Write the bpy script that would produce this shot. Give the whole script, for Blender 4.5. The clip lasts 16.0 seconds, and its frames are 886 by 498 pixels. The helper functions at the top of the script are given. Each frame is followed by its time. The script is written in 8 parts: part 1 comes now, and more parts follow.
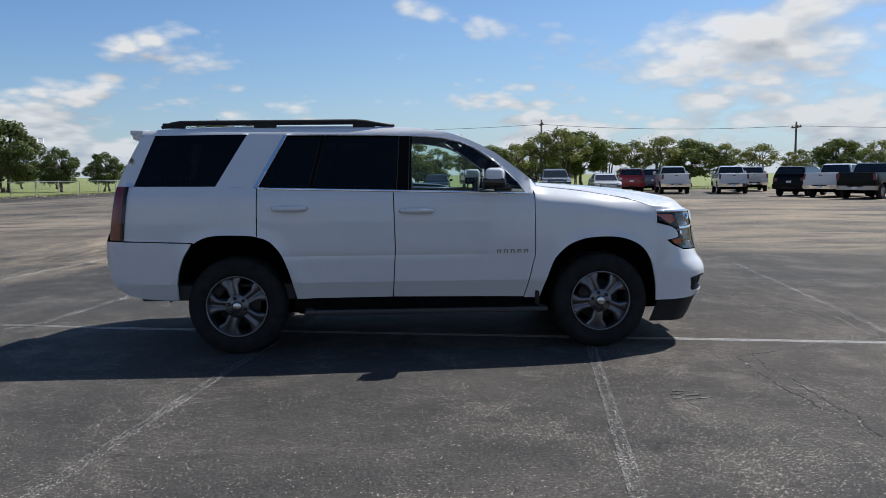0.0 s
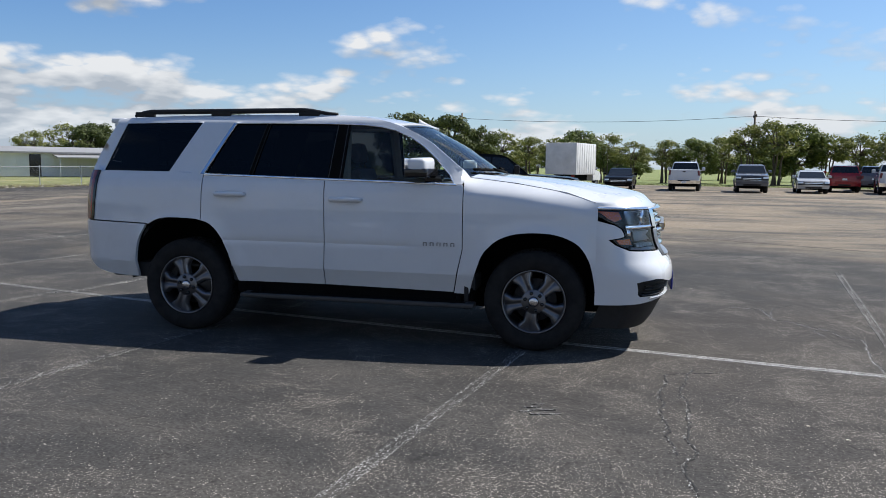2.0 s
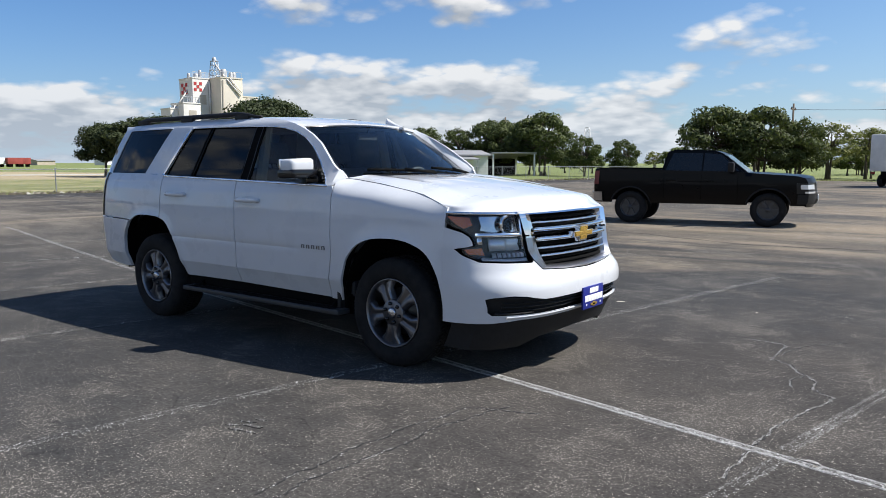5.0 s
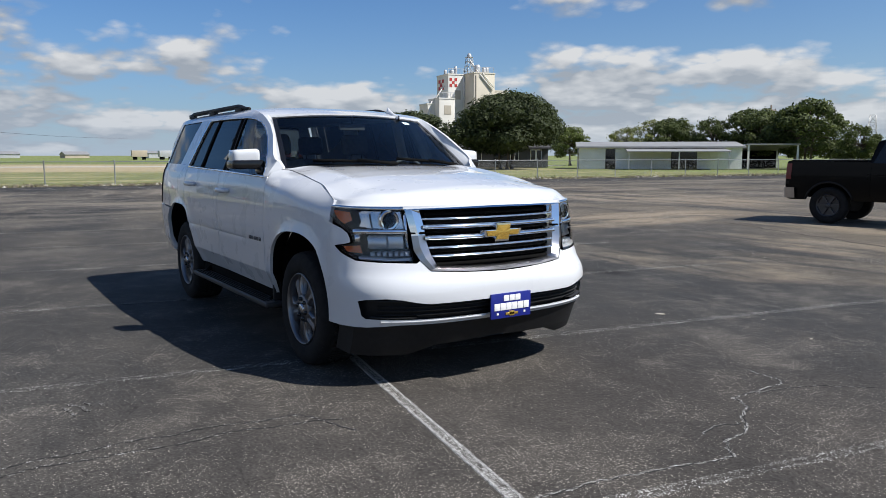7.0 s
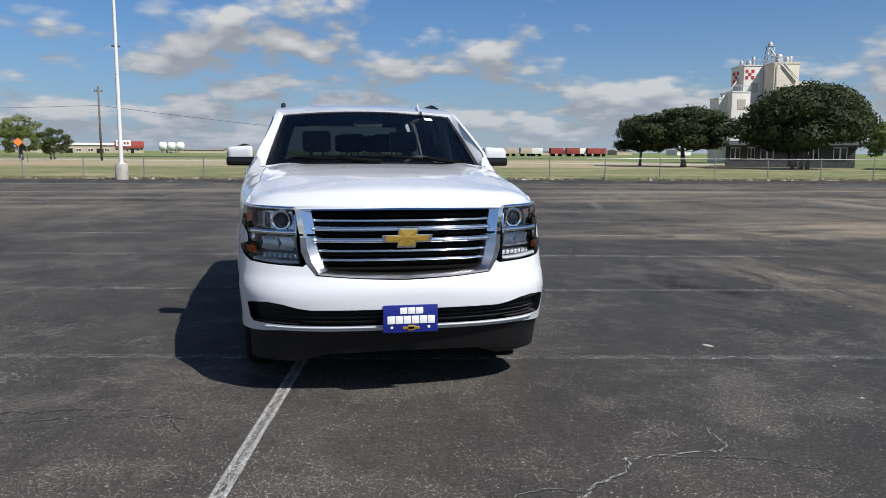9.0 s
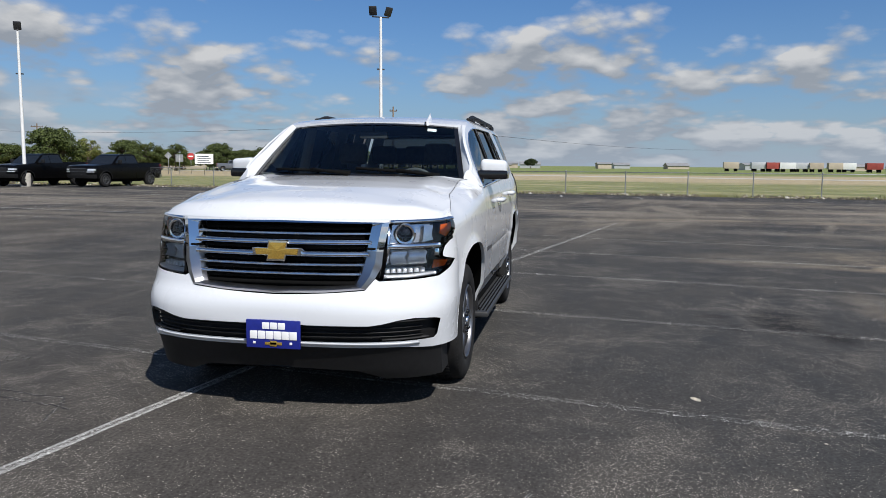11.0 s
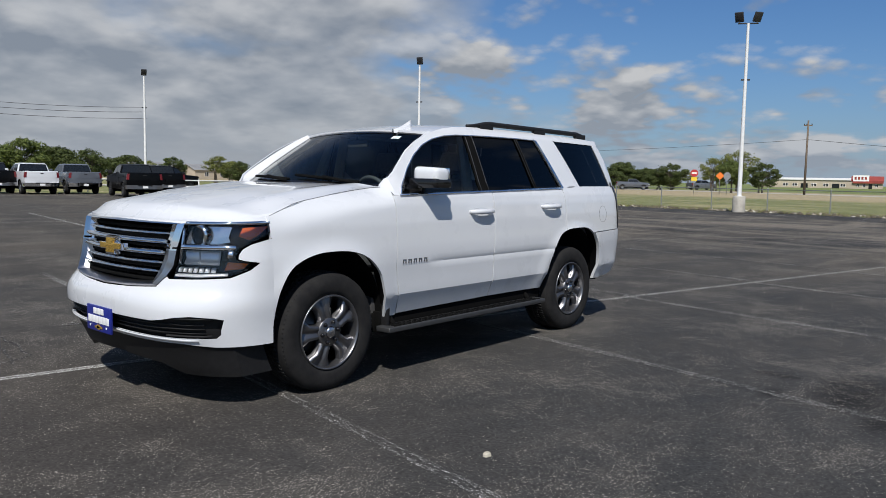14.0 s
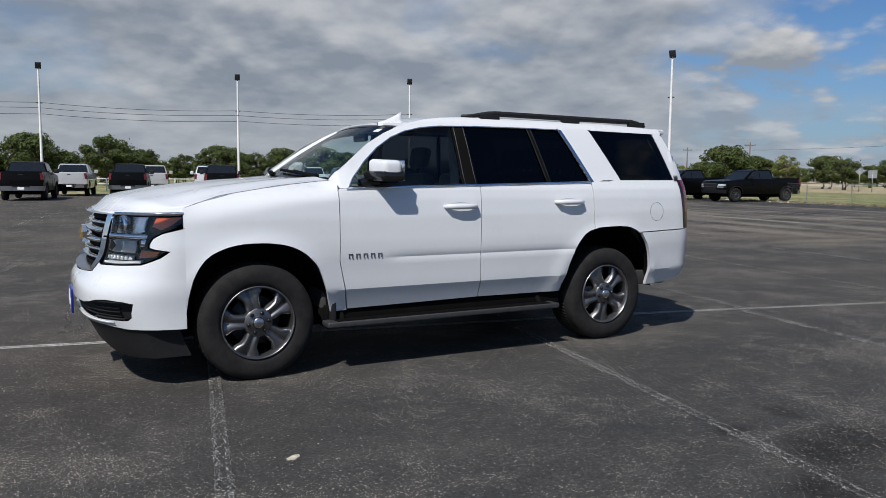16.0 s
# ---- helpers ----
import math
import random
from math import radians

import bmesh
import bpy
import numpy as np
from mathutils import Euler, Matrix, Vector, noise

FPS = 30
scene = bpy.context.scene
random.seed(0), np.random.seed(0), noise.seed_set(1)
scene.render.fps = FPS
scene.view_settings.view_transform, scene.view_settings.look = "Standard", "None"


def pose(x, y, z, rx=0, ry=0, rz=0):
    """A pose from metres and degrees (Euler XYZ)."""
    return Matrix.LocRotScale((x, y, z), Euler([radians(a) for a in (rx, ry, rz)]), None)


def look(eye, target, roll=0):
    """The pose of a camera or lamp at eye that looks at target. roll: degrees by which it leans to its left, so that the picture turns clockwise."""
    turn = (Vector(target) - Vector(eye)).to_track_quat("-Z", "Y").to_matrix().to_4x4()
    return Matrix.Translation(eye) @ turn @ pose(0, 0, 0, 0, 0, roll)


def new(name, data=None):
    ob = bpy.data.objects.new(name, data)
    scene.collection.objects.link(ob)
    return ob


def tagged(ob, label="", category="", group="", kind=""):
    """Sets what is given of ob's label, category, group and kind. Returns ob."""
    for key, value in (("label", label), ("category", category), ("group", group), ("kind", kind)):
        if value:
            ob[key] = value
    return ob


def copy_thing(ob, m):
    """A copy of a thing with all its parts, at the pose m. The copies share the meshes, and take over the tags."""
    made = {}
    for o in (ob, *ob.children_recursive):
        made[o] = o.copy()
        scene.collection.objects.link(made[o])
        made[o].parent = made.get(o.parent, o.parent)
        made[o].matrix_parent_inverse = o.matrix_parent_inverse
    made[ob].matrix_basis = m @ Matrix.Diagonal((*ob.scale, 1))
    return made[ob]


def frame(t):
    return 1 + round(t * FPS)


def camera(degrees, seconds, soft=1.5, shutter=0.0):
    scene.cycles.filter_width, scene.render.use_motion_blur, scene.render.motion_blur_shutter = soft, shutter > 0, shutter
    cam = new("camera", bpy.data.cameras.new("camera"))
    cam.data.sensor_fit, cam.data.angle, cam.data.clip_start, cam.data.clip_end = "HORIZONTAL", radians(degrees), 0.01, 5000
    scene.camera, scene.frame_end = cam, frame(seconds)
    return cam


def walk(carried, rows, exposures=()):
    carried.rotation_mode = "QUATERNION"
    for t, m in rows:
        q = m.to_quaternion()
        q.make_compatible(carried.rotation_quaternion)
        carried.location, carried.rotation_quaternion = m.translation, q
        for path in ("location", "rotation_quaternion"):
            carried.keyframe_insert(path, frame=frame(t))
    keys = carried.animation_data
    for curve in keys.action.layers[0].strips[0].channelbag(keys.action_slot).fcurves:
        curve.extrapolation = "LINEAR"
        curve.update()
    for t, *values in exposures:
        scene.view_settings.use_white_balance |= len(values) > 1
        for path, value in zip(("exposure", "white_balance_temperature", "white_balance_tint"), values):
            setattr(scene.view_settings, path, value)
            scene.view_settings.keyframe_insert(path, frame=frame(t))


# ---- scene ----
cam = camera(60.5, 16.0, soft=0.7)
PATH = [
    (0, (-0.18, -7.035, 1.422), (-0.063, -5.048, 1.228), -0.4),
    (0.5, (0.377, -7.037, 1.409), (0.355, -5.047, 1.209), -0.2),
    (1, (0.931, -6.977, 1.419), (0.768, -4.994, 1.211), 0.2),
    (1.5, (1.507, -6.877, 1.403), (1.203, -4.912, 1.195), 0.5),
    (2, (2.029, -6.716, 1.411), (1.601, -4.775, 1.195), 0.7),
    (2.5, (2.57, -6.524, 1.413), (2.013, -4.616, 1.193), 0.6),
    (3, (3.092, -6.274, 1.411), (2.402, -4.41, 1.19), 0.5),
    (5.5, (5.38, -4.501, 1.457), (4.052, -3.023, 1.224), 0.1),
    (6, (5.741, -4.012, 1.466), (4.298, -2.648, 1.225), 0.2),
    (6.5, (6.051, -3.498, 1.445), (4.497, -2.262, 1.207), 0.1),
    (7, (6.29, -2.937, 1.43), (4.627, -1.852, 1.185), 0.0),
    (7.5, (6.462, -2.372, 1.42), (4.699, -1.459, 1.177), -0.1),
    (8, (6.586, -1.813, 1.43), (4.744, -1.073, 1.183), 0.1),
    (8.5, (6.682, -1.238, 1.452), (4.781, -0.672, 1.195), 0.3),
    (9, (6.783, -0.644, 1.44), (4.838, -0.254, 1.186), 0.3),
    (11.5, (6.293, 2.235, 1.429), (4.376, 1.704, 1.222), 0.7),
    (12, (6.059, 2.782, 1.422), (4.199, 2.073, 1.229), 1.0),
    (12.5, (5.76, 3.289, 1.42), (3.974, 2.409, 1.233), 1.1),
    (13, (5.462, 3.793, 1.414), (3.758, 2.763, 1.228), 1.3),
    (13.5, (5.104, 4.247, 1.398), (3.489, 3.081, 1.215), 1.1),
    (14, (4.692, 4.686, 1.396), (3.185, 3.385, 1.211), 1.0),
    (14.5, (4.217, 5.004, 1.384), (2.834, 3.572, 1.195), 0.7),
    (15, (3.74, 5.342, 1.374), (2.493, 3.791, 1.185), 0.7),
    (15.5, (3.272, 5.623, 1.368), (2.169, 3.966, 1.177), 0.5),
    (16, (2.758, 5.895, 1.364), (1.813, 4.143, 1.173), 0.5),
]
walk(cam, [(t, look(eye, target, roll)) for t, eye, target, roll in PATH], exposures=[(0, 0.43), (3, 0.62), (5.5, 0.61), (6.5, 0.37), (7.5, 0.34), (9, 0.18), (11.5, 0.13), (12.3, -0.03), (16, 0.02)])

# ---- world, sun ----
SUN = Vector((0.66, 0.50, 1.0)).normalized()
sun_data = bpy.data.lights.new("sun", "SUN")
sun_data.energy, sun_data.angle, sun_data.color = 5.0, radians(0.53), (1.0, 0.962, 0.905)
sun_lamp = new("sun", sun_data)
sun_lamp.matrix_world = look(SUN * 50, (0, 0, 0))

world = bpy.data.worlds.new("sky")
scene.world = world
world.use_nodes = True
wn, wl = world.node_tree.nodes, world.node_tree.links
wn.clear()


def wnode(kind, **sets):
    n = wn.new(kind)
    for k, v in sets.items():
        n.inputs[k].default_value = v
    return n


def wmath(op, a, b=None, c=None, clamp=False):
    n = wn.new("ShaderNodeMath")
    n.operation, n.use_clamp = op, clamp
    for i, v in enumerate((a, b, c)):
        if v is None:
            continue
        if isinstance(v, (int, float)):
            n.inputs[i].default_value = v
        else:
            wl.new(v, n.inputs[i])
    return n.outputs[0]


sky = wn.new("ShaderNodeTexSky")
sky.sky_type, sky.sun_disc = "NISHITA", False
sky.sun_elevation = math.asin(SUN.z)
sky.sun_rotation = math.atan2(SUN.x, SUN.y)
sky.air_density, sky.dust_density, sky.ozone_density = 1.0, 0.6, 2.5
coord = wn.new("ShaderNodeTexCoord")
split = wn.new("ShaderNodeSeparateXYZ")
wl.new(coord.outputs["Generated"], split.inputs[0])
dx, dy, dz = split.outputs
up = wmath("MAXIMUM", dz, 0.0)
# cumulus on a layer overhead: smaller and closer together towards the horizon
level = wmath("SQRT", wmath("ADD", wmath("MULTIPLY", dx, dx), wmath("MULTIPLY", dy, dy)))


def layer(lift):
    h = wmath("MAXIMUM", wmath("ADD", dz, lift), 0.0)
    far = wmath("DIVIDE", wmath("POWER", wmath("ADD", h, 0.17), -0.72), wmath("MAXIMUM", level, 0.05))
    v = wn.new("ShaderNodeCombineXYZ")
    for i, o in enumerate((wmath("MULTIPLY", dx, far), wmath("MULTIPLY", dy, far), wmath("MULTIPLY", h, 1.6))):
        wl.new(o, v.inputs[i])
    return v.outputs[0]


def cloud_noise(where, scale, detail, rough, offset, kind="ShaderNodeTexNoise"):
    v = wn.new("ShaderNodeVectorMath")
    v.operation = "ADD"
    v.inputs[1].default_value = offset
    wl.new(where, v.inputs[0])
    n = wnode(kind, Scale=scale, Detail=detail, Roughness=rough)
    wl.new(v.outputs[0], n.inputs["Vector"])
    return n.outputs[0]


def density(where):
    form = cloud_noise(where, 2.35, 2.0, 0.42, (3.1, 7.7, 1.3))
    heap = cloud_noise(where, 6.0, 2.0, 0.55, (1.2, 4.1, 6.3), "ShaderNodeTexVoronoi")
    fray = cloud_noise(where, 17.0, 5.0, 0.62, (5.7, 0.4, 2.2))
    d = wmath("ADD", form, wmath("MULTIPLY", wmath("SUBTRACT", 0.50, heap), 0.22))
    return wmath("ADD", d, wmath("MULTIPLY", wmath("SUBTRACT", fray, 0.5), 0.12))


here = layer(0.0)
puff, puff_up = density(here), density(layer(0.022))
field = cloud_noise(here, 0.9, 2.0, 0.5, (9.2, 2.2, 4.0))
sheet_soft = cloud_noise(here, 2.6, 5.0, 0.55, (4.4, 0.3, 2.6))
# a low bank all round, a grey deck to the south-west, a bright sheet to the north-east
low = wmath("MULTIPLY", wmath("MAXIMUM", wmath("SUBTRACT", 0.16, up), 0.0), 1.5)
sw = wmath("ADD", wmath("MULTIPLY", dx, -0.36), wmath("MULTIPLY", dy, -0.93))
ne = wmath("ADD", wmath("MULTIPLY", dx, 0.50), wmath("MULTIPLY", dy, 0.87))
broad = cloud_noise(here, 1.5, 5.0, 0.52, (1.7, 5.4, 8.8))
deck = wmath("ADD", wmath("MULTIPLY", wmath("SUBTRACT", broad, 0.5), 4.5), wmath("MULTIPLY", wmath("SUBTRACT", sw, 0.80), 7.0), clamp=True)
bright = wmath("ADD", wmath("MULTIPLY", wmath("SUBTRACT", puff, 0.5), 5.0), wmath("MULTIPLY", wmath("SUBTRACT", ne, 0.905), 12.0), clamp=True)
horizon = wmath("MULTIPLY", wmath("ADD", dz, 0.004), 120.0, clamp=True)
horizon = wmath("MULTIPLY", horizon, wmath("MULTIPLY", wmath("SUBTRACT", 0.60, dz), 5.0, clamp=True))
westerly = wmath("MAXIMUM", wmath("MULTIPLY", dx, -1.0), 0.0)
body = wmath("ADD", wmath("ADD", puff, wmath("MULTIPLY", wmath("SUBTRACT", field, 0.5), 0.20)), wmath("ADD", low, wmath("MULTIPLY", westerly, 0.050)))
mask = wmath("MULTIPLY", wmath("SUBTRACT", body, 0.490), 7.5, clamp=True)
mask = wmath("MULTIPLY", mask, wmath("SUBTRACT", 1.0, wmath("MULTIPLY", wmath("SUBTRACT", 1.0, mask), 0.45)))
mask = wmath("MULTIPLY", mask, wmath("SUBTRACT", 1.0, wmath("MULTIPLY", deck, 0.72)))
mask = wmath("MULTIPLY", mask, horizon)
sheet_mask = wmath("MULTIPLY", wmath("MAXIMUM", wmath("MULTIPLY", deck, 0.94), wmath("MULTIPLY", bright, 0.92)), horizon)
# sunlit tops, grey bases
relief = wmath("MULTIPLY", wmath("SUBTRACT", puff, puff_up), 3.8)
light = wmath("ADD", relief, 0.66)
thick = wmath("MULTIPLY", wmath("SUBTRACT", body, 0.57), 3.0, clamp=True)
light = wmath("SUBTRACT", light, wmath("MULTIPLY", westerly, 0.36))
shade = wmath("SUBTRACT", light, wmath("MULTIPLY", thick, wmath("ADD", 0.28, wmath("MULTIPLY", deck, 0.25))), clamp=True)
cramp = wn.new("ShaderNodeValToRGB")
cramp.color_ramp.elements[0].color = (3.6, 4.0, 4.6, 1)
cramp.color_ramp.elements[0].position = 0.10
cramp.color_ramp.elements[1].color = (8.0, 8.05, 8.15, 1)
cramp.color_ramp.elements[1].position = 0.95
wl.new(shade, cramp.inputs[0])
sramp = wn.new("ShaderNodeValToRGB")
sramp.color_ramp.elements[0].color = (3.3, 3.75, 4.45, 1)
sramp.color_ramp.elements[0].position = 0.25
sramp.color_ramp.elements[1].color = (8.1, 8.3, 8.6, 1)
sramp.color_ramp.elements[1].position = 0.95
veil = wmath("MULTIPLY", up, 7.0, clamp=True)
tone = wmath("ADD", wmath("MULTIPLY", wmath("SUBTRACT", sheet_soft, 0.5), wmath("MULTIPLY", veil, 0.8)), wmath("MULTIPLY", wmath("SUBTRACT", puff, puff_up), wmath("MULTIPLY", veil, 1.1)))
tone = wmath("ADD", tone, 0.49)
wl.new(wmath("ADD", wmath("SUBTRACT", tone, 0.02), wmath("MULTIPLY", bright, 0.36)), sramp.inputs[0])
tint = wn.new("ShaderNodeMixRGB")
tint.blend_type = "MULTIPLY"
tint.inputs[0].default_value = 1.0
tint.inputs[2].default_value = (0.76, 0.96, 1.17, 1)
# deeper blue away from the sun
deep = wn.new("ShaderNodeMixRGB")
deep.inputs[1].default_value, deep.inputs[2].default_value = (1, 1, 1, 1), (0.66, 0.84, 1.0, 1)
wl.new(westerly, deep.inputs[0])
dim = wn.new("ShaderNodeMixRGB")
dim.blend_type = "MULTIPLY"
dim.inputs[0].default_value = 1.0
wl.new(sky.outputs[0], dim.inputs[1])
wl.new(deep.outputs[0], dim.inputs[2])
wl.new(dim.outputs[0], tint.inputs[1])
mixer = wn.new("ShaderNodeMixRGB")
wl.new(mask, mixer.inputs[0])
# pale haze towards the horizon
haze = wn.new("ShaderNodeMixRGB")
wl.new(wmath("MULTIPLY", wmath("POWER", wmath("SUBTRACT", 1.0, up), 13.0), 0.92), haze.inputs[0])
wl.new(tint.outputs[0], haze.inputs[1])
hz = wn.new("ShaderNodeMixRGB")
hz.inputs[1].default_value, hz.inputs[2].default_value = (4.3, 5.2, 6.5, 1), (5.0, 6.0, 7.0, 1)
wl.new(wmath("ADD", wmath("MULTIPLY", wmath("ADD", dy, wmath("MULTIPLY", dx, 0.35)), 0.7), 0.45, clamp=True), hz.inputs[0])
wl.new(hz.outputs[0], haze.inputs[2])
sheeted = wn.new("ShaderNodeMixRGB")
wl.new(sheet_mask, sheeted.inputs[0])
wl.new(haze.outputs[0], sheeted.inputs[1])
wl.new(sramp.outputs[0], sheeted.inputs[2])
wl.new(sheeted.outputs[0], mixer.inputs[1])
# clouds near the horizon pale into the haze
far_cloud = wn.new("ShaderNodeMixRGB")
wl.new(wmath("MULTIPLY", wmath("POWER", wmath("SUBTRACT", 1.0, up), 11.0), 0.62), far_cloud.inputs[0])
wl.new(cramp.outputs[0], far_cloud.inputs[1])
wl.new(hz.outputs[0], far_cloud.inputs[2])
wl.new(far_cloud.outputs[0], mixer.inputs[2])
back = wnode("ShaderNodeBackground", Strength=0.072)
wl.new(mixer.outputs[0], back.inputs[0])
wout = wn.new("ShaderNodeOutputWorld")
wl.new(back.outputs[0], wout.inputs[0])


# ---- materials ----
def lin(*c):
    return (*c, 1.0)


class Mat:
    """A node material with a principled shader and short ways to add texture."""

    def __init__(self, name, base=(0.5, 0.5, 0.5), rough=0.5, metal=0.0, **more):
        self.m = bpy.data.materials.new(name)
        self.m.use_nodes = True
        self.n, self.l = self.m.node_tree.nodes, self.m.node_tree.links
        self.p = self.n["Principled BSDF"]
        self.p.inputs["Base Color"].default_value = lin(*base)
        self.p.inputs["Roughness"].default_value = rough
        self.p.inputs["Metallic"].default_value = metal
        for k, v in more.items():
            self.p.inputs[k.replace("_", " ")].default_value = v
        self.base = base

    def pos(self):
        return self.n.new("ShaderNodeNewGeometry").outputs["Position"]

    def obj(self):
        return self.n.new("ShaderNodeTexCoord").outputs["Object"]

    def noise(self, scale, detail=4, rough=0.55, where=None, stretch=None, dist=0.0):
        t = self.n.new("ShaderNodeTexNoise")
        t.inputs["Scale"].default_value, t.inputs["Detail"].default_value = scale, detail
        t.inputs["Roughness"].default_value, t.inputs["Distortion"].default_value = rough, dist
        where = where or self.pos()
        if stretch:
            mp = self.n.new("ShaderNodeMapping")
            mp.inputs["Scale"].default_value = stretch
            self.l.new(where, mp.inputs[0])
            where = mp.outputs[0]
        self.l.new(where, t.inputs["Vector"])
        return t.outputs[0]

    def math(self, op, a, b=None, clamp=False):
        n = self.n.new("ShaderNodeMath")
        n.operation, n.use_clamp = op, clamp
        for i, v in enumerate((a, b)):
            if v is None:
                continue
            if isinstance(v, (int, float)):
                n.inputs[i].default_value = v
            else:
                self.l.new(v, n.inputs[i])
        return n.outputs[0]

    def ramp(self, fac, stops):
        r = self.n.new("ShaderNodeValToRGB")
        e = r.color_ramp.elements
        while len(e) < len(stops):
            e.new(0.5)
        for s, (p, c) in zip(e, stops):
            s.position, s.color = p, lin(*c) if len(c) == 3 else c
        self.l.new(fac, r.inputs[0])
        return r.outputs[0]

    def mix(self, fac, a, b, kind="MIX"):
        n = self.n.new("ShaderNodeMixRGB")
        n.blend_type = kind
        for i, v in enumerate((fac, a, b)):
            if isinstance(v, (int, float)):
                n.inputs[i].default_value = v
            elif isinstance(v, tuple):
                n.inputs[i].default_value = lin(*v) if len(v) == 3 else v
            else:
                self.l.new(v, n.inputs[i])
        return n.outputs[0]

    def colour(self, out):
        self.l.new(out, self.p.inputs["Base Color"])
        return self

    def rough(self, out):
        self.l.new(out, self.p.inputs["Roughness"])
        return self

    def bump(self, out, strength=0.3, dist=0.01):
        b = self.n.new("ShaderNodeBump")
        b.inputs["Strength"].default_value, b.inputs["Distance"].default_value = strength, dist
        self.l.new(out, b.inputs["Height"])
        self.l.new(b.outputs[0], self.p.inputs["Normal"])
        return self


def simple(name, base, rough=0.5, metal=0.0, vary=0.25, scale=6.0, bump=0.0, **more):
    k = Mat(name, base, rough, metal, **more)
    f = k.noise(scale, 5, 0.6)
    lo, hi = [c * (1 - vary) for c in base], [min(1.0, c * (1 + vary)) for c in base]
    k.colour(k.ramp(f, [(0.3, tuple(lo)), (0.7, tuple(hi))]))
    if bump:
        k.bump(k.noise(scale * 9, 3), bump, 0.004)
    return k.m


def glass(name, tint, ior=1.5, rough=0.0):
    m = bpy.data.materials.new(name)
    m.use_nodes = True
    n, l = m.node_tree.nodes, m.node_tree.links
    n.clear()
    o, mx = n.new("ShaderNodeOutputMaterial"), n.new("ShaderNodeMixShader")
    tr, gl, fr = n.new("ShaderNodeBsdfTransparent"), n.new("ShaderNodeBsdfGlossy"), n.new("ShaderNodeFresnel")
    tr.inputs[0].default_value = lin(*tint)
    gl.inputs["Roughness"].default_value = rough
    fr.inputs[0].default_value = ior
    l.new(fr.outputs[0], mx.inputs[0]), l.new(tr.outputs[0], mx.inputs[1]), l.new(gl.outputs[0], mx.inputs[2])
    l.new(mx.outputs[0], o.inputs[0])
    return m


def paint(name, base, rough=0.28, coat=1.0):
    k = Mat(name, base, rough, Coat_Weight=coat, Coat_Roughness=0.03, Specular_IOR_Level=0.1)
    f = k.noise(1.7, 4, 0.6)
    k.colour(k.ramp(f, [(0.3, tuple(c * 0.97 for c in base)), (0.7, base)]))
    k.rough(k.ramp(k.noise(5, 4), [(0.3, (rough * 0.9,) * 3), (0.7, (rough * 1.15,) * 3)]))
    return k.m


M_WHITE = paint("white_paint", (0.62, 0.638, 0.665))
M_BLACKPAINT = paint("black_paint", (0.0025, 0.0025, 0.003), 0.30, 0.12)
M_SILVER = paint("silver_paint", (0.42, 0.43, 0.44), 0.3)
M_RED = paint("red_paint", (0.28, 0.02, 0.025), 0.25)
M_GREYPAINT = paint("grey_paint", (0.10, 0.11, 0.13), 0.25)
M_CHROME = simple("chrome", (0.82, 0.83, 0.85), 0.07, 1.0, vary=0.03)
M_SATIN = simple("satin_metal", (0.42, 0.42, 0.44), 0.28, 1.0, vary=0.08)
M_WHEEL = simple("wheel_alloy", (0.50, 0.50, 0.52), 0.24, 1.0, vary=0.08)
M_SPOKE = simple("spoke_grey", (0.16, 0.16, 0.168), 0.40, 0.9, vary=0.10)
M_WHEELDARK = simple("wheel_dark", (0.055, 0.056, 0.06), 0.35, 0.3, vary=0.1)
M_PLASTIC = simple("black_plastic", (0.011, 0.011, 0.0118), 0.6, vary=0.2, scale=30, bump=0.08, Specular_IOR_Level=0.3)
M_GLOSSBLACK = simple("gloss_black", (0.008, 0.008, 0.009), 0.12, vary=0.1)
M_LINER = simple("liner_black", (0.004, 0.004, 0.004), 0.95, vary=0.2, Specular_IOR_Level=0.1)
k = Mat("tyre_rubber", (0.02, 0.02, 0.02), 0.85, Specular_IOR_Level=0.25)
k.colour(k.ramp(k.noise(14, 5), [(0.3, (0.008, 0.008, 0.009)), (0.75, (0.020, 0.0195, 0.019))])).bump(k.noise(160, 2), 0.2, 0.002)
M_TYRE = k.m
M_GLASS = glass("clear_glass", (0.80, 0.90, 0.88))
M_WSGLASS = glass("windscreen_glass", (0.86, 0.95, 0.94))
M_TINT = glass("privacy_glass", (0.040, 0.042, 0.046), 1.36)
M_REARGLASS = glass("rear_glass", (0.07, 0.08, 0.085), 1.5)
M_LENS = glass("lens_glass", (0.92, 0.93, 0.95))
M_AMBER = simple("amber_lens", (0.72, 0.13, 0.02), 0.15, vary=0.15, Coat_Weight=1.0)
M_REDLENS = simple("red_lens", (0.17, 0.004, 0.007), 0.25, vary=0.2, Coat_Weight=0.25)
M_FARRED = simple("tail_lens", (0.13, 0.004, 0.006), 0.3, vary=0.25, Coat_Weight=0.3)
M_SPOKEEDGE = simple("spoke_edge", (0.21, 0.21, 0.22), 0.33, 0.9, vary=0.1)
M_REFLECTOR = simple("lamp_reflector", (0.80, 0.81, 0.82), 0.28, 0.55, vary=0.05)
M_LAMPDARK = simple("lamp_housing", (0.010, 0.010, 0.011), 0.3, 0.2, vary=0.15)
M_BEZEL = simple("lamp_bezel", (0.66, 0.67, 0.69), 0.16, 0.9, vary=0.08)
M_BOARD = simple("step_grey", (0.030, 0.031, 0.033), 0.5, vary=0.2, scale=20)
M_GOLD = simple("gold_emblem", (0.72, 0.46, 0.10), 0.25, 0.75, vary=0.1)
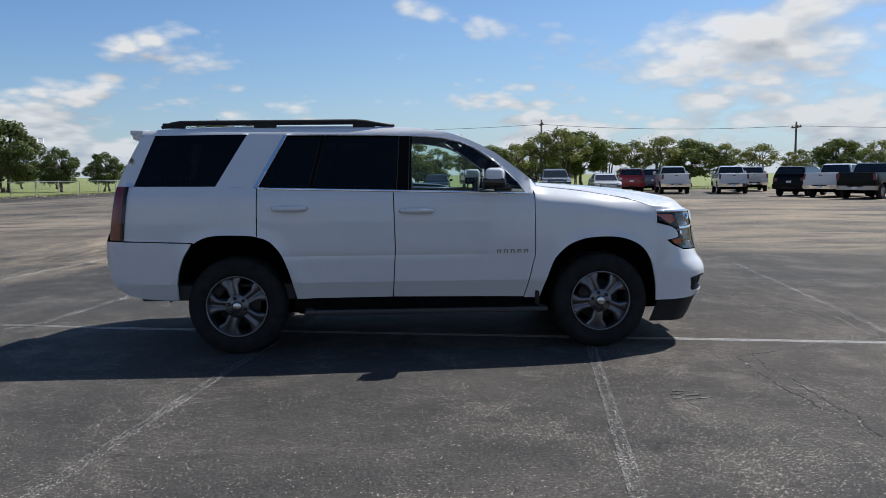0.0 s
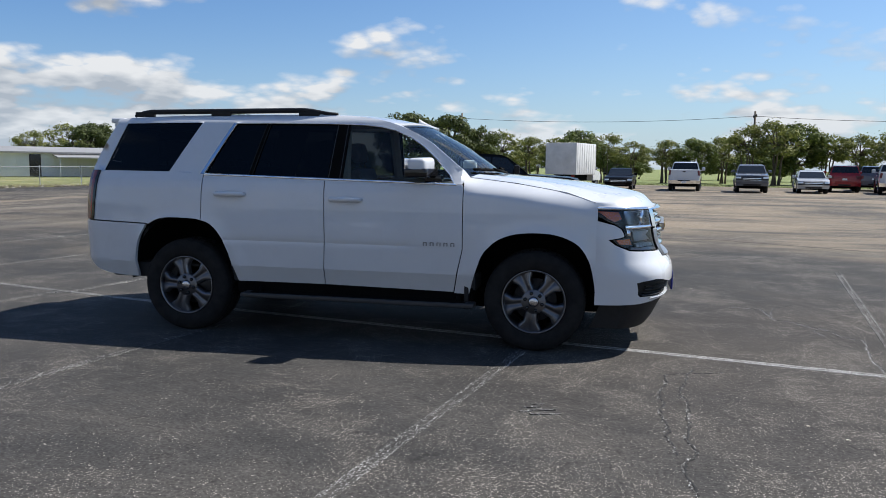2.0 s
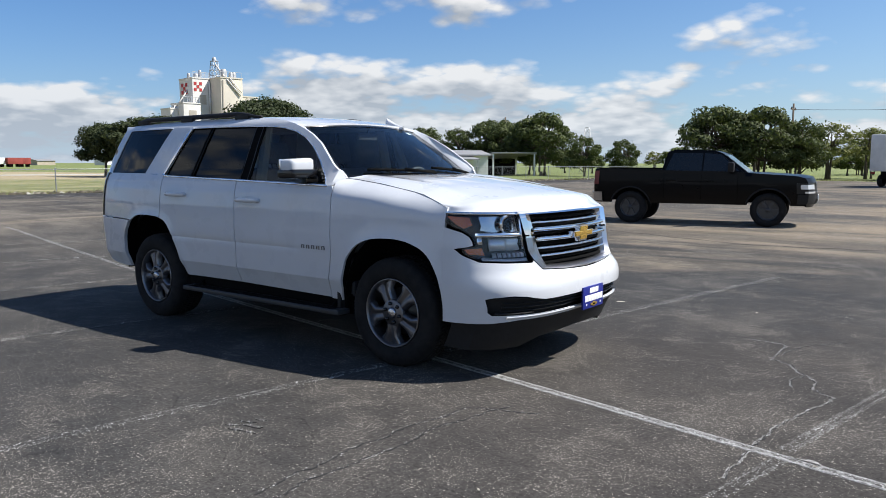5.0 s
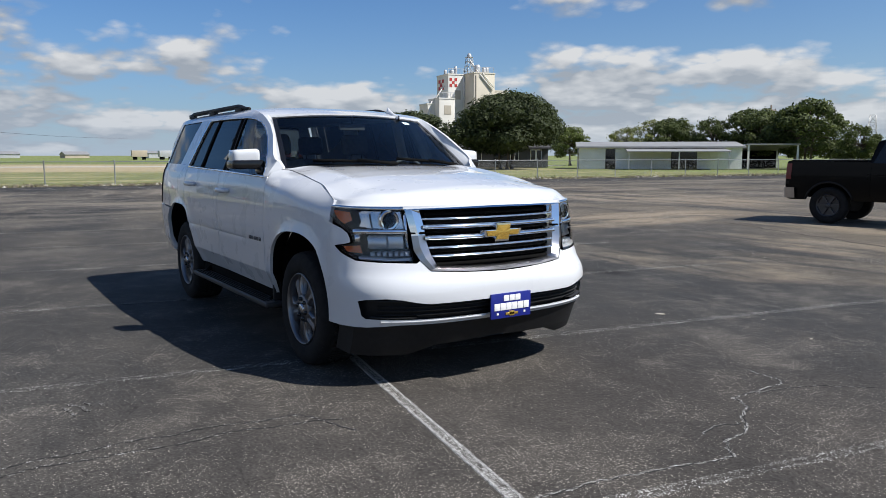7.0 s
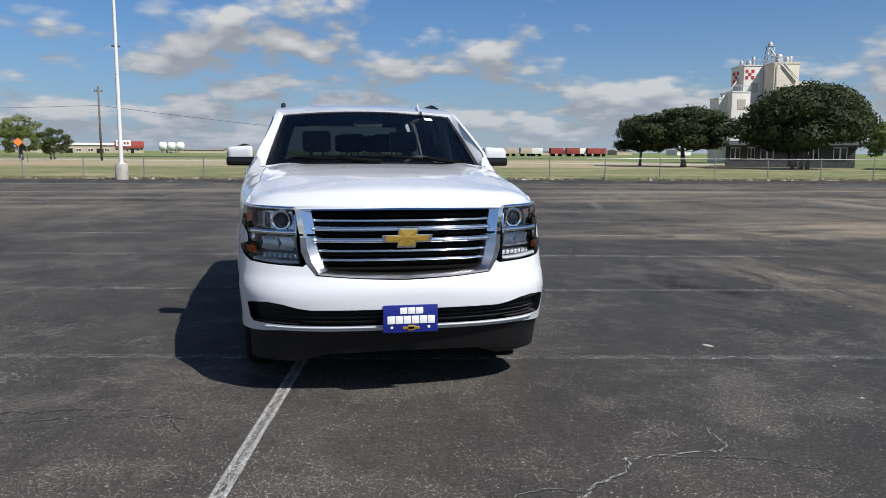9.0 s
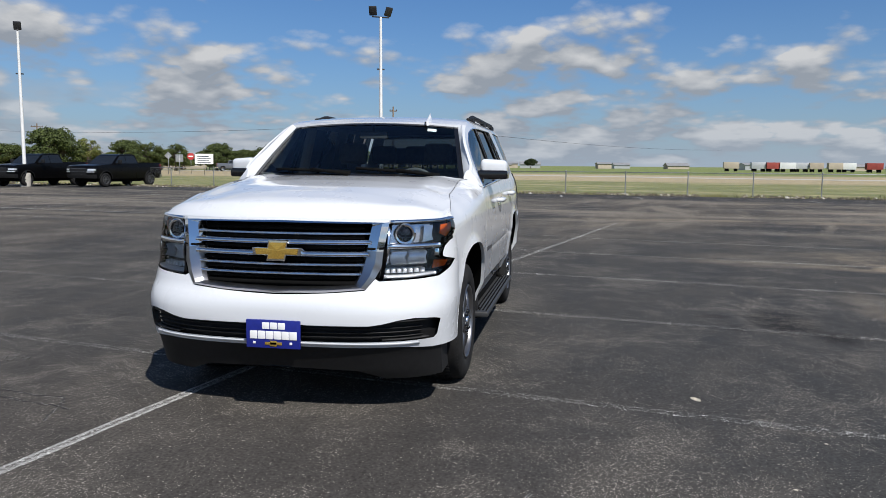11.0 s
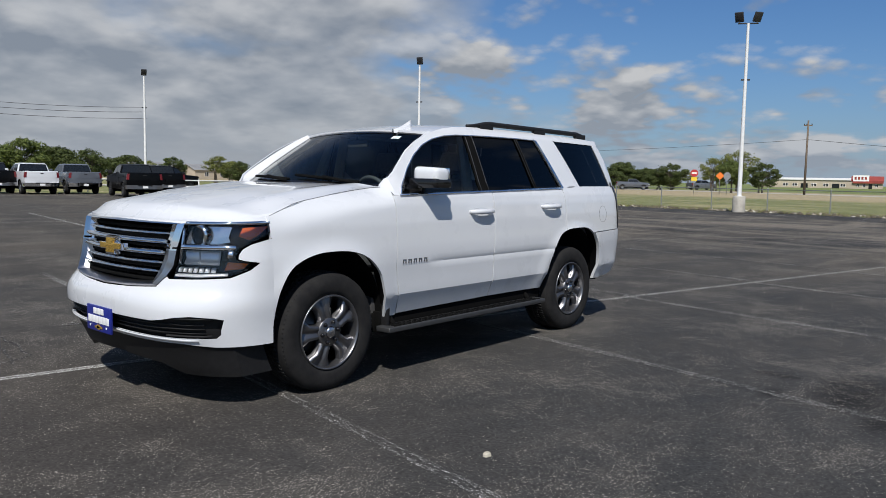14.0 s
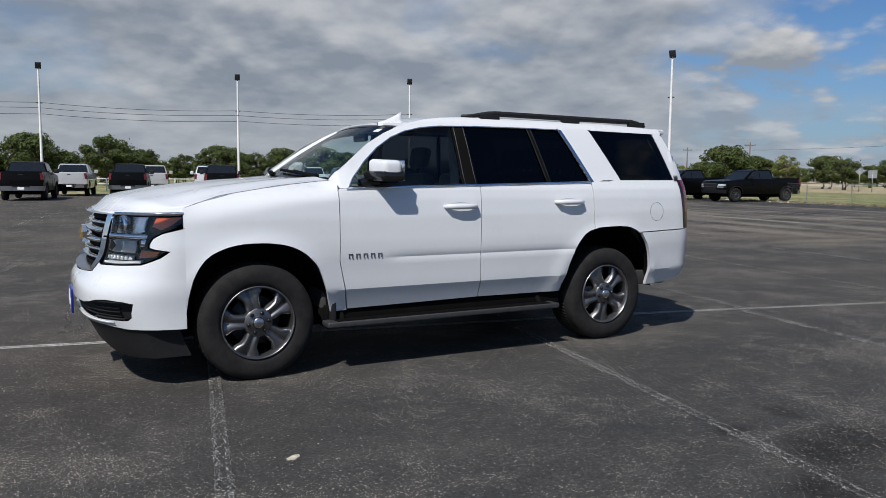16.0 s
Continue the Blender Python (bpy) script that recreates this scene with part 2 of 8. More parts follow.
M_BLUE = simple("blue_plate", (0.012, 0.02, 0.20), 0.35, vary=0.1, scale=25)
M_PLATEWHITE = simple("plate_white", (0.8, 0.8, 0.8), 0.4, vary=0.04)
M_SEAT = simple("seat_cloth", (0.085, 0.085, 0.088), 0.85, vary=0.25, scale=30, bump=0.1)
M_INTERIOR = simple("interior_trim", (0.05, 0.05, 0.052), 0.7, vary=0.2)
M_INTGREY = simple("interior_grey", (0.22, 0.21, 0.20), 0.8, vary=0.15)


# ---- building helpers ----
def part(name, bm, material, parent=None, label="", smooth=0.6):
    me = bpy.data.meshes.new(name)
    if smooth is not None:
        for f in bm.faces:
            f.smooth = True
        for e in bm.edges:
            if len(e.link_faces) == 2 and e.calc_face_angle(0) > smooth:
                e.smooth = False
    bm.to_mesh(me)
    bm.free()
    me.materials.append(material)
    ob = new(name, me)
    if parent:
        ob.parent = parent
    if label:
        ob["label"] = label
    return ob


def empty(name, label, category, group="", kind="", m=None):
    ob = tagged(new(name), label, category, group, kind)
    ob.empty_display_size = 0.2
    if m is not None:
        ob.matrix_basis = m
    return ob


def add_box(bm, x0, x1, y0, y1, z0, z1, bevel=0.0, seg=2, m=None):
    r = bmesh.ops.create_cube(bm, size=1.0)
    vs = r["verts"]
    for v in vs:
        v.co = Vector(((x0 + x1) / 2 + v.co.x * (x1 - x0), (y0 + y1) / 2 + v.co.y * (y1 - y0), (z0 + z1) / 2 + v.co.z * (z1 - z0)))
    if bevel:
        es = list({e for v in vs for e in v.link_edges})
        b = bmesh.ops.bevel(bm, geom=es, offset=bevel, segments=seg, affect="EDGES", profile=0.6)
        vs = list({v for v in b["verts"]} | {v for v in vs if v.is_valid})
    if m is not None:
        bmesh.ops.transform(bm, matrix=m, verts=vs)
    return vs


def box_part(name, parent, material, x0, x1, y0, y1, z0, z1, bevel=0.0, label=""):
    bm = bmesh.new()
    add_box(bm, x0, x1, y0, y1, z0, z1, bevel)
    return part(name, bm, material, parent, label)


def tube(bm, pts, radius, seg=8, cap=True, squash=1.0):
    """A round bar along points; radius may be one number or one per point."""
    pts = [Vector(p) for p in pts]
    rs = [radius] * len(pts) if isinstance(radius, (int, float)) else radius
    rings, side = [], None
    for i, p in enumerate(pts):
        t = (pts[min(i + 1, len(pts) - 1)] - pts[max(i - 1, 0)]).normalized()
        if side is None:
            side = t.orthogonal().normalized()
        side = (side - t * side.dot(t)).normalized()
        other = t.cross(side)
        rings.append([bm.verts.new(p + (side * math.cos(a) + other * math.sin(a) * squash) * rs[i]) for a in (2 * math.pi * j / seg for j in range(seg))])
    for a, b in zip(rings, rings[1:]):
        for j in range(seg):
            bm.faces.new((a[j], a[(j + 1) % seg], b[(j + 1) % seg], b[j]))
    if cap:
        bm.faces.new(rings[0][::-1]), bm.faces.new(rings[-1])


def lathe(bm, profile, axis="y", seg=48, centre=(0, 0, 0)):
    """Turns (radius, along) pairs about an axis."""
    c, rings = Vector(centre), []
    for r, h in profile:
        ring = []
        for j in range(seg):
            a = 2 * math.pi * j / seg
            u, w = r * math.cos(a), r * math.sin(a)
            p = {"y": (u, h, w), "z": (u, w, h), "x": (h, u, w)}[axis]
            ring.append(bm.verts.new(c + Vector(p)))
        rings.append(ring)
    for a, b in zip(rings, rings[1:]):
        for j in range(seg):
            bm.faces.new((a[j], a[(j + 1) % seg], b[(j + 1) % seg], b[j]))


def clip_half(poly, axis, value, keep_above):
    out = []
    for i, p in enumerate(poly):
        q = poly[(i + 1) % len(poly)]
        a, b = p[axis] - value, q[axis] - value
        if not keep_above:
            a, b = -a, -b
        if a >= 0:
            out.append(p)
        if (a > 0 and b < 0) or (a < 0 and b > 0):
            f = a / (a - b)
            out.append((p[0] + (q[0] - p[0]) * f, p[1] + (q[1] - p[1]) * f))
    return out


def area2(poly):
    return sum(p[0] * q[1] - q[0] * p[1] for p, q in zip(poly, poly[1:] + poly[:1])) / 2


def sheet(bm, poly, us, vs, fn, flange=0.0, inward=None, flip=False):
    """Fills a flat outline (u, v) with a grid cut to it, mapped into space by fn; its rim is turned inward by flange metres."""
    if area2(poly) < 0:
        poly = poly[::-1]
    start = len(bm.verts)
    table, faces = {}, []

    def vert(p):
        key = (round(p[0], 4), round(p[1], 4))
        if key not in table:
            table[key] = bm.verts.new(fn(*p))
        return table[key]

    for u0, u1 in zip(us, us[1:]):
        strip = clip_half(clip_half(poly, 0, u0, True), 0, u1, False)
        if len(strip) < 3:
            continue
        for v0, v1 in zip(vs, vs[1:]):
            cell = clip_half(clip_half(strip, 1, v0, True), 1, v1, False)
            if len(cell) < 3 or abs(area2(cell)) < 1e-7:
                continue
            ring = []
            for p in cell:
                w = vert(p)
                if w not in ring:
                    ring.append(w)
            if len(ring) >= 3:
                try:
                    faces.append(bm.faces.new(ring[::-1] if flip else ring))
                except ValueError:
                    pass
    for f in faces:
        m = f.calc_center_median()
        f.normal_update()
        if f.normal.dot(m - Vector((max(-1.9, min(1.9, m.x)) * 0.92, 0, 0.95))) < 0:
            f.normal_flip()
    if flange:
        rim = [e for f in faces for e in f.edges if len(e.link_faces) == 1]
        made = {}
        for e in rim:
            a, b = e.verts
            for w in (a, b):
                if w not in made:
                    made[w] = bm.verts.new(w.co + inward(w.co) * flange)
            try:
                bm.faces.new((a, b, made[b], made[a]))
            except ValueError:
                pass
    return faces


def steps(a, b, n):
    return [a + (b - a) * i / n for i in range(n + 1)]


def interp(x, xs, ys):
    return float(np.interp(x, xs, ys))


def smooth01(t):
    t = min(1.0, max(0.0, t))
    return t * t * (3 - 2 * t)


def tidy(bm):
    bmesh.ops.remove_doubles(bm, verts=bm.verts, dist=0.0004)


# ---- the white SUV: nose towards +x, standing on z = 0 ----
AXLE, HUB_Z, TYRE_R = 1.473, 0.386, 0.391
PZ = [0.20, 0.36, 0.43, 0.50, 0.575, 0.60, 0.70, 0.81, 0.90, 1.08, 1.20, 1.27, 1.31, 1.345, 1.50, 1.62, 1.72, 1.77, 1.80, 1.83]
PY = [0.90, 0.908, 0.922, 0.950, 0.987, 0.990, 0.997, 1.009, 1.012, 1.004, 0.990, 0.972, 0.952, 0.935, 0.878, 0.832, 0.790, 0.765, 0.735, 0.690]
SIDE_Z = [0.20, 0.30, 0.36, 0.43, 0.50, 0.54, 0.575, 0.60, 0.65, 0.70, 0.735, 0.765, 0.778, 0.788, 0.798, 0.812, 0.85, 0.90, 0.93, 0.96, 0.99, 1.02, 1.05, 1.08, 1.105, 1.13, 1.155, 1.18, 1.20, 1.22, 1.24, 1.255, 1.27, 1.29, 1.31, 1.33, 1.345, 1.40, 1.45, 1.50, 1.56, 1.62, 1.67, 1.72, 1.75, 1.77, 1.785, 1.80, 1.815, 1.83, 1.86]
SIDE_X = steps(-2.64, -2.20, 10)[:-1] + steps(-2.20, 2.2, 74)


def hood_edge(x):
    return interp(x, [0.80, 0.95, 1.3, 1.7, 1.95, 2.1, 2.3], [1.335, 1.325, 1.288, 1.222, 1.140, 1.125, 1.09])


def side_y(x, z):
    y = interp(z, PZ, PY)
    if x > 1.55 and z < 0.64:
        # the skin stays upright ahead of the wheel
        y += (interp(0.64, PZ, PY) - y) * smooth01((x - 1.55) / 0.25)
    if x > 1.0:
        y *= 1 - interp(z, [0.75, 1.0], [0.040, 0.062]) * ((x - 1.0) / 0.94) ** 2
    if x < -1.5:
        y *= 1 - 0.045 * ((-1.5 - x) / 0.9) ** 2
    if x < -2.25:
        y -= 0.22 * ((-2.25 - x) / 0.30) ** 2.6
    if z > 1.30:
        y -= 0.055 * smooth01(x / 0.7) * (z - 1.30) / 0.45
    w = smooth01((x - 0.86) / 0.16)
    if w > 0:
        drop = z - (hood_edge(x) - 0.15)
        if drop > 0:
            y -= w * interp(x, [1.0, 1.6, 1.94], [0.13, 0.11, 0.025]) * (drop / 0.15) ** 2.4
    if -1.25 < x < 0.66 and 0.74 < z < 0.84:
        # pressed line along the doors
        y -= 0.0065 * math.exp(-(((z - 0.788) / 0.016) ** 2)) * smooth01((0.62 - x) / 0.15) * smooth01((x + 1.2) / 0.1)
    for hub, r0 in ((AXLE, 0.515), (-AXLE, 0.545)):
        r = math.hypot(x - hub, (z - HUB_Z) * 0.98)
        y += 0.016 * math.exp(-(((r - r0) / 0.048) ** 2))
    return y


def side_fn(s, push=0.0):
    return lambda u, v: (u, s * (side_y(u, v) + push), v)


def inward_side(s):
    return lambda co: Vector((0, -s, 0))


# the wrap of the nose: angle from -90 (one arch) to 90 (the other)
NOSE_Z = [0.17, 0.25, 0.36, 0.44, 0.50, 0.56, 0.64, 0.69, 0.715, 0.78, 0.90, 1.00, 1.10, 1.16, 1.22]
NOSE_X = [2.34, 2.40, 2.455, 2.505, 2.538, 2.545, 2.543, 2.524, 2.494, 2.478, 2.455, 2.440, 2.420, 2.385, 2.33]
ARCH_X = 1.93


def nose_w(z):
    return side_y(ARCH_X, min(z, 1.12)) - (0.0 if z > 0.385 else 0.012 + 0.03 * (0.385 - z) / 0.2)


def nose_q(z):
    return interp(z, [0.60, 0.84], [1.45, 1.08]), interp(z, [0.62, 0.82], [0.76, 0.92])


def nose_theta(y, z):
    return math.degrees(math.asin(min(1.0, abs(y) / nose_w(z)) ** nose_q(z)[0])) * (1 if y > 0 else -1)


def nose(theta, z, push=0.0):
    a = radians(min(89.99, abs(theta)))
    w, x0 = nose_w(z), interp(z, NOSE_Z, NOSE_X)
    qs, qc = nose_q(z)
    y = (w + push) * math.sin(a) ** (1 / qs)
    x = ARCH_X + (x0 + push - ARCH_X) * math.cos(a) ** qc
    return (x, y if theta > 0 else -y, z)


def nose_at(y, z, push=0.0):
    return Vector(nose(nose_theta(y, z), z, push))


TH = steps(-90, 90, 72)
NZ = steps(0.15, 1.20, 42)


def nose_poly(pts):
    return [(nose_theta(y, z), z) for y, z in pts]


def nose_sheet(bm, pts, push=0.0, flange=0.0):
    sheet(bm, nose_poly(pts), TH, NZ, lambda u, v: nose(u, v, push), flange, lambda co: Vector((-1, 0, 0)))


def mirrored(pts):
    return [(-y, z) for y, z in pts]


def nose_bar(bm, y0, y1, z0, z1, back, front, n=24, bulge=0.0):
    """A horizontal bar that follows the nose from y0 to y1; z0 and z1 are numbers or functions of y."""
    rows = []
    for i in range(n + 1):
        y = y0 + (y1 - y0) * i / n
        a = z0(y) if callable(z0) else z0
        b = z1(y) if callable(z1) else z1
        mid = (a + b) / 2
        rows.append([bm.verts.new(p) for p in (nose_at(y, a, back), nose_at(y, a + (b - a) * 0.12, front), nose_at(y, mid, front + bulge), nose_at(y, b - (b - a) * 0.12, front), nose_at(y, b, back))])
    for p, q in zip(rows, rows[1:]):
        for j in range(4):
            bm.faces.new((p[j], p[j + 1], q[j + 1], q[j]))
    bm.faces.new(rows[0]), bm.faces.new(rows[-1][::-1])


car = empty("suv", "white full-size SUV parked across faded stall lines", "car")

F_ARCH = [(0.965, 0.42), (1.015, 0.58), (1.07, 0.73), (1.125, 0.80), (1.19, 0.855), (1.28, 0.895), (1.38, 0.915), (1.50, 0.92), (1.61, 0.912), (1.72, 0.88), (1.81, 0.825), (1.875, 0.73), (1.91, 0.62), (1.93, 0.50), (1.935, 0.39)]
R_ARCH = [(-1.0, 0.44), (-1.02, 0.54), (-1.045, 0.64), (-1.08, 0.745), (-1.125, 0.835), (-1.19, 0.905), (-1.27, 0.942), (-1.36, 0.957), (-1.55, 0.962), (-1.68, 0.948), (-1.78, 0.90), (-1.84, 0.83), (-1.89, 0.72), (-1.92, 0.60), (-1.935, 0.44)]


def smooth_line(pts, n=3):
    """The same points with rounded in-between ones."""
    out = []
    for i in range(len(pts) - 1):
        p0, p1, p2, p3 = (Vector(pts[max(0, min(len(pts) - 1, i + q))]) for q in (-1, 0, 1, 2))
        for j in range(n):
            t = j / n
            v = 0.5 * (2 * p1 + (p2 - p0) * t + (2 * p0 - 5 * p1 + 4 * p2 - p3) * t * t + (3 * p1 - p0 - 3 * p2 + p3) * t ** 3)
            out.append((v.x, v.y))
    return out + [pts[-1]]


F_ARCH, R_ARCH = smooth_line(F_ARCH), smooth_line(R_ARCH)
ROOF_EDGE = [(0.90, 1.385), (0.78, 1.480), (0.63, 1.595), (0.50, 1.668), (0.39, 1.718), (0.28, 1.757), (0.16, 1.786), (0.0, 1.808), (-0.2, 1.820), (-0.6, 1.826), (-1.1, 1.826), (-1.6, 1.820), (-2.1, 1.800), (-2.22, 1.79)]
DLO = [(0.845, 1.275), (0.80, 1.345), (0.69, 1.462), (0.57, 1.565), (0.45, 1.642), (0.33, 1.692), (0.20, 1.722), (0.05, 1.738), (-0.3, 1.748), (-0.8, 1.752), (-1.068, 1.750), (-1.288, 1.328)]
QWIN = [(-1.385, 1.757), (-2.115, 1.750), (-2.255, 1.345), (-1.615, 1.342)]


M_BADGE = simple("badge_metal", (0.13, 0.13, 0.14), 0.35, 0.6, vary=0.05)


def car_side(s):
    put = dict(us=SIDE_X, vs=SIDE_Z, fn=side_fn(s), flange=0.022, inward=inward_side(s))
    # fender
    bm = bmesh.new()
    top = [(x, hood_edge(x)) for x in (1.93, 1.8, 1.6, 1.4, 1.2, 1.05, 0.95)]
    lamp = [(1.935, 0.85), (1.935, 1.10), (1.935, 1.15)]
    sheet(bm, [(0.845, 0.42)] + F_ARCH + lamp + [(1.93, hood_edge(1.93))] + top[1:] + [(0.915, 1.30), (0.922, 1.26), (0.925, 0.78)], **put)
    tidy(bm)
    part("fender", bm, M_WHITE, car, smooth=0.33)
    # doors
    bm = bmesh.new()
    sheet(bm, [(0.838, 0.43), (0.918, 0.78), (0.915, 1.25), (0.905, 1.272), (-0.212, 1.301), (-0.200, 0.84), (-0.222, 0.445)], **put)
    tidy(bm)
    front_door = part("front_door", bm, M_WHITE, car, smooth=0.33)
    bm = bmesh.new()
    sheet(bm, [(-0.230, 0.445), (-0.208, 0.84), (-0.220, 1.301), (-1.285, 1.325), (-1.287, 0.944)] + R_ARCH[17:12:-1] + [(x + 0.003, z) for x, z in R_ARCH[12::-1]], **put)
    tidy(bm)
    rear_door = part("rear_door", bm, M_WHITE, car, smooth=0.33)
    # quarter panel with the pillars and the roof side
    bm = bmesh.new()
    put2 = dict(put, flange=0.02)
    sheet(bm, [(-1.294, 1.327), (-1.295, 0.945)] + R_ARCH[20:31] + [(-1.80, 0.907), (-2.33, 0.922), (-2.29, 1.345), (-2.255, 1.345), (-1.615, 1.342)], **put2)
    sheet(bm, [(-1.294, 1.327), (-1.615, 1.342), (-1.385, 1.757), (-1.068, 1.750), (-1.288, 1.328)], **put2)
    rail = [(-2.115, 1.750), (-1.385, 1.757)] + DLO[10:0:-1] + [(0.845, 1.275), (0.905, 1.275), (0.915, 1.30), (0.95, 1.325)] + ROOF_EDGE + [(-2.22, 1.745)]
    sheet(bm, rail, **put2)
    sheet(bm, [(-2.115, 1.750), (-2.22, 1.745), (-2.40, 1.345), (-2.255, 1.345)], **put2)
    tidy(bm)
    part("quarter_panel", bm, M_WHITE, car, smooth=0.33)
    # rear bumper side
    bm = bmesh.new()
    sheet(bm, [(-1.80, 0.899)] + R_ARCH[32:] + [(-2.1, 0.445), (-2.22, 0.455), (-2.33, 0.485), (-2.42, 0.54), (-2.48, 0.61), (-2.535, 0.70), (-2.548, 0.80), (-2.53, 0.905), (-2.40, 0.915)], us=SIDE_X, vs=SIDE_Z, fn=side_fn(s, 0.012), flange=0.03, inward=inward_side(s))
    tidy(bm)
    part("rear_bumper_side", bm, M_WHITE, car, smooth=0.33)
    # tail lamp
    bm = bmesh.new()
    sheet(bm, [(-2.335, 0.926), (-2.293, 1.347), (-2.397, 1.347), (-2.47, 0.926)], us=SIDE_X, vs=SIDE_Z, fn=side_fn(s, 0.008), flange=0.03, inward=inward_side(s))
    tidy(bm)
    lens = part("tail_lamp", bm, M_REDLENS, car, "dark red tail lamp lens")
    bm = bmesh.new()
    sheet(bm, [(-2.332, 0.926), (-2.290, 1.347), (-2.317, 1.347), (-2.360, 0.926)], us=SIDE_X, vs=SIDE_Z, fn=side_fn(s, 0.011), flange=0.03, inward=inward_side(s))
    tidy(bm)
    part("lamp_border", bm, M_GLOSSBLACK, lens, "black tail lamp border")
    # glass, dark surrounds, chrome line
    put3 = dict(us=SIDE_X, vs=SIDE_Z, fn=side_fn(s, -0.014))
    bm = bmesh.new()
    sheet(bm, [(0.80, 1.278), (0.80, 1.345), (0.69, 1.462), (0.57, 1.565), (0.45, 1.642), (0.33, 1.692), (0.20, 1.722), (0.05, 1.738), (-0.075, 1.741), (-0.095, 1.300)], **put3)
    part("front_side_window", bm, M_GLASS, front_door, "lightly tinted side window")
    bm = bmesh.new()
    sheet(bm, [(-0.19, 1.304), (-0.16, 1.745), (-0.76, 1.752), (-0.86, 1.317)], **put3)
    sheet(bm, [(-0.885, 1.317), (-0.785, 1.752), (-1.068, 1.750), (-1.288, 1.328)], **put3)
    part("rear_side_window", bm, M_TINT, rear_door, "dark privacy glass window")
    bm = bmesh.new()
    sheet(bm, QWIN, us=SIDE_X, vs=SIDE_Z, fn=side_fn(s, -0.008))
    part("quarter_window", bm, M_TINT, car, "dark privacy glass window")
    bm = bmesh.new()
    put4 = dict(us=SIDE_X, vs=SIDE_Z, fn=side_fn(s, -0.006), flange=0.015, inward=inward_side(s))
    sheet(bm, [(-0.075, 1.300), (-0.06, 1.742), (-0.17, 1.746), (-0.205, 1.304)], **put4)
    part("window_pillar", bm, M_LINER, rear_door, "black pillar trim")
    bm = bmesh.new()
    sheet(bm, [(-0.855, 1.317), (-0.755, 1.752), (-0.792, 1.752), (-0.892, 1.317)], **put4)
    part("window_pillar", bm, M_LINER, rear_door, "black pillar trim")
    bm = bmesh.new()
    ring = [(x, z) for x, z in DLO]
    pts = [Vector((x, s * (side_y(x, z) + 0.001), z)) for x, z in [(-1.288, 1.328)] + ring]
    tube(bm, [pts[0], pts[1]], 0.008, 6)
    tube(bm, [Vector((x, s * (side_y(x, z) + 0.001), z)) for x, z in [(-1.288, 1.322)] + [(-1.288 + 2.148 * i / 20, 1.322 - 0.05 * i / 20) for i in range(1, 21)]], 0.009, 6)
    tube(bm, pts[1:], 0.0055, 6)
    part("window_trim", bm, M_CHROME, car, "thin chrome window surround")
    bm = bmesh.new()
    sheet(bm, [(-1.068, 1.750), (-1.094, 1.752), (-1.322, 1.328), (-1.288, 1.328)], us=SIDE_X, vs=SIDE_Z, fn=side_fn(s, 0.004), flange=0.01, inward=inward_side(s))
    part("pillar_trim", bm, M_CHROME, car, "bright chrome pillar edge")
    for (xa, za), (xb, zb) in (((-0.855, 1.320), (-0.757, 1.750)), ((-0.890, 1.320), (-0.790, 1.750)), ((-0.095, 1.303), (-0.078, 1.742)), ((-0.190, 1.306), (-0.163, 1.744))):
        bm = bmesh.new()
        tube(bm, [Vector((xa + (xb - xa) * q, s * (side_y(xa + (xb - xa) * q, za + (zb - za) * q) - 0.004), za + (zb - za) * q)) for q in steps(0, 1, 6)], 0.0035, 5)
        part("window_reveal", bm, M_PLASTIC if xa < -0.5 else M_WHEELDARK, rear_door if xa < -0.15 else front_door, "thin dark window edge")
    # sills and step
    # near-black sill: the shadow under the doors is put into its colour
    bm = bmesh.new()
    add_box(bm, -1.02, 0.985, *sorted((s * 0.78, s * 0.905)), 0.335, 0.452, 0.012)
    part("sill", bm, M_LINER, car)
    bm = bmesh.new()
    add_box(bm, -0.93, 1.02, *sorted((s * 0.905, s * 1.040)), 0.322, 0.360, 0.014, 3)
    step = part("running_board", bm, M_BOARD, car, "ribbed black running board")
    bm = bmesh.new()
    for i in range(4):
        add_box(bm, -0.86, 0.95, *sorted((s * (0.935 + 0.026 * i), s * (0.945 + 0.026 * i))), 0.358, 0.364)
    part("tread_strip", bm, M_LINER, step)
    for x in (-0.80, 0.88):
        bm = bmesh.new()
        tube(bm, [(x, s * 0.90, 0.40), (x, s * 0.96, 0.34)], 0.02, 6)
        part("bracket", bm, M_LINER, step)
    # handles
    for hx, door in ((-0.030, front_door), (-1.032, rear_door)):
        bm = bmesh.new()
        hz = 1.142 if hx > -0.5 else 1.166
        y = side_y(hx, hz)
        pts = [(hx - 0.135, y - 0.005), (hx - 0.115, y + 0.030), (hx - 0.05, y + 0.042), (hx + 0.05, y + 0.042), (hx + 0.115, y + 0.030), (hx + 0.135, y - 0.005)]
        tube(bm, [(a, s * b, hz) for a, b in pts], [0.014, 0.019, 0.020, 0.020, 0.019, 0.014], 10)
        handle = part("handle", bm, M_WHITE, door)
        bm = bmesh.new()
        vs0 = []
        for j in range(20):
            a = 2 * math.pi * j / 20
            x, z = hx + 0.115 * math.cos(a), hz - 0.006 + 0.036 * math.sin(a)
            vs0.append(bm.verts.new((x, s * (side_y(x, z) + 0.0015), z)))
        c = bm.verts.new((hx, s * (y - 0.022), hz))
        for a, b in zip(vs0, vs0[1:] + vs0[:1]):
            bm.faces.new((a, b, c))
        part("handle_cup", bm, M_WHITE, handle)
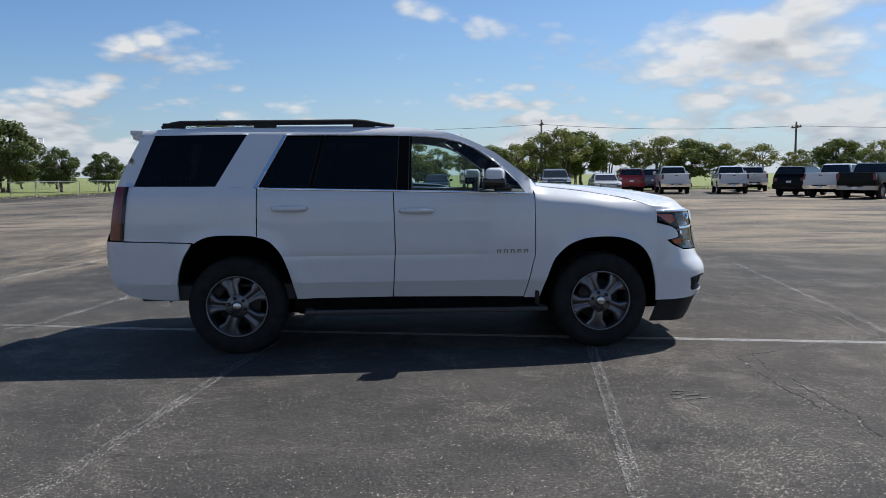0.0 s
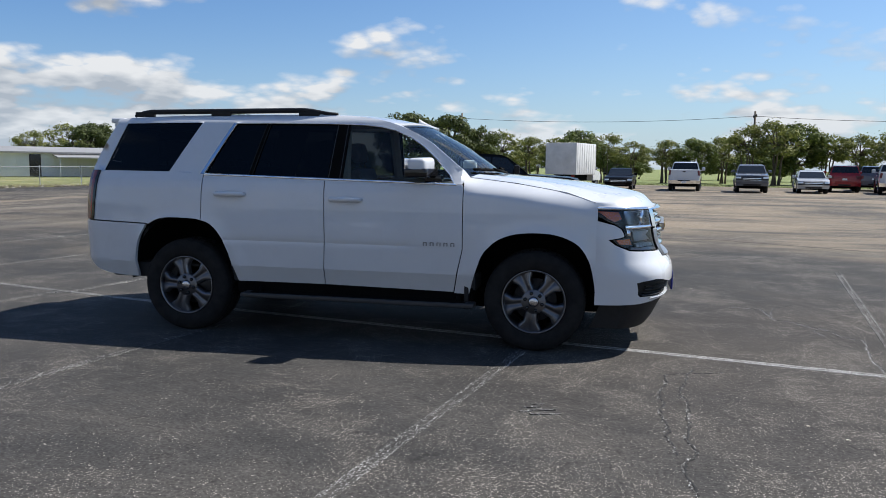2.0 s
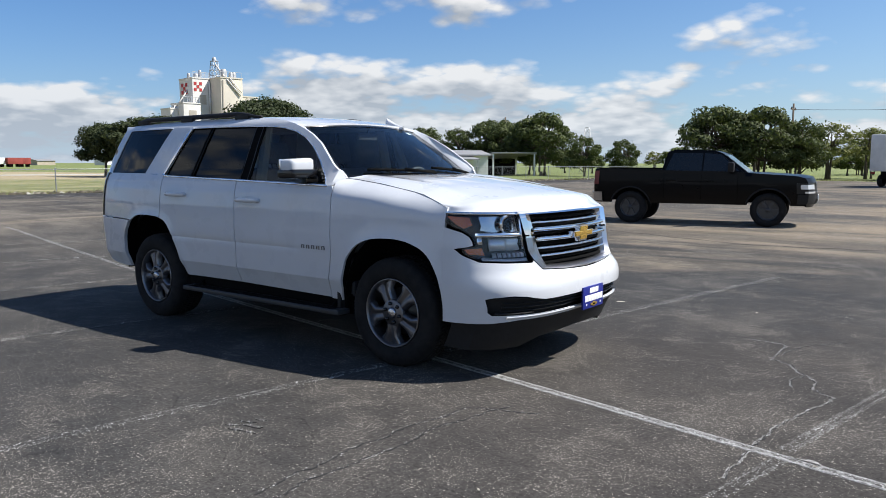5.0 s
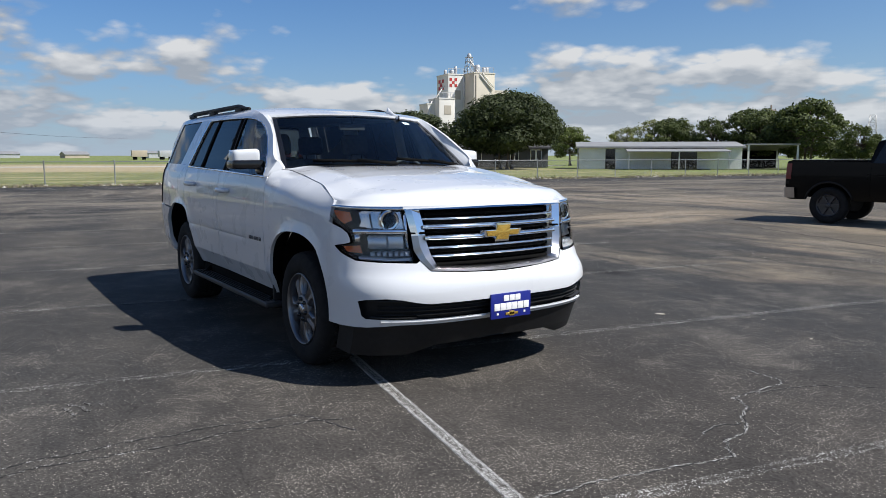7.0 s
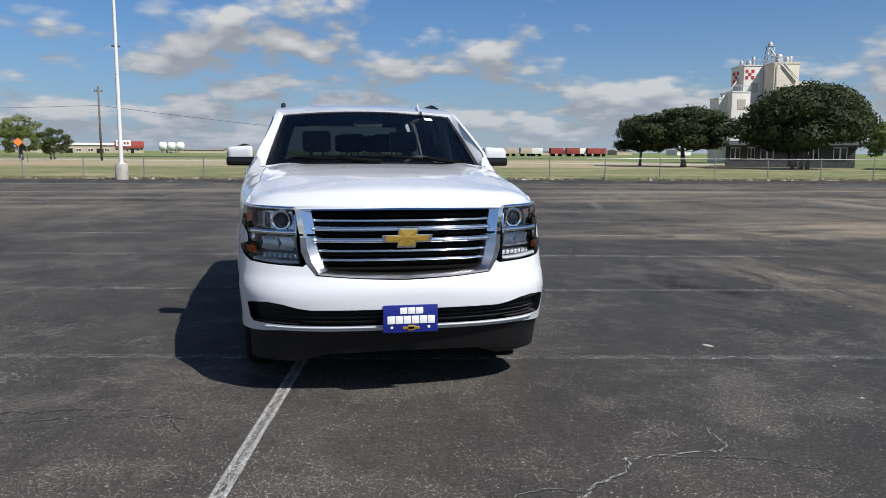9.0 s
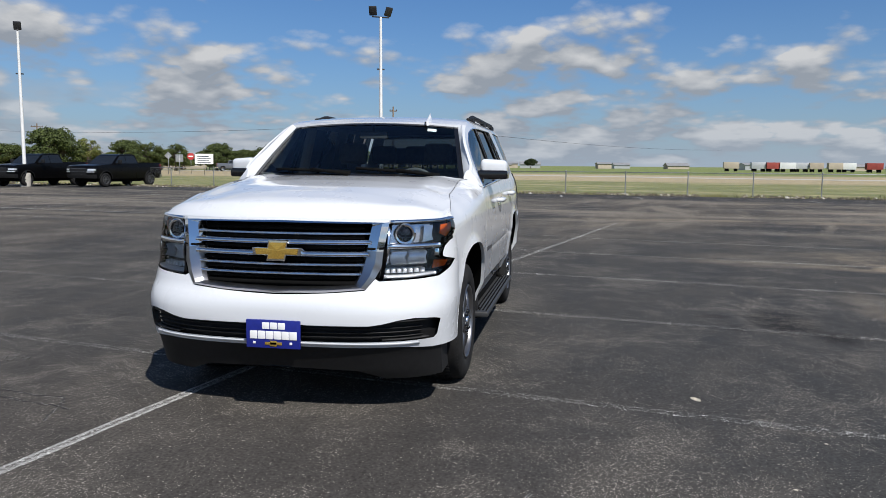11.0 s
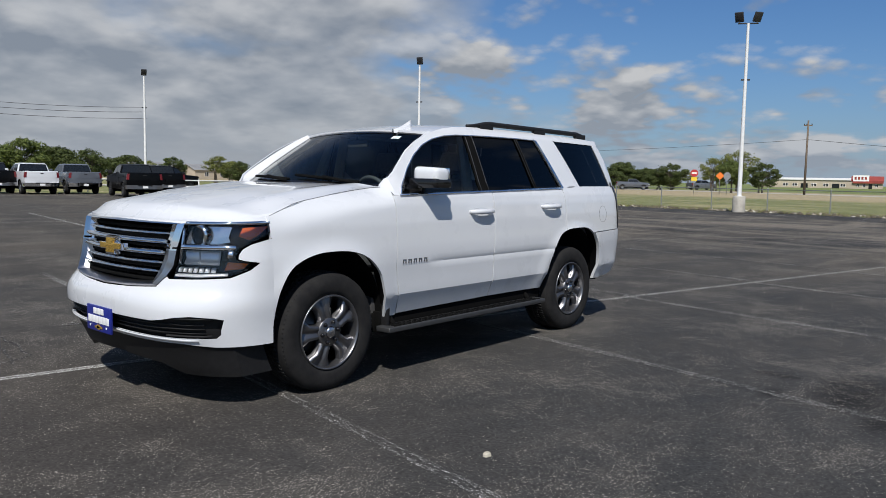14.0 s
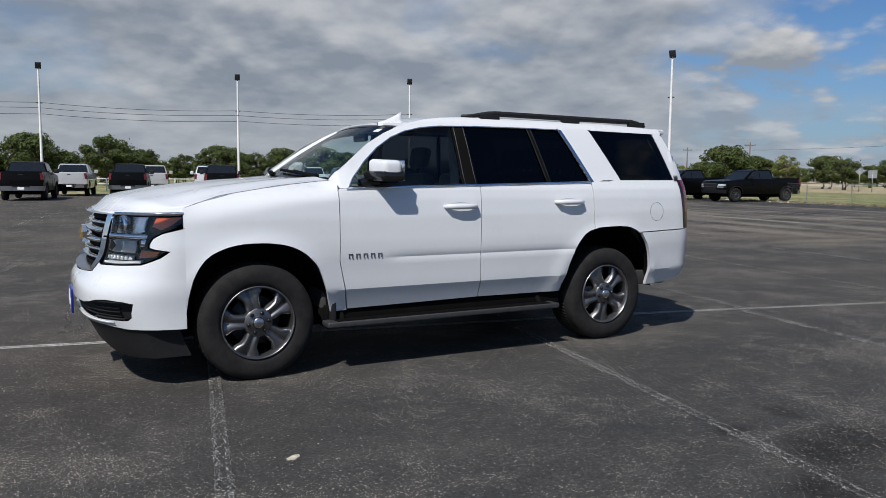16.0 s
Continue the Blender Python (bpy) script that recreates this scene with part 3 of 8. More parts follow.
    # badge: plain bars on the front door
    for i in range(5):
        x = (0.845 if s > 0 else 0.625) - s * i * 0.055
        bm = bmesh.new()
        y = side_y(x, 0.80)
        for a, b, c, d in ((-0.015, 0.015, 0.010, 0.014), (-0.015, -0.009, -0.014, 0.014), (0.009, 0.015, -0.014, 0.014)):
            add_box(bm, x + a, x + b, *sorted((s * (y - 0.004), s * (y + 0.006))), 0.81 + c, 0.81 + d)
        part("badge_bar", bm, M_BADGE, front_door, "small metal badge bar")
    # mirror
    bm = bmesh.new()
    add_box(bm, 0.545, 0.69, *sorted((s * 0.925, s * 1.125)), 1.362, 1.478, 0.042, 4)
    for v in bm.verts:
        v.co.x += (abs(v.co.y) - 0.92) * -0.22
        v.co.z += (abs(v.co.y) - 1.0) * -0.06
    mirror = part("mirror", bm, M_WHITE, front_door, "white capped door mirror")
    bm = bmesh.new()
    add_box(bm, 0.524, 0.706, *sorted((s * 0.90, s * 1.130)), 1.325, 1.395, 0.025, 3)
    for v in bm.verts:
        v.co.x += (abs(v.co.y) - 0.92) * -0.22
    add_box(bm, 0.60, 0.74, *sorted((s * 0.86, s * 0.95)), 1.285, 1.345, 0.02, 2)
    part("mirror_base", bm, M_GLOSSBLACK, mirror)
    bm = bmesh.new()
    add_box(bm, 0.522, 0.532, *sorted((s * 0.935, s * 1.105)), 1.365, 1.47, 0.003)
    for v in bm.verts:
        v.co.x += (abs(v.co.y) - 0.92) * -0.22
    part("mirror_glass", bm, M_CHROME, mirror)
    # roof rail
    bm = bmesh.new()
    pts = []
    for i in range(25):
        f = i / 24
        x = -0.20 - 1.88 * f
        lift = 0.034 * smooth01(f / 0.17) * smooth01((1 - f) / 0.06)
        pts.append((x, s * 0.695, 1.829 + lift - 0.012 * f))
    tube(bm, pts, [0.013 + 0.009 * smooth01(i / 4) * smooth01((24 - i) / 2) for i in range(25)], 8)
    rail_ob = part("roof_rail", bm, M_PLASTIC, car, "black roof rail")
    bm = bmesh.new()
    bm.free()
    for x in (-0.45, -1.25, -1.98):
        box_part("rail_foot", rail_ob, M_PLASTIC, x - 0.09, x + 0.09, *sorted((s * 0.68, s * 0.715)), 1.81, 1.852, 0.006)
    # arch liners
    for hub, r in ((AXLE, 0.535), (-AXLE, 0.56)):
        bm = bmesh.new()
        rings = []
        for yy in (0.935, 0.90, 0.58):
            rings.append([bm.verts.new((hub + math.cos(a) * r * 0.95, s * yy * (0.965 if hub > 0 else 0.985), 0.42 + math.sin(a) * r * 1.02)) for a in steps(0.0, math.pi, 20)])
        for a, b in zip(rings, rings[1:]):
            for j in range(20):
                bm.faces.new((a[j], a[j + 1], b[j + 1], b[j]))
        bm.faces.new(rings[-1])
        part("wheel_liner", bm, M_LINER, car)
    # dark inner rims of the arches
    for line in (F_ARCH, R_ARCH):
        bm = bmesh.new()
        mid = (line[0][0] + line[-1][0]) / 2
        rows = [[bm.verts.new((x + (0.0 if q == 0 else 0.035 * (1 if x > mid else -1)), s * yy, z + q)) for yy, q in ((side_y(x, z) - 0.020, 0.0), (0.88, 0.04))] for x, z in line]
        for p, q in zip(rows, rows[1:]):
            bm.faces.new((p[0], p[1], q[1], q[0]))
        part("arch_rim", bm, M_LINER, car)
    # seam between bonnet and wing
    bm = bmesh.new()
    tube(bm, [(x, s * (side_y(x, hood_edge(x)) - 0.002), hood_edge(x) + 0.003) for x in steps(0.95, 1.92, 24)], 0.0016, 5)
    part("bonnet_seam", bm, M_SPOKE, car)
    # mud flap ahead of the sill
    box_part("mud_flap", car, M_PLASTIC, 0.93, 0.965, *sorted((s * 0.80, s * 0.955)), 0.30, 0.50, 0.008)
    # fuel door outline on the left side only
    if s > 0:
        bm = bmesh.new()
        pts = [(-1.985 + 0.078 * math.cos(q), 1.075 + 0.078 * math.sin(q)) for q in steps(0, 2 * math.pi, 32)]
        tube(bm, [(x, side_y(x, z) - 0.0005, z) for x, z in pts], 0.0016, 4, cap=False)
        part("fuel_door_seam", bm, M_PLASTIC, car)


car_side(-1)
car_side(1)

# bumper: one skin with the slot left open
LAMP_OUT = [(0.915, 1.112), (0.921, 1.06), (0.918, 1.022), (0.898, 0.990), (0.880, 0.962), (0.874, 0.930), (0.874, 0.900), (0.895, 0.889), (0.921, 0.880), (0.908, 0.842), (0.862, 0.803)]
LAMP_IN = [(0.770, 0.795), (0.605, 0.785), (0.615, 0.86), (0.640, 1.10)]
GR_OUT = [(0.0, 1.116), (0.621, 1.108), (0.606, 1.0), (0.597, 0.96), (0.590, 0.86), (0.562, 0.80), (0.512, 0.738), (0.30, 0.722), (0.0, 0.712)]
GR_IN = [(0.0, 1.096), (0.538, 1.094), (0.522, 1.007), (0.517, 0.96), (0.512, 0.907), (0.490, 0.82), (0.462, 0.757), (0.28, 0.747), (0.0, 0.740)]
SLOT_TOP = [(0.888, 0.558), (0.86, 0.570), (0.775, 0.580), (0.70, 0.572), (0.62, 0.553), (0.55, 0.543), (0.0, 0.545)]
SLOT_LOW = [(0.888, 0.558), (0.872, 0.470), (0.855, 0.449), (0.61, 0.447), (0.25, 0.445), (0.0, 0.447)]


def spread(pts):
    """Eases outlines of the nose outwards near the corners."""
    return [(y + 0.022 * max(0.0, (y - 0.62) / 0.3), z) for y, z in pts]


LAMP_OUT, LAMP_IN, SLOT_TOP, SLOT_LOW = spread(LAMP_OUT), spread(LAMP_IN), spread(SLOT_TOP), spread(SLOT_LOW)
bm = bmesh.new()
SIDEY = 2.0
for flip in (False, True):
    f = -1 if flip else 1
    face = [(0.0, 0.706)] + [(y, z - 0.006) for y, z in GR_OUT[7:4:-1]] + spread([(0.585, 0.780), (0.77, 0.787), (0.868, 0.795)]) + [(SIDEY, 0.795), (SIDEY, 0.558)] + SLOT_TOP
    below = [(SIDEY, 0.558)] + SLOT_LOW + [(0.0, 0.410), (0.40, 0.410), (0.70, 0.411), (0.86, 0.394), (SIDEY, 0.387)]
    tip_low = [(0.868, 0.795), (0.915, 0.838), (0.929, 0.880), (SIDEY, 0.880), (SIDEY, 0.795)]
    beside = [(0.929, 0.880), (0.897, 0.895), (0.881, 0.905), (0.881, 0.930), (0.887, 0.960), (0.904, 0.988), (0.924, 1.02), (0.928, 1.06), (0.925, 1.10), (SIDEY, 1.10), (SIDEY, 0.880)]
    tip_low, beside = spread(tip_low), spread(beside)
    for pts in (face, below, tip_low, beside):
        nose_sheet(bm, [(f * y, z) for y, z in pts])
tidy(bm)
bumper = part("front_bumper", bm, M_WHITE, car)
bm = bmesh.new()
for f in (1, -1):
    nose_sheet(bm, [(f * y, z) for y, z in [(0.0, 0.59), (0.92, 0.61), (0.92, 0.43), (0.0, 0.43)]], push=-0.045)
tidy(bm)
part("bumper_grille", bm, M_PLASTIC, bumper, "black plastic lower intake")
bm = bmesh.new()
for z in (0.470, 0.497, 0.522):
    nose_bar(bm, -0.84, 0.84, z - 0.004, z + 0.004, -0.045, -0.028)
for f in (1, -1):
    nose_bar(bm, f * 0.62, f * 0.86, 0.452, 0.460, -0.045, -0.006, 6)
    nose_bar(bm, f * 0.68, f * 0.87, 0.558, 0.568, -0.045, -0.006, 6)
part("intake_bar", bm, M_PLASTIC, bumper)
bm = bmesh.new()
nose_bar(bm, -0.80, 0.80, lambda y: 0.420, lambda y: 0.440, -0.02, 0.006, 30)
part("bumper_strip", bm, M_WHITE, bumper)
# chin
bm = bmesh.new()
for f in (1, -1):
    nose_sheet(bm, [(f * y, z) for y, z in [(0.0, 0.416), (0.40, 0.416), (0.70, 0.416), (0.88, 0.400), (0.915, 0.396), (0.900, 0.20), (0.60, 0.20), (0.45, 0.255), (0.0, 0.265)]], push=-0.004, flange=0.20)
tidy(bm)
part("chin", bm, M_PLASTIC, car, "black plastic air dam")

# grille
grille = new("grille")
grille.parent = car
bm = bmesh.new()
for f in (1, -1):
    nose_sheet(bm, [(f * y, z) for y, z in GR_OUT], push=-0.075)
tidy(bm)
part("grille_backing", bm, M_LINER, grille)


def frame_band(bm, outer, inner, push_out, push_in, f):
    """A closed band between two outlines of equal count, lying on the nose."""
    rows = [[bm.verts.new(nose_at(f * y, z, p)) for (y, z), p in ((a, -0.04), (a, push_out), (((a[0] + b[0]) / 2, (a[1] + b[1]) / 2), push_out + 0.012), (b, push_in), (b, -0.07))] for a, b in zip(outer, inner)]
    for p, q in zip(rows, rows[1:]):
        for j in range(4):
            bm.faces.new((p[j], p[j + 1], q[j + 1], q[j]))


def dense(pts, n=6):
    out = []
    for a, b in zip(pts, pts[1:]):
        out += [(a[0] + (b[0] - a[0]) * i / n, a[1] + (b[1] - a[1]) * i / n) for i in range(n)]
    return out + [pts[-1]]


outer_, inner_ = dense(GR_OUT), dense(GR_IN)
cut = next(i for i, p in enumerate(outer_) if p[1] < 0.957)
for pick, mat_, lab in ((slice(0, cut + 1), M_CHROME, "wide chrome grille surround"), (slice(cut, None), M_SATIN, "satin grey lower grille surround")):
    bm = bmesh.new()
    for f in (1, -1):
        frame_band(bm, outer_[pick], inner_[pick], 0.004, -0.012, f)
    tidy(bm)
    part("grille_frame", bm, mat_, grille, lab)
for z, h, y, fr in ((1.043, 0.016, 0.530, -0.016), (0.995, 0.028, 0.526, 0.002), (0.929, 0.030, 0.518, 0.002), (0.869, 0.016, 0.502, -0.014), (0.818, 0.016, 0.488, -0.014)):
    bm = bmesh.new()
    nose_bar(bm, -y, y, z - h / 2, z + h / 2, -0.07, fr, 30, 0.004)
    part("grille_bar", bm, M_CHROME, grille, "bright metal grille bar")
bm = bmesh.new()
for f in (1, -1):
    nose_bar(bm, f * 0.515, f * 0.598, 0.954, 0.968, -0.03, 0.012, 4)
for z in (1.070, 1.020, 0.963, 0.893, 0.845, 0.795, 0.765):
    nose_bar(bm, -0.51, 0.51, z - 0.012, z + 0.012, -0.075, -0.045, 24)
for i in range(-9, 10):
    nose_bar(bm, i * 0.053 - 0.004, i * 0.053 + 0.004, 0.75, 1.07, -0.075, -0.055, 1)
part("grille_mesh", bm, M_LINER, grille, "black mesh behind the bars")
# emblem: a plain gold cross shape
bm = bmesh.new()
CROSS = [(-0.135, 0.012), (-0.052, 0.012), (-0.046, 0.047), (0.060, 0.047), (0.052, 0.014), (0.135, 0.014), (0.125, -0.022), (0.048, -0.022), (0.042, -0.050), (-0.058, -0.050), (-0.050, -0.024), (-0.128, -0.024)]


def emblem(bm, grow, x0, x1):
    rings = [[bm.verts.new((x, y * g + 0.012, 0.948 + z * g * (1.0 if g < 1.05 else 1.08))) for y, z in CROSS] for x, g in ((x0, grow * 1.03), (x1, grow))]
    for j in range(12):
        bm.faces.new((rings[0][j], rings[0][(j + 1) % 12], rings[1][(j + 1) % 12], rings[1][j]))
    c = bm.verts.new((x1 + 0.003, 0.012, 0.948))
    for j in range(12):
        bm.faces.new((rings[1][j], rings[1][(j + 1) % 12], c))


emblem(bm, 1.10, 2.43, 2.468)
badge = part("emblem", bm, M_CHROME, grille, "chrome edged emblem shape", smooth=None)
bm = bmesh.new()
emblem(bm, 0.95, 2.46, 2.474)
part("emblem_face", bm, M_GOLD, badge, "gold emblem face", smooth=None)

# head lamps
for f in (1, -1):
    lamp = new("head_lamp")
    lamp.parent = car
    outline = LAMP_OUT + LAMP_IN
    bm = bmesh.new()
    nose_sheet(bm, [(f * y, z) for y, z in outline], push=-0.055)
    part("lamp_housing", bm, M_LAMPDARK, lamp, "dark lamp housing")
    bm = bmesh.new()
    loop = dense(outline + outline[:1], 3)
    rows = [[bm.verts.new(nose_at(f * y, z, p)) for p in (-0.003, -0.055)] for y, z in loop]
    for p, q in zip(rows, rows[1:]):
        bm.faces.new((p[0], p[1], q[1], q[0]))
    part("lamp_rim", bm, M_GLOSSBLACK, lamp)
    bm = bmesh.new()
    nose_sheet(bm, [(f * y, z) for y, z in outline], push=-0.002)
    tidy(bm)
    part("lamp_lens", bm, M_LENS, lamp, "clear lamp lens")
    # chrome strip across the top
    bm = bmesh.new()
    nose_bar(bm, f * 0.625, f * 0.935, lambda y: 1.098 + 0.010 * (abs(y) - 0.63) / 0.3, lambda y: 1.120 + 0.004 * (abs(y) - 0.63) / 0.3, -0.03, 0.004, 14)
    part("lamp_chrome", bm, M_CHROME, lamp, "chrome strip over the lamp")
    # projector with a bright ring
    c = nose_at(f * 0.735, 1.038, -0.05)
    n = (nose_at(f * 0.735, 1.038, 0.05) - c).normalized()
    n = Vector((1, n.y * 0.25, 0)).normalized()
    rot = Vector((0, 0, 1)).rotation_difference(n).to_matrix().to_4x4()
    bm = bmesh.new()
    lathe(bm, [(0.062, 0.0), (0.063, 0.034), (0.055, 0.042), (0.045, 0.040), (0.040, 0.020)], "z", 28)
    bmesh.ops.transform(bm, matrix=Matrix.Translation(c) @ rot, verts=bm.verts)
    part("projector_ring", bm, M_CHROME, lamp, "bright projector ring")
    bm = bmesh.new()
    lathe(bm, [(0.041, 0.012), (0.036, 0.026), (0.024, 0.036), (0.010, 0.040), (0.0005, 0.041)], "z", 24)
    bmesh.ops.transform(bm, matrix=Matrix.Translation(c) @ rot, verts=bm.verts)
    part("projector_lens", bm, M_GLOSSBLACK, lamp)
    bm = bmesh.new()
    nose_sheet(bm, [(f * y, z) for y, z in ((0.635, 0.985), (0.655, 1.088), (0.86, 1.090), (0.86, 1.03), (0.84, 0.988))], push=-0.045)
    part("lamp_bezel", bm, M_BEZEL, lamp)
    # low reflector box, divider, lower strip, amber markers
    bm = bmesh.new()
    nose_bar(bm, f * 0.648, f * 0.735, 0.862, 0.946, -0.05, -0.018, 8, -0.030)
    nose_bar(bm, f * 0.735, f * 0.835, 0.862, 0.946, -0.05, -0.018, 8, -0.012)
    part("low_reflector", bm, M_REFLECTOR, lamp, "bright lower reflector")
    bm = bmesh.new()
    nose_sheet(bm, [(f * y, z) for y, z in ((0.81, 0.99), (0.815, 1.085), (0.86, 1.085), (0.855, 1.03), (0.865, 1.0))], push=-0.022)
    part("side_reflector", bm, M_BEZEL, lamp, "silver side reflector")
    bm = bmesh.new()
    for q in range(7):
        nose_bar(bm, f * (0.620 + 0.030 * q), f * (0.644 + 0.030 * q), 0.818, 0.848, -0.05, -0.016, 2)
    part("lamp_chain", bm, M_REFLECTOR, lamp)
    bm = bmesh.new()
    nose_bar(bm, f * 0.622, f * 0.884, 0.955, 0.987, -0.05, 0.0, 12, 0.003)
    nose_bar(bm, f * 0.860, f * 0.880, 0.905, 0.956, -0.05, -0.002, 3)
    nose_bar(bm, f * 0.618, f * 0.634, 0.86, 1.095, -0.05, -0.006, 3)
    part("lamp_divider", bm, M_CHROME, lamp, "chrome divider strip")
    bm = bmesh.new()
    nose_bar(bm, f * 0.612, f * 0.875, lambda y: 0.793 + 0.01 * max(0, (abs(y) - 0.75) / 0.12), lambda y: 0.811 + 0.01 * max(0, (abs(y) - 0.75) / 0.12), -0.05, -0.006, 14)
    part("lamp_strip", bm, M_REFLECTOR, lamp)
    bm = bmesh.new()
    nose_sheet(bm, [(f * y, z) for y, z in spread([(0.872, 1.035), (0.876, 1.085), (0.912, 1.092), (0.914, 1.04), (0.900, 1.012)])], push=-0.02)
    part("amber_marker", bm, M_AMBER, lamp, "amber side marker")
    bm = bmesh.new()
    nose_sheet(bm, [(f * y, z) for y, z in spread([(0.842, 0.838), (0.850, 0.886), (0.910, 0.876), (0.900, 0.846)])], push=-0.015)
    part("amber_marker", bm, M_AMBER, lamp, "amber side marker")

# front plate with unreadable bars
bm = bmesh.new()
add_box(bm, 2.540, 2.556, -0.142, 0.176, 0.408, 0.568, 0.006)
plate = part("front_plate", bm, M_BLUE, car, "blue dealer plate with white bars")
for y0, y1, z0, z1 in [(-0.045 + 0.046 * i, -0.003 + 0.046 * i, 0.517, 0.555) for i in range(3)] + [(-0.118 + 0.0465 * i, -0.075 + 0.0465 * i, 0.460, 0.506) for i in range(6)] + [(-0.10, -0.085, 0.432, 0.446), (0.115, 0.13, 0.432, 0.446)]:
    box_part("plate_bar", plate, M_PLATEWHITE, 2.556, 2.559, y0, y1, z0, z1, 0.002)
bm = bmesh.new()
add_box(bm, 2.556, 2.560, -0.03, 0.07, 0.428, 0.444, 0.002)
add_box(bm, 2.556, 2.560, 0.0, 0.04, 0.420, 0.452, 0.002)
part("plate_mark", bm, M_GOLD, plate)


# bonnet, roof, screen
def hood_c(x):
    return interp(x, [0.80, 1.0, 1.2, 1.5, 1.8, 2.0, 2.2, 2.35, 2.46], [1.355, 1.352, 1.345, 1.325, 1.295, 1.268, 1.232, 1.190, 1.128])


def hood_w(x):
    return side_y(x, hood_edge(x)) - 0.004 if x < 1.93 else 0.0


def hood_fn(u, v):
    # u: -1..1 across, v: 0 at the cowl .. 1 at the nose
    back = 1.09 - 0.16 * abs(u) ** 2.0
    wtip = 0.922
    y_tip = u * wtip
    front = nose_at(y_tip, 1.118, -0.012)
    x = back + (front.x - back) * v
    w = (side_y(min(x, 1.93), hood_edge(min(x, 1.93))) - 0.006) if v < 1 else wtip
    y = u * ((1 - v) * (side_y(0.96, hood_edge(0.96)) - 0.006) + v * wtip)
    ymax = side_y(min(x, 1.93), hood_edge(min(x, 1.93))) - 0.005
    y = max(-ymax, min(ymax, u * ymax + (y_tip - u * ymax) * smooth01((v - 0.75) / 0.25)))
    e, c = hood_edge(x) + 0.004, hood_c(x)
    a = abs(u)
    crown = 1 - a ** 2.6
    crease = 0.016 * math.exp(-(((a - 0.80) / 0.10) ** 2)) * (1 - v * 0.4)
    z = e + (c - e) * crown + crease * smooth01((1 - a) / 0.12)
    zt = 1.122
    z = z + (zt - z) * smooth01((v - 0.90) / 0.10) ** 1.5 if v > 0.90 else z
    return (x, y, z)


bm = bmesh.new()
sheet(bm, [(-1, 0), (1, 0), (1, 1), (-1, 1)], steps(-1, 1, 40), steps(0, 1, 40), hood_fn, 0.02, lambda co: Vector((0, 0, -1)))
tidy(bm)
part("bonnet", bm, M_WHITE, car)


def roof_z(x):
    xs, zs = zip(*sorted(ROOF_EDGE))
    return interp(x, xs, zs)


def roof_fn(u, v):
    x = 0.30 - 0.05 * 0 - 2.56 * v
    x = (0.405 - 0.11 * abs(u) ** 2) * (1 - v) + (-2.26) * v
    xe = min(x, 0.34)
    ze = roof_z(xe)
    w = side_y(xe, ze) - 0.002
    zc = interp(x, [-2.26, -2.0, -1.0, -0.3, 0.0, 0.2, 0.42], [1.815, 1.838, 1.857, 1.853, 1.838, 1.812, 1.772])
    return (x, u * w, ze + (zc - ze) * (1 - abs(u) ** 2.6))


bm = bmesh.new()
sheet(bm, [(-1, 0), (1, 0), (1, 1), (-1, 1)], steps(-1, 1, 28), steps(0, 1, 50), roof_fn, 0.02, lambda co: Vector((0, 0, -1)))
add_box(bm, -2.34, -2.20, -0.68, 0.68, 1.758, 1.803, 0.018, 3)
tidy(bm)
part("roof", bm, M_WHITE, car)


def screen_fn(u, v, push=0.0):
    # u: -1..1 across, v: 0 at the base .. 1 at the roof
    a = abs(u)
    top = Vector((0.405 - 0.11 * a * a, u * 0.685, 1.764 - 0.022 * a * a))
    base = Vector((1.10 - 0.215 * a * a, u * 0.835, 1.338 - 0.02 * a * a))
    p = base.lerp(top, v)
    n = Vector((0.55, 0, 0.83))
    return p + n * (0.022 * math.sin(math.pi * v) * (1 - 0.5 * a * a) + push)


bm = bmesh.new()
sheet(bm, [(-1, 0), (1, 0), (1, 1), (-1, 1)], steps(-1, 1, 24), steps(0, 1, 16), screen_fn)
part("windscreen", bm, M_WSGLASS, car, "clear windscreen")
bm = bmesh.new()
for u0, u1, v0, v1 in ((-1, 1, 0.955, 1.0), (-1, -0.955, 0, 1), (0.955, 1, 0, 1), (-1, 1, 0, 0.05)):
    sheet(bm, [(u0, v0), (u1, v0), (u1, v1), (u0, v1)], steps(-1, 1, 24), steps(0, 1, 16), lambda u, v: screen_fn(u, v, 0.003))
part("screen_border", bm, M_GLOSSBLACK, car, "black windscreen border")
bm = bmesh.new()
sheet(bm, [(0.66, 0.86), (0.76, 0.86), (0.76, 0.92), (0.66, 0.92)], steps(0.6, 0.8, 4), steps(0.8, 1, 4), lambda u, v: screen_fn(u, v, -0.003))
part("sticker", bm, M_PLATEWHITE, car, "small pale sticker inside the windscreen")
# white A-pillars beside the screen
for s in (1, -1):
    bm = bmesh.new()
    rows = []
    for i in range(13):
        v = i / 12
        g = Vector(screen_fn(s * 0.995, v, -0.004))
        z = g.z
        xs, zs = zip(*sorted([(0.955, 1.325)] + ROOF_EDGE[:8]))
        x = float(np.interp(z + 0.012, sorted(zs), [a for _, a in sorted(zip(zs, xs))]))
        o = Vector((x, s * (side_y(x, z + 0.012)), z + 0.012))
        rows.append([bm.verts.new(g), bm.verts.new(g.lerp(o, 0.5) + Vector((0.010, s * 0.008, 0.014))), bm.verts.new(o)])
    for p, q in zip(rows, rows[1:]):
        for j in range(2):
            bm.faces.new((p[j], p[j + 1], q[j + 1], q[j]))
    tidy(bm)
    part("pillar", bm, M_WHITE, car)
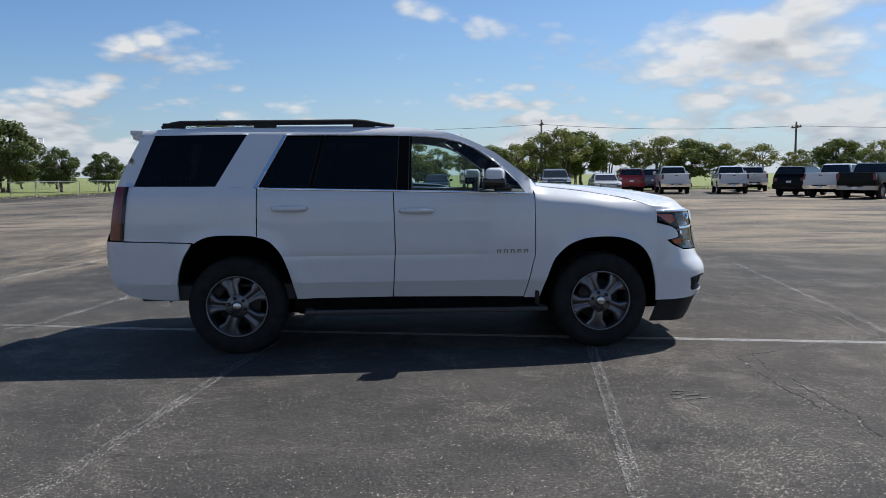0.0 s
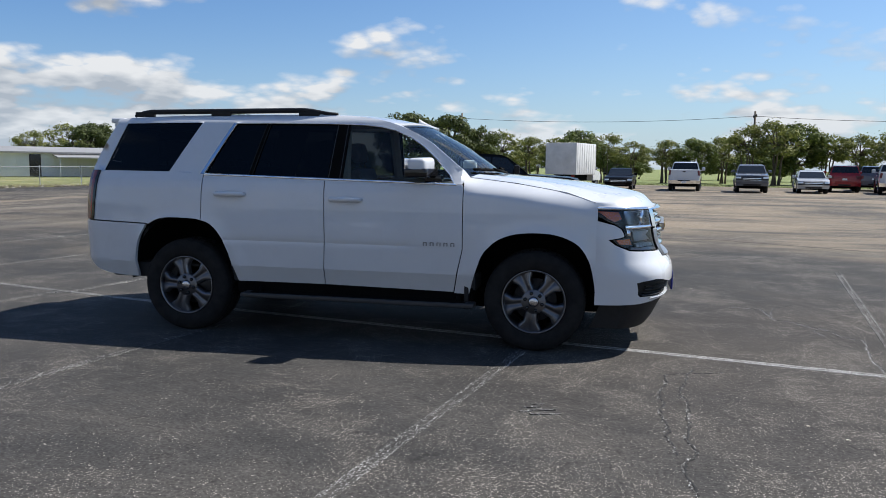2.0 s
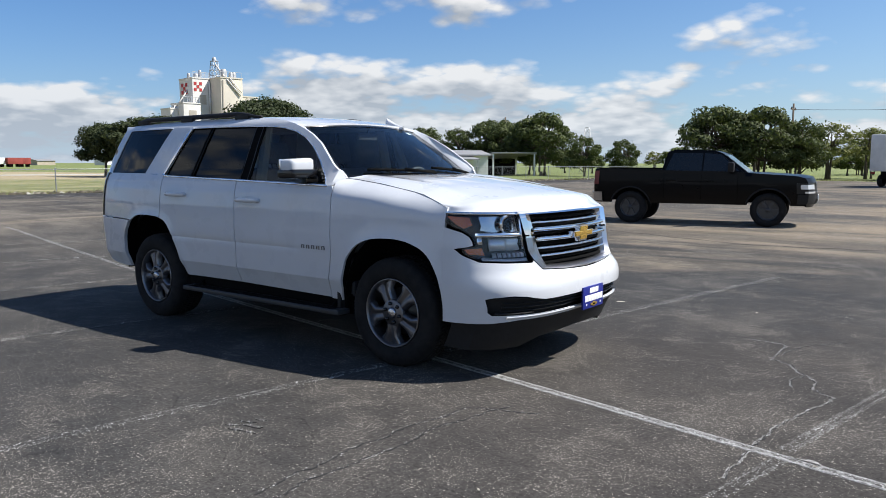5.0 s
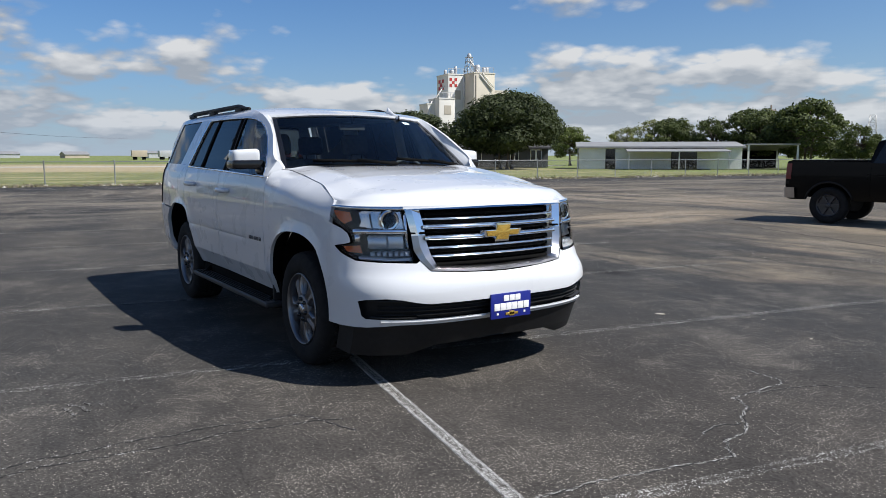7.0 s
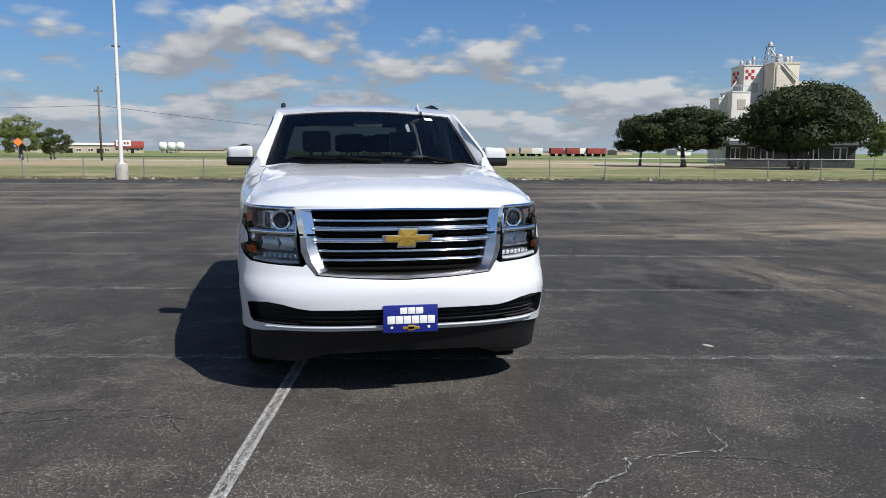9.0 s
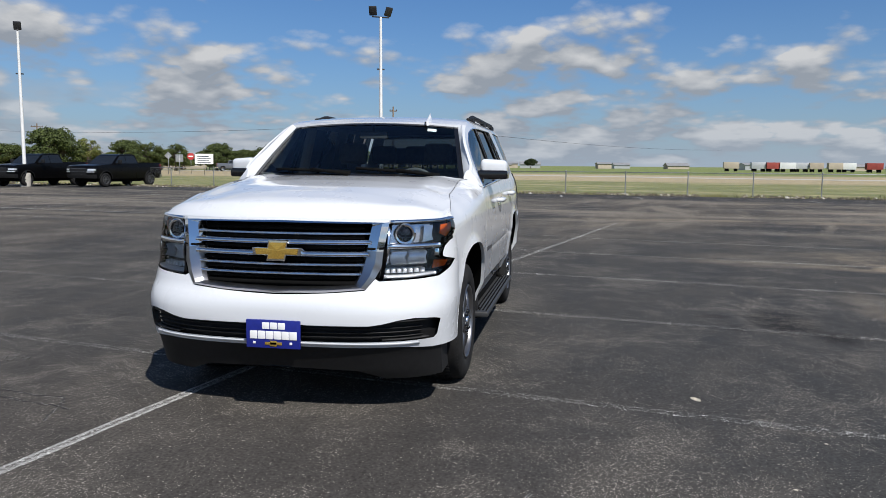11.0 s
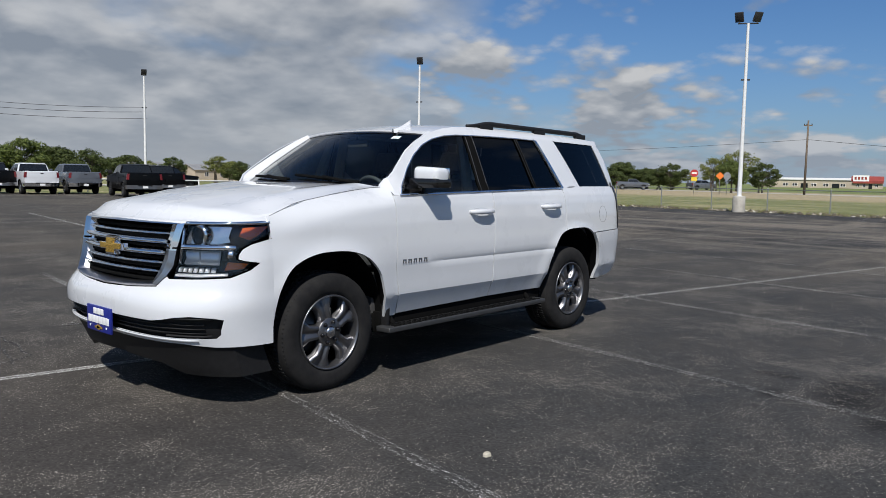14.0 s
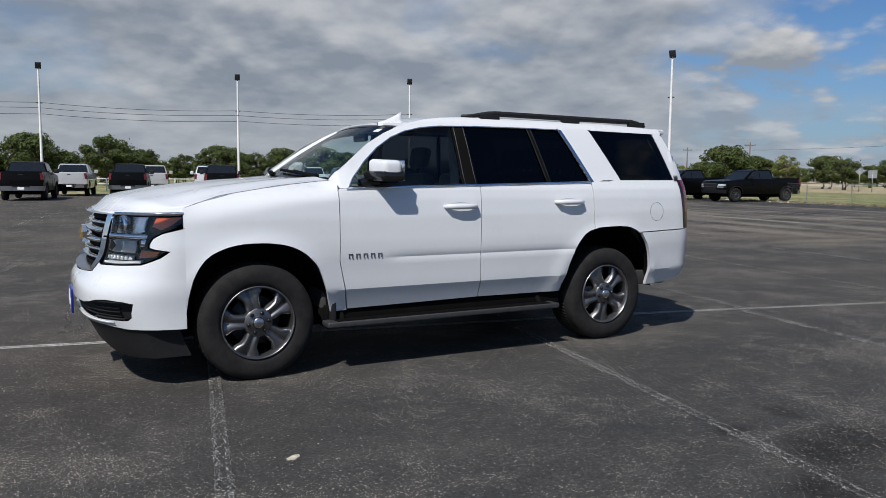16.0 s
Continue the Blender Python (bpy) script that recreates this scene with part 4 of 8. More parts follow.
# cowl and wipers
bm = bmesh.new()
sheet(bm, [(-1, 0), (1, 0), (1, 1), (-1, 1)], steps(-1, 1, 20), [0, 0.5, 1], lambda u, v: (1.10 - 0.215 * u * u + 0.06 - 0.09 * v, u * 0.86, 1.325 - 0.012 * u * u + 0.012 * v))
part("cowl", bm, M_PLASTIC, car)
for a, b in ((-0.62, 0.02), (0.05, 0.66)):
    bm = bmesh.new()
    tube(bm, [screen_fn(a / 0.83 + (b - a) / 0.83 * i / 8, 0.035 + 0.07 * (1 - i / 8) * 0.9, 0.022) for i in range(9)], 0.011, 6)
    tube(bm, [screen_fn(b / 0.83, 0.0, 0.03), screen_fn((a + b) / 2 / 0.83, 0.065, 0.034)], 0.012, 6)
    part("wiper", bm, M_LINER, car)
# antenna fin
bm = bmesh.new()
rows = []
for i in range(9):
    f = i / 8
    x = 0.40 - 0.20 * f
    h = 0.058 * f ** 1.6
    w = 0.028 * (1 - f * 0.3) * (0.35 + 0.65 * min(1, f * 4))
    zb = interp(x, [0.18, 0.40], [1.806, 1.774])
    rows.append([bm.verts.new((x, 0.44 + dy_, zb + dz_)) for dy_, dz_ in ((-w, -0.03), (-w * 0.6, h * 0.4), (0, h), (w * 0.6, h * 0.4), (w, -0.03))])
for p, q in zip(rows, rows[1:]):
    for j in range(4):
        bm.faces.new((p[j], p[j + 1], q[j + 1], q[j]))
bm.faces.new(rows[-1])
part("antenna_fin", bm, M_WHITE, car)
# rear closing panel, rear window, underbody
bm = bmesh.new()
rear_rows = []
for z in (0.45, 0.66, 0.80, 0.91, 1.34, 1.55, 1.745, 1.80):
    x = interp(z, [0.45, 0.66, 0.8, 0.91, 1.34, 1.745, 1.8], [-2.38, -2.57, -2.58, -2.545, -2.44, -2.28, -2.25])
    w = side_y(-2.28, z) - 0.06
    if z < 0.92:
        xe = interp(z, [0.45, 0.485, 0.54, 0.61, 0.70, 0.80, 0.91], [-2.22, -2.33, -2.42, -2.48, -2.535, -2.548, -2.53])
        w = side_y(xe, z)
        rear_rows.append([bm.verts.new((xe + (x - xe) * (1 - u ** 4), u * w, z)) for u in steps(-1, 1, 12)])
        continue
    rear_rows.append([bm.verts.new((x + 0.10 * abs(u) ** 3, u * w, z)) for u in steps(-1, 1, 12)])
rear_glass = [[v.co + Vector((0.01, 0, 0)) for v in row[1:12]] for row in rear_rows[4:7]]
for p, q in zip(rear_rows, rear_rows[1:]):
    for j in range(12):
        if p is rear_rows[4] and 1 <= j <= 10 or p is rear_rows[5] and 1 <= j <= 10:
            continue
        bm.faces.new((p[j], p[j + 1], q[j + 1], q[j]))
tailgate = part("tailgate", bm, M_WHITE, car)
bm = bmesh.new()
rows = []
for i in range(25):
    u = -1 + i / 12
    back = 0.10 * abs(u) ** 6
    rows.append([bm.verts.new((x + (back if x < -2.3 else 0), u * 0.70, z - 0.03 * u ** 4)) for x, z in ((-2.20, 1.815), (-2.34, 1.806), (-2.375, 1.796), (-2.388, 1.775), (-2.380, 1.745), (-2.33, 1.728), (-2.22, 1.735))])
for p, q in zip(rows, rows[1:]):
    for j in range(6):
        bm.faces.new((p[j], p[j + 1], q[j + 1], q[j]))
bm.faces.new(rows[0]), bm.faces.new(rows[-1][::-1])
bmesh.ops.recalc_face_normals(bm, faces=bm.faces)
part("rear_spoiler", bm, M_WHITE, tailgate)
bm = bmesh.new()
grid_ = [[bm.verts.new(p) for p in row] for row in rear_glass]
for p, q in zip(grid_, grid_[1:]):
    for j in range(10):
        bm.faces.new((p[j + 1], p[j], q[j], q[j + 1]))
part("rear_window", bm, M_REARGLASS, tailgate, "tinted rear window")
bm = bmesh.new()
add_box(bm, -1.95, 2.2, -0.60, 0.60, 0.26, 0.42, 0.04)
add_box(bm, -1.0, 1.0, -0.86, 0.86, 0.30, 0.44, 0.02)
add_box(bm, 1.1, 2.3, -0.60, 0.60, 0.42, 1.10, 0.05)
part("underbody", bm, M_LINER, car)


# wheels
def spoke_rim(parent, s):
    """A five-spoke alloy wheel with broad split spokes; centre at the origin."""
    bm = bmesh.new()
    prof = [(0.234, -0.20), (0.234, -0.10), (0.242, -0.02), (0.247, 0.008), (0.242, 0.015), (0.236, 0.010), (0.231, -0.006), (0.224, -0.05), (0.216, -0.20)]
    lathe(bm, [(r, s * h) for r, h in prof], "y", 56)
    part("rim", bm, M_SPOKEEDGE, parent, "grey machined rim lip")
    bm = bmesh.new()
    lathe(bm, [(0.17, s * -0.115), (0.165, s * -0.105), (0.10, s * -0.105), (0.095, s * -0.09), (0.0005, s * -0.09)], "y", 40)
    part("brake_disc", bm, M_WHEELDARK, parent, "dark steel brake disc")
    bm = bmesh.new()
    lathe(bm, [(0.222, s * -0.19), (0.0005, s * -0.19)], "y", 32)
    part("back_plate", bm, M_LINER, parent)
    for i in range(5):
        a = 2 * math.pi * i / 5 + math.pi / 2

        def at(r, w, h):
            return Vector((math.cos(a) * r - math.sin(a) * w, s * h, math.sin(a) * r + math.cos(a) * w))

        # body with a sunk middle and slanted flanks
        bm = bmesh.new()
        rings = []
        for r, w, h in ((0.060, 0.040, -0.006), (0.100, 0.042, 0.000), (0.13, 0.044, -0.001), (0.165, 0.050, -0.003), (0.190, 0.074, -0.009), (0.218, 0.094, -0.016), (0.233, 0.096, -0.022)):
            row = [(-w - 0.010, -0.050), (-w, -0.006), (-w * 0.80, 0.0), (-0.016, 0.0), (-0.011, -0.010), (0.011, -0.010), (0.016, 0.0), (w * 0.80, 0.0), (w, -0.006), (w + 0.010, -0.050)]
            rings.append([bm.verts.new(at(r, ww, h + hh)) for ww, hh in row])
        for p, q in zip(rings, rings[1:]):
            for j in range(9):
                bm.faces.new((p[j], p[j + 1], q[j + 1], q[j]))
        spoke = part("spoke", bm, M_SPOKE, parent, "broad grey split spoke", smooth=0.3)
        for sg in (1, -1):
            bm = bmesh.new()
            rings = []
            for r, w, h in ((0.100, 0.042, 0.000), (0.13, 0.044, -0.001), (0.165, 0.050, -0.003), (0.190, 0.074, -0.009), (0.217, 0.093, -0.016)):
                rings.append([bm.verts.new(at(r, sg * ww, h + hh)) for ww, hh in ((w + 0.004, -0.022), (w + 0.0005, -0.0045), (w * 0.78, 0.002))])
            for p, q in zip(rings, rings[1:]):
                for j in range(2):
                    bm.faces.new((p[j], p[j + 1], q[j + 1], q[j]))
            part("spoke_edge", bm, M_SPOKEEDGE, spoke, smooth=0.3)
    bm = bmesh.new()
    lathe(bm, [(0.098, s * -0.05), (0.096, s * -0.006), (0.090, s * 0.002), (0.048, s * -0.002), (0.040, s * 0.004)], "y", 40)
    part("hub", bm, M_SPOKE, parent)
    bm = bmesh.new()
    lathe(bm, [(0.038, s * 0.002), (0.036, s * 0.014), (0.029, s * 0.019), (0.0005, s * 0.020)], "y", 30)
    part("centre_cap", bm, M_WHEEL, parent, "round silver centre cap")
    for i in range(6):
        a = 2 * math.pi * i / 6 + 0.3
        bm = bmesh.new()
        lathe(bm, [(0.0145, s * -0.006), (0.0135, s * 0.014), (0.007, s * 0.020), (0.0003, s * 0.020)], "y", 8, (0.068 * math.cos(a), 0, 0.068 * math.sin(a)))
        part("lug_nut", bm, M_GLOSSBLACK, parent, "black lug nut")


def tyre_mesh(s, r=TYRE_R, rim=0.243, width=0.262, blocks=84):
    bm = bmesh.new()
    w = width
    prof = [(rim - 0.006, -0.03), (rim + 0.004, 0.004), (rim + 0.03, 0.014), (rim + 0.07, 0.020), (r - 0.05, 0.016), (r - 0.022, 0.004), (r - 0.008, -0.010), (r - 0.002, -0.030), (r, -w / 2), (r - 0.002, -w + 0.03), (r - 0.02, -w + 0.005), (r - 0.07, -w - 0.01), (rim, -w)]
    lathe(bm, [(a, s * b) for a, b in prof], "y", 72)
    # shoulder lugs and tread ribs, joined to the tyre
    for i in range(blocks):
        a = 2 * math.pi * i / blocks
        c, d = math.cos(a), math.sin(a)
        for h0, h1, r0 in ((-0.002, -0.050, r - 0.0165), (-0.062, -0.105, r - 0.003), (-0.118, -0.150, r - 0.003), (-0.165, -0.205, r - 0.003), (-0.215, -0.262, r - 0.012)):
            da = 0.55 * math.pi / blocks
            vs = []
            for rr in (r0 - 0.004, r0 + 0.006):
                for aa, hh in ((a - da, h0), (a + da, h0 - 0.004), (a + da, h1), (a - da, h1 + 0.004)):
                    vs.append(bm.verts.new((rr * math.cos(aa), s * hh, rr * math.sin(aa))))
            for q in ((4, 5, 6, 7), (0, 1, 5, 4), (1, 2, 6, 5), (2, 3, 7, 6), (3, 0, 4, 7)):
                bm.faces.new([vs[j] for j in q])
    return bm


for s in (-1, 1):
    for hub in (AXLE, -AXLE):
        wheel = new("wheel")
        wheel.parent = car
        wheel.location = (hub, s * 0.945, HUB_Z)
        wheel.rotation_euler = (0, 0.35 * hub + s, 0)
        part("tyre", tyre_mesh(s), M_TYRE, wheel, "black all-terrain tyre")
        spoke_rim(wheel, s)

# cabin
bm = bmesh.new()
add_box(bm, -2.25, 1.0, -0.84, 0.84, 0.42, 0.55, 0.02)
part("cabin_floor", bm, M_INTERIOR, car)
bm = bmesh.new()
add_box(bm, 0.62, 1.05, -0.80, 0.80, 0.85, 1.285, 0.06, 3)
part("dashboard", bm, M_INTERIOR, car)
bm = bmesh.new()
add_box(bm, 0.66, 0.80, 0.22, 0.58, 1.27, 1.335, 0.03, 3)
part("instrument_hood", bm, M_INTERIOR, car)
bm = bmesh.new()
pts = [(0.56 + 0.05 * math.sin(a), 0.40 + 0.185 * math.cos(a), 1.215 + 0.18 * math.sin(a)) for a in steps(0, 2 * math.pi, 28)]
tube(bm, pts, 0.016, 8, cap=False)
tube(bm, [(0.555, 0.23, 1.21), (0.57, 0.57, 1.21)], 0.02, 6)
tube(bm, [(0.56, 0.40, 1.21), (0.80, 0.40, 1.12)], 0.04, 8)
part("steering_wheel", bm, M_INTERIOR, car)


def seat(x, y, w, material, rear=False):
    st = new("seat")
    st.parent = car
    bm = bmesh.new()
    add_box(bm, x - 0.25, x + 0.27, y - w / 2, y + w / 2, 0.60, 0.84, 0.06, 3)
    part("seat_cushion", bm, material, st)
    bm = bmesh.new()
    add_box(bm, -0.07, 0.07, -w / 2, w / 2, 0.0, 0.62, 0.05, 3)
    bmesh.ops.transform(bm, matrix=pose(x - 0.24, y, 0.78, 0, -14, 0), verts=bm.verts)
    part("seat_back", bm, material, st)
    for hy in ((0,) if not rear else (-w * 0.32, 0, w * 0.32)):
        bm = bmesh.new()
        add_box(bm, -0.05, 0.05, -0.13, 0.13, 0.67, 0.86, 0.045, 3)
        for q in (-0.06, 0.06):
            tube(bm, [(0, q, 0.58), (0, q, 0.70)], 0.007, 6)
        bmesh.ops.transform(bm, matrix=pose(x - 0.25, y + hy, 0.78, 0, -12, 0), verts=bm.verts)
        part("head_rest", bm, material, st)


seat(0.02, 0.40, 0.52, M_SEAT)
seat(0.02, -0.40, 0.52, M_SEAT)
seat(-0.95, 0.0, 1.12, M_SEAT, True)
seat(-1.80, 0.0, 1.05, M_SEAT, True)
bm = bmesh.new()
sheet(bm, [(-1, 0.04), (1, 0.04), (1, 1), (-1, 1)], steps(-1, 1, 8), steps(0, 1, 12), lambda u, v: Vector(roof_fn(u * 0.96, v)) - Vector((0, 0, 0.05)))
part("headliner", bm, M_INTGREY, car)
bm = bmesh.new()
add_box(bm, 0.34, 0.38, -0.12, 0.12, 1.64, 1.70, 0.015)
tube(bm, [(0.37, 0, 1.70), (0.40, 0, 1.77)], 0.01, 6)
part("inner_mirror", bm, M_INTERIOR, car)
for s in (1, -1):
    bm = bmesh.new()
    tube(bm, [(-0.10, s * 0.80, 1.30), (-0.12, s * 0.70, 1.76)], 0.045, 8)
    add_box(bm, -0.88, 0.80, *sorted((s * 0.86, s * 0.90)), 0.5, 1.285, 0.01)
    part("inner_trim", bm, M_INTGREY, car)


# ---- ground ----
def lot_dir(k):
    """Position turned into the lot's own grid."""
    mp = k.n.new("ShaderNodeMapping")
    mp.vector_type = "POINT"
    mp.inputs["Rotation"].default_value = (0, 0, radians(7.2))
    k.l.new(k.pos(), mp.inputs[0])
    return mp.outputs[0]


def grains(k, scale, share, size, where=None):
    """Scattered stones: one in a share of cells of a grid, size in parts of a cell; share may be a node output."""
    v = k.n.new("ShaderNodeTexVoronoi")
    v.inputs["Scale"].default_value = scale
    k.l.new(where or k.pos(), v.inputs["Vector"])
    s = k.n.new("ShaderNodeSeparateColor")
    k.l.new(v.outputs["Color"], s.inputs[0])
    pick = k.math("LESS_THAN", s.outputs[0], share)
    big = k.math("MULTIPLY", k.math("ADD", s.outputs[1], 0.35), size)
    near = k.math("MULTIPLY", k.math("SUBTRACT", big, v.outputs["Distance"]), 12.0, True)
    return k.math("MULTIPLY", pick, near)


def hairlines(k, grid):
    """Short broken hairline cracks, most of them running along x."""
    v = k.n.new("ShaderNodeTexVoronoi")
    v.feature = "DISTANCE_TO_EDGE"
    v.inputs["Scale"].default_value = 2.6
    mp = k.n.new("ShaderNodeMapping")
    mp.inputs["Scale"].default_value = (0.75, 1.9, 1.0)
    warp = k.n.new("ShaderNodeMixRGB")
    warp.inputs[0].default_value = 0.10
    wob = k.n.new("ShaderNodeTexNoise")
    wob.inputs["Scale"].default_value, wob.inputs["Detail"].default_value = 7.0, 5.0
    k.l.new(grid, wob.inputs["Vector"])
    k.l.new(grid, warp.inputs[1]), k.l.new(wob.outputs["Color"], warp.inputs[2])
    k.l.new(warp.outputs[0], mp.inputs[0])
    k.l.new(mp.outputs[0], v.inputs["Vector"])
    line = k.math("MULTIPLY", k.math("SUBTRACT", 0.012, v.outputs["Distance"]), 160.0, True)
    broken = k.ramp(k.noise(4.5, 3, 0.6), [(0.49, (0, 0, 0)), (0.55, (1, 1, 1))])
    return k.math("MULTIPLY", line, broken)


def asphalt(name, paint=0.0):
    """Worn asphalt; paint above zero is old line marking left between the stones."""
    k = Mat(name, (0.05, 0.05, 0.05), 0.8, Specular_IOR_Level=0.05)
    grid = lot_dir(k)
    g1 = k.noise(0.16, 5, 0.62, grid, stretch=(1.0, 0.45, 1))
    g2 = k.noise(0.8, 6, 0.68, grid, stretch=(0.6, 1.3, 1))
    g3 = k.noise(55, 3, 0.7)
    c = k.ramp(g2, [(0.32, (0.035, 0.0352, 0.035)), (0.50, (0.049, 0.048, 0.0465)), (0.66, (0.070, 0.0665, 0.062))])
    sep = k.n.new("ShaderNodeSeparateXYZ")
    k.l.new(k.pos(), sep.inputs[0])
    px, py = sep.outputs[0], sep.outputs[1]
    dist = k.math("POWER", k.math("ADD", k.math("MULTIPLY", px, px), k.math("MULTIPLY", py, py)), 0.5)
    # washed-out tan silt in long streaks, most of it away from the parked car
    silt = k.ramp(k.noise(0.30, 6, 0.7, grid, stretch=(0.30, 1.1, 1), dist=0.6), [(0.41, (0, 0, 0)), (0.56, (1, 1, 1))])
    patch = k.ramp(g1, [(0.33, (0, 0, 0)), (0.50, (1, 1, 1))])
    north = k.math("DIVIDE", k.math("SUBTRACT", py, 3.0), 12.0, True)
    east = k.math("ADD", 0.25, k.math("MULTIPLY", k.math("DIVIDE", k.math("ADD", px, 6.0), 8.0, True), 0.75))
    away = k.ramp(k.math("DIVIDE", dist, 20.0, True), [(0.22, (0.0, 0.0, 0.0)), (0.60, (0.9, 0.9, 0.9))])
    amount = k.math("MULTIPLY", away, k.math("ADD", 0.18, k.math("MULTIPLY", k.math("MULTIPLY", north, east), 0.9)))
    c = k.mix(k.math("MULTIPLY", k.math("MULTIPLY", north, 0.26), east), c, (0.150, 0.136, 0.118))
    c = k.mix(k.math("MULTIPLY", k.math("MULTIPLY", silt, patch), amount, True), c, (0.250, 0.205, 0.150))
    # washed patches of tan grit, drawn out along the lot
    fibre = k.ramp(k.noise(0.8, 7, 0.75, k.pos(), stretch=(1.7, 0.5, 1), dist=0.8), [(0.40, (0, 0, 0)), (0.53, (1, 1, 1))])
    streak = k.ramp(k.noise(0.9, 7, 0.72, k.pos(), stretch=(0.32, 1.5, 1), dist=0.5), [(0.44, (0, 0, 0)), (0.56, (1, 1, 1))])
    patches = None
    for cx, cy, hx, hy, w in ((-6.0, 8.6, 1.7, 5.8, 1.0), (-0.9, 5.3, 2.7, 1.1, 0.8), (1.2, 6.3, 2.4, 1.3, 0.7), (0.4, 8.7, 3.6, 1.1, 0.8), (0.2, 12.6, 5.0, 2.2, 0.7), (-11.0, 17.0, 4.5, 3.0, 0.9), (8.0, 9.0, 4.0, 3.5, 0.7), (-19.2, 15.5, 0.9, 7.5, 0.8), (-14.5, 6.0, 0.6, 6.0, 0.6), (6.0, 15.0, 7.0, 3.5, 0.6)):
        ex, ey = k.math("DIVIDE", k.math("SUBTRACT", px, cx), hx), k.math("DIVIDE", k.math("SUBTRACT", py, cy), hy)
        e = k.math("MULTIPLY", k.math("SUBTRACT", 1.0, k.math("ADD", k.math("MULTIPLY", ex, ex), k.math("MULTIPLY", ey, ey)), True), 2.2 * w, True)
        e = k.math("MULTIPLY", k.math("MINIMUM", e, w), streak if hx > hy else fibre)
        patches = e if patches is None else k.math("MAXIMUM", patches, e)
    c = k.mix(patches, c, (0.235, 0.195, 0.147))
    # towards the fence: long tan and dark sweeps, then a clean dark strip along the rim
    gsep = k.n.new("ShaderNodeSeparateXYZ")
    k.l.new(grid, gsep.inputs[0])
    gu = gsep.outputs[0]
    west = k.math("DIVIDE", k.math("SUBTRACT", -7.0, gu), 7.0, True)
    strip = k.math("ADD", k.math("DIVIDE", k.math("SUBTRACT", -27.2, gu), 0.9), k.math("MULTIPLY", k.math("SUBTRACT", g2, 0.5), 2.5), True)
    open_ = k.math("MULTIPLY", west, k.math("SUBTRACT", 1.0, strip))
    sweep = k.noise(0.42, 7, 0.66, grid, stretch=(1.25, 0.20, 1), dist=0.7)
    sweep2 = k.noise(0.30, 7, 0.70, grid, stretch=(0.32, 1.5, 1), dist=0.9)
    pale = k.math("MAXIMUM", k.ramp(sweep, [(0.50, (0, 0, 0)), (0.58, (0.75, 0.75, 0.75)), (0.66, (1, 1, 1))]), k.ramp(sweep2, [(0.53, (0, 0, 0)), (0.63, (0.9, 0.9, 0.9))]))
    c = k.mix(k.math("MULTIPLY", k.math("MULTIPLY", k.ramp(sweep, [(0.34, (1, 1, 1)), (0.48, (0, 0, 0))]), open_), 0.75), c, (0.026, 0.0265, 0.0275))
    c = k.mix(k.math("MULTIPLY", k.math("MULTIPLY", pale, open_), 0.72), c, (0.205, 0.180, 0.148))
    c = k.mix(k.math("MULTIPLY", strip, 0.8), c, (0.032, 0.0325, 0.034))
    fx, fy = k.math("DIVIDE", k.math("SUBTRACT", px, 4.0), 3.5), k.math("DIVIDE", k.math("SUBTRACT", py, -0.2), 3.2)
    brownish = k.math("SUBTRACT", 1.2, k.math("ADD", k.math("MULTIPLY", fx, fx), k.math("MULTIPLY", fy, fy)), True)
    c = k.mix(k.math("MULTIPLY", brownish, 0.30), c, (0.058, 0.048, 0.040))
    # a darker sealed stretch beside the car
    sx, sy = k.math("DIVIDE", k.math("ADD", px, 2.5), 10.5), k.math("DIVIDE", k.math("SUBTRACT", py, 5.0), 4.2)
    seal = k.math("SUBTRACT", 1.3, k.math("ADD", k.math("MULTIPLY", sx, sx), k.math("MULTIPLY", sy, sy)), True)
    seal = k.math("MULTIPLY", seal, k.ramp(k.noise(0.7, 5, 0.65), [(0.38, (0.2, 0.2, 0.2)), (0.55, (1, 1, 1))]))
    c = k.mix(k.math("MULTIPLY", seal, 0.72), c, (0.034, 0.0360, 0.0375))
    # soft dark oil spots
    for cx, cy, hx, hy in ((-0.85, 3.55, 0.50, 0.30), (-0.30, 3.85, 0.32, 0.20), (-0.55, 3.1, 0.16, 0.08), (-0.99, 3.57, 0.62, 0.34), (-1.08, 2.99, 0.10, 0.20)):
        ex, ey = k.math("DIVIDE", k.math("SUBTRACT", px, cx), hx), k.math("DIVIDE", k.math("SUBTRACT", py, cy), hy)
        e = k.math("SUBTRACT", 1.1, k.math("ADD", k.math("MULTIPLY", ex, ex), k.math("MULTIPLY", ey, ey)), True)
        e = k.math("MULTIPLY", e, k.ramp(k.noise(7, 4, 0.7), [(0.3, (0.3, 0.3, 0.3)), (0.6, (1, 1, 1))]))
        c = k.mix(k.math("MULTIPLY", e, 0.85), c, (0.012, 0.012, 0.0125))
    c = k.mix(1.0, c, k.ramp(k.noise(11, 5, 0.75), [(0.34, (0.84, 0.84, 0.84)), (0.66, (1.17, 1.17, 1.17))]), "MULTIPLY")
    c = k.mix(0.7, c, k.ramp(g3, [(0.36, (0.42, 0.42, 0.42)), (0.66, (1.62, 1.62, 1.62))]), "MULTIPLY")
    # pale stones showing through in clusters where the binder has worn off
    worn = k.ramp(k.math("ADD", k.noise(0.75, 5, 0.7), k.math("MULTIPLY", k.noise(3.5, 4, 0.6), 0.35)), [(0.55, (0.014, 0.014, 0.014)), (0.67, (0.10, 0.10, 0.10)), (0.80, (0.46, 0.46, 0.46))])
    share = k.math("ADD", worn, paint) if paint else worn
    small = grains(k, 170, share, 0.42)
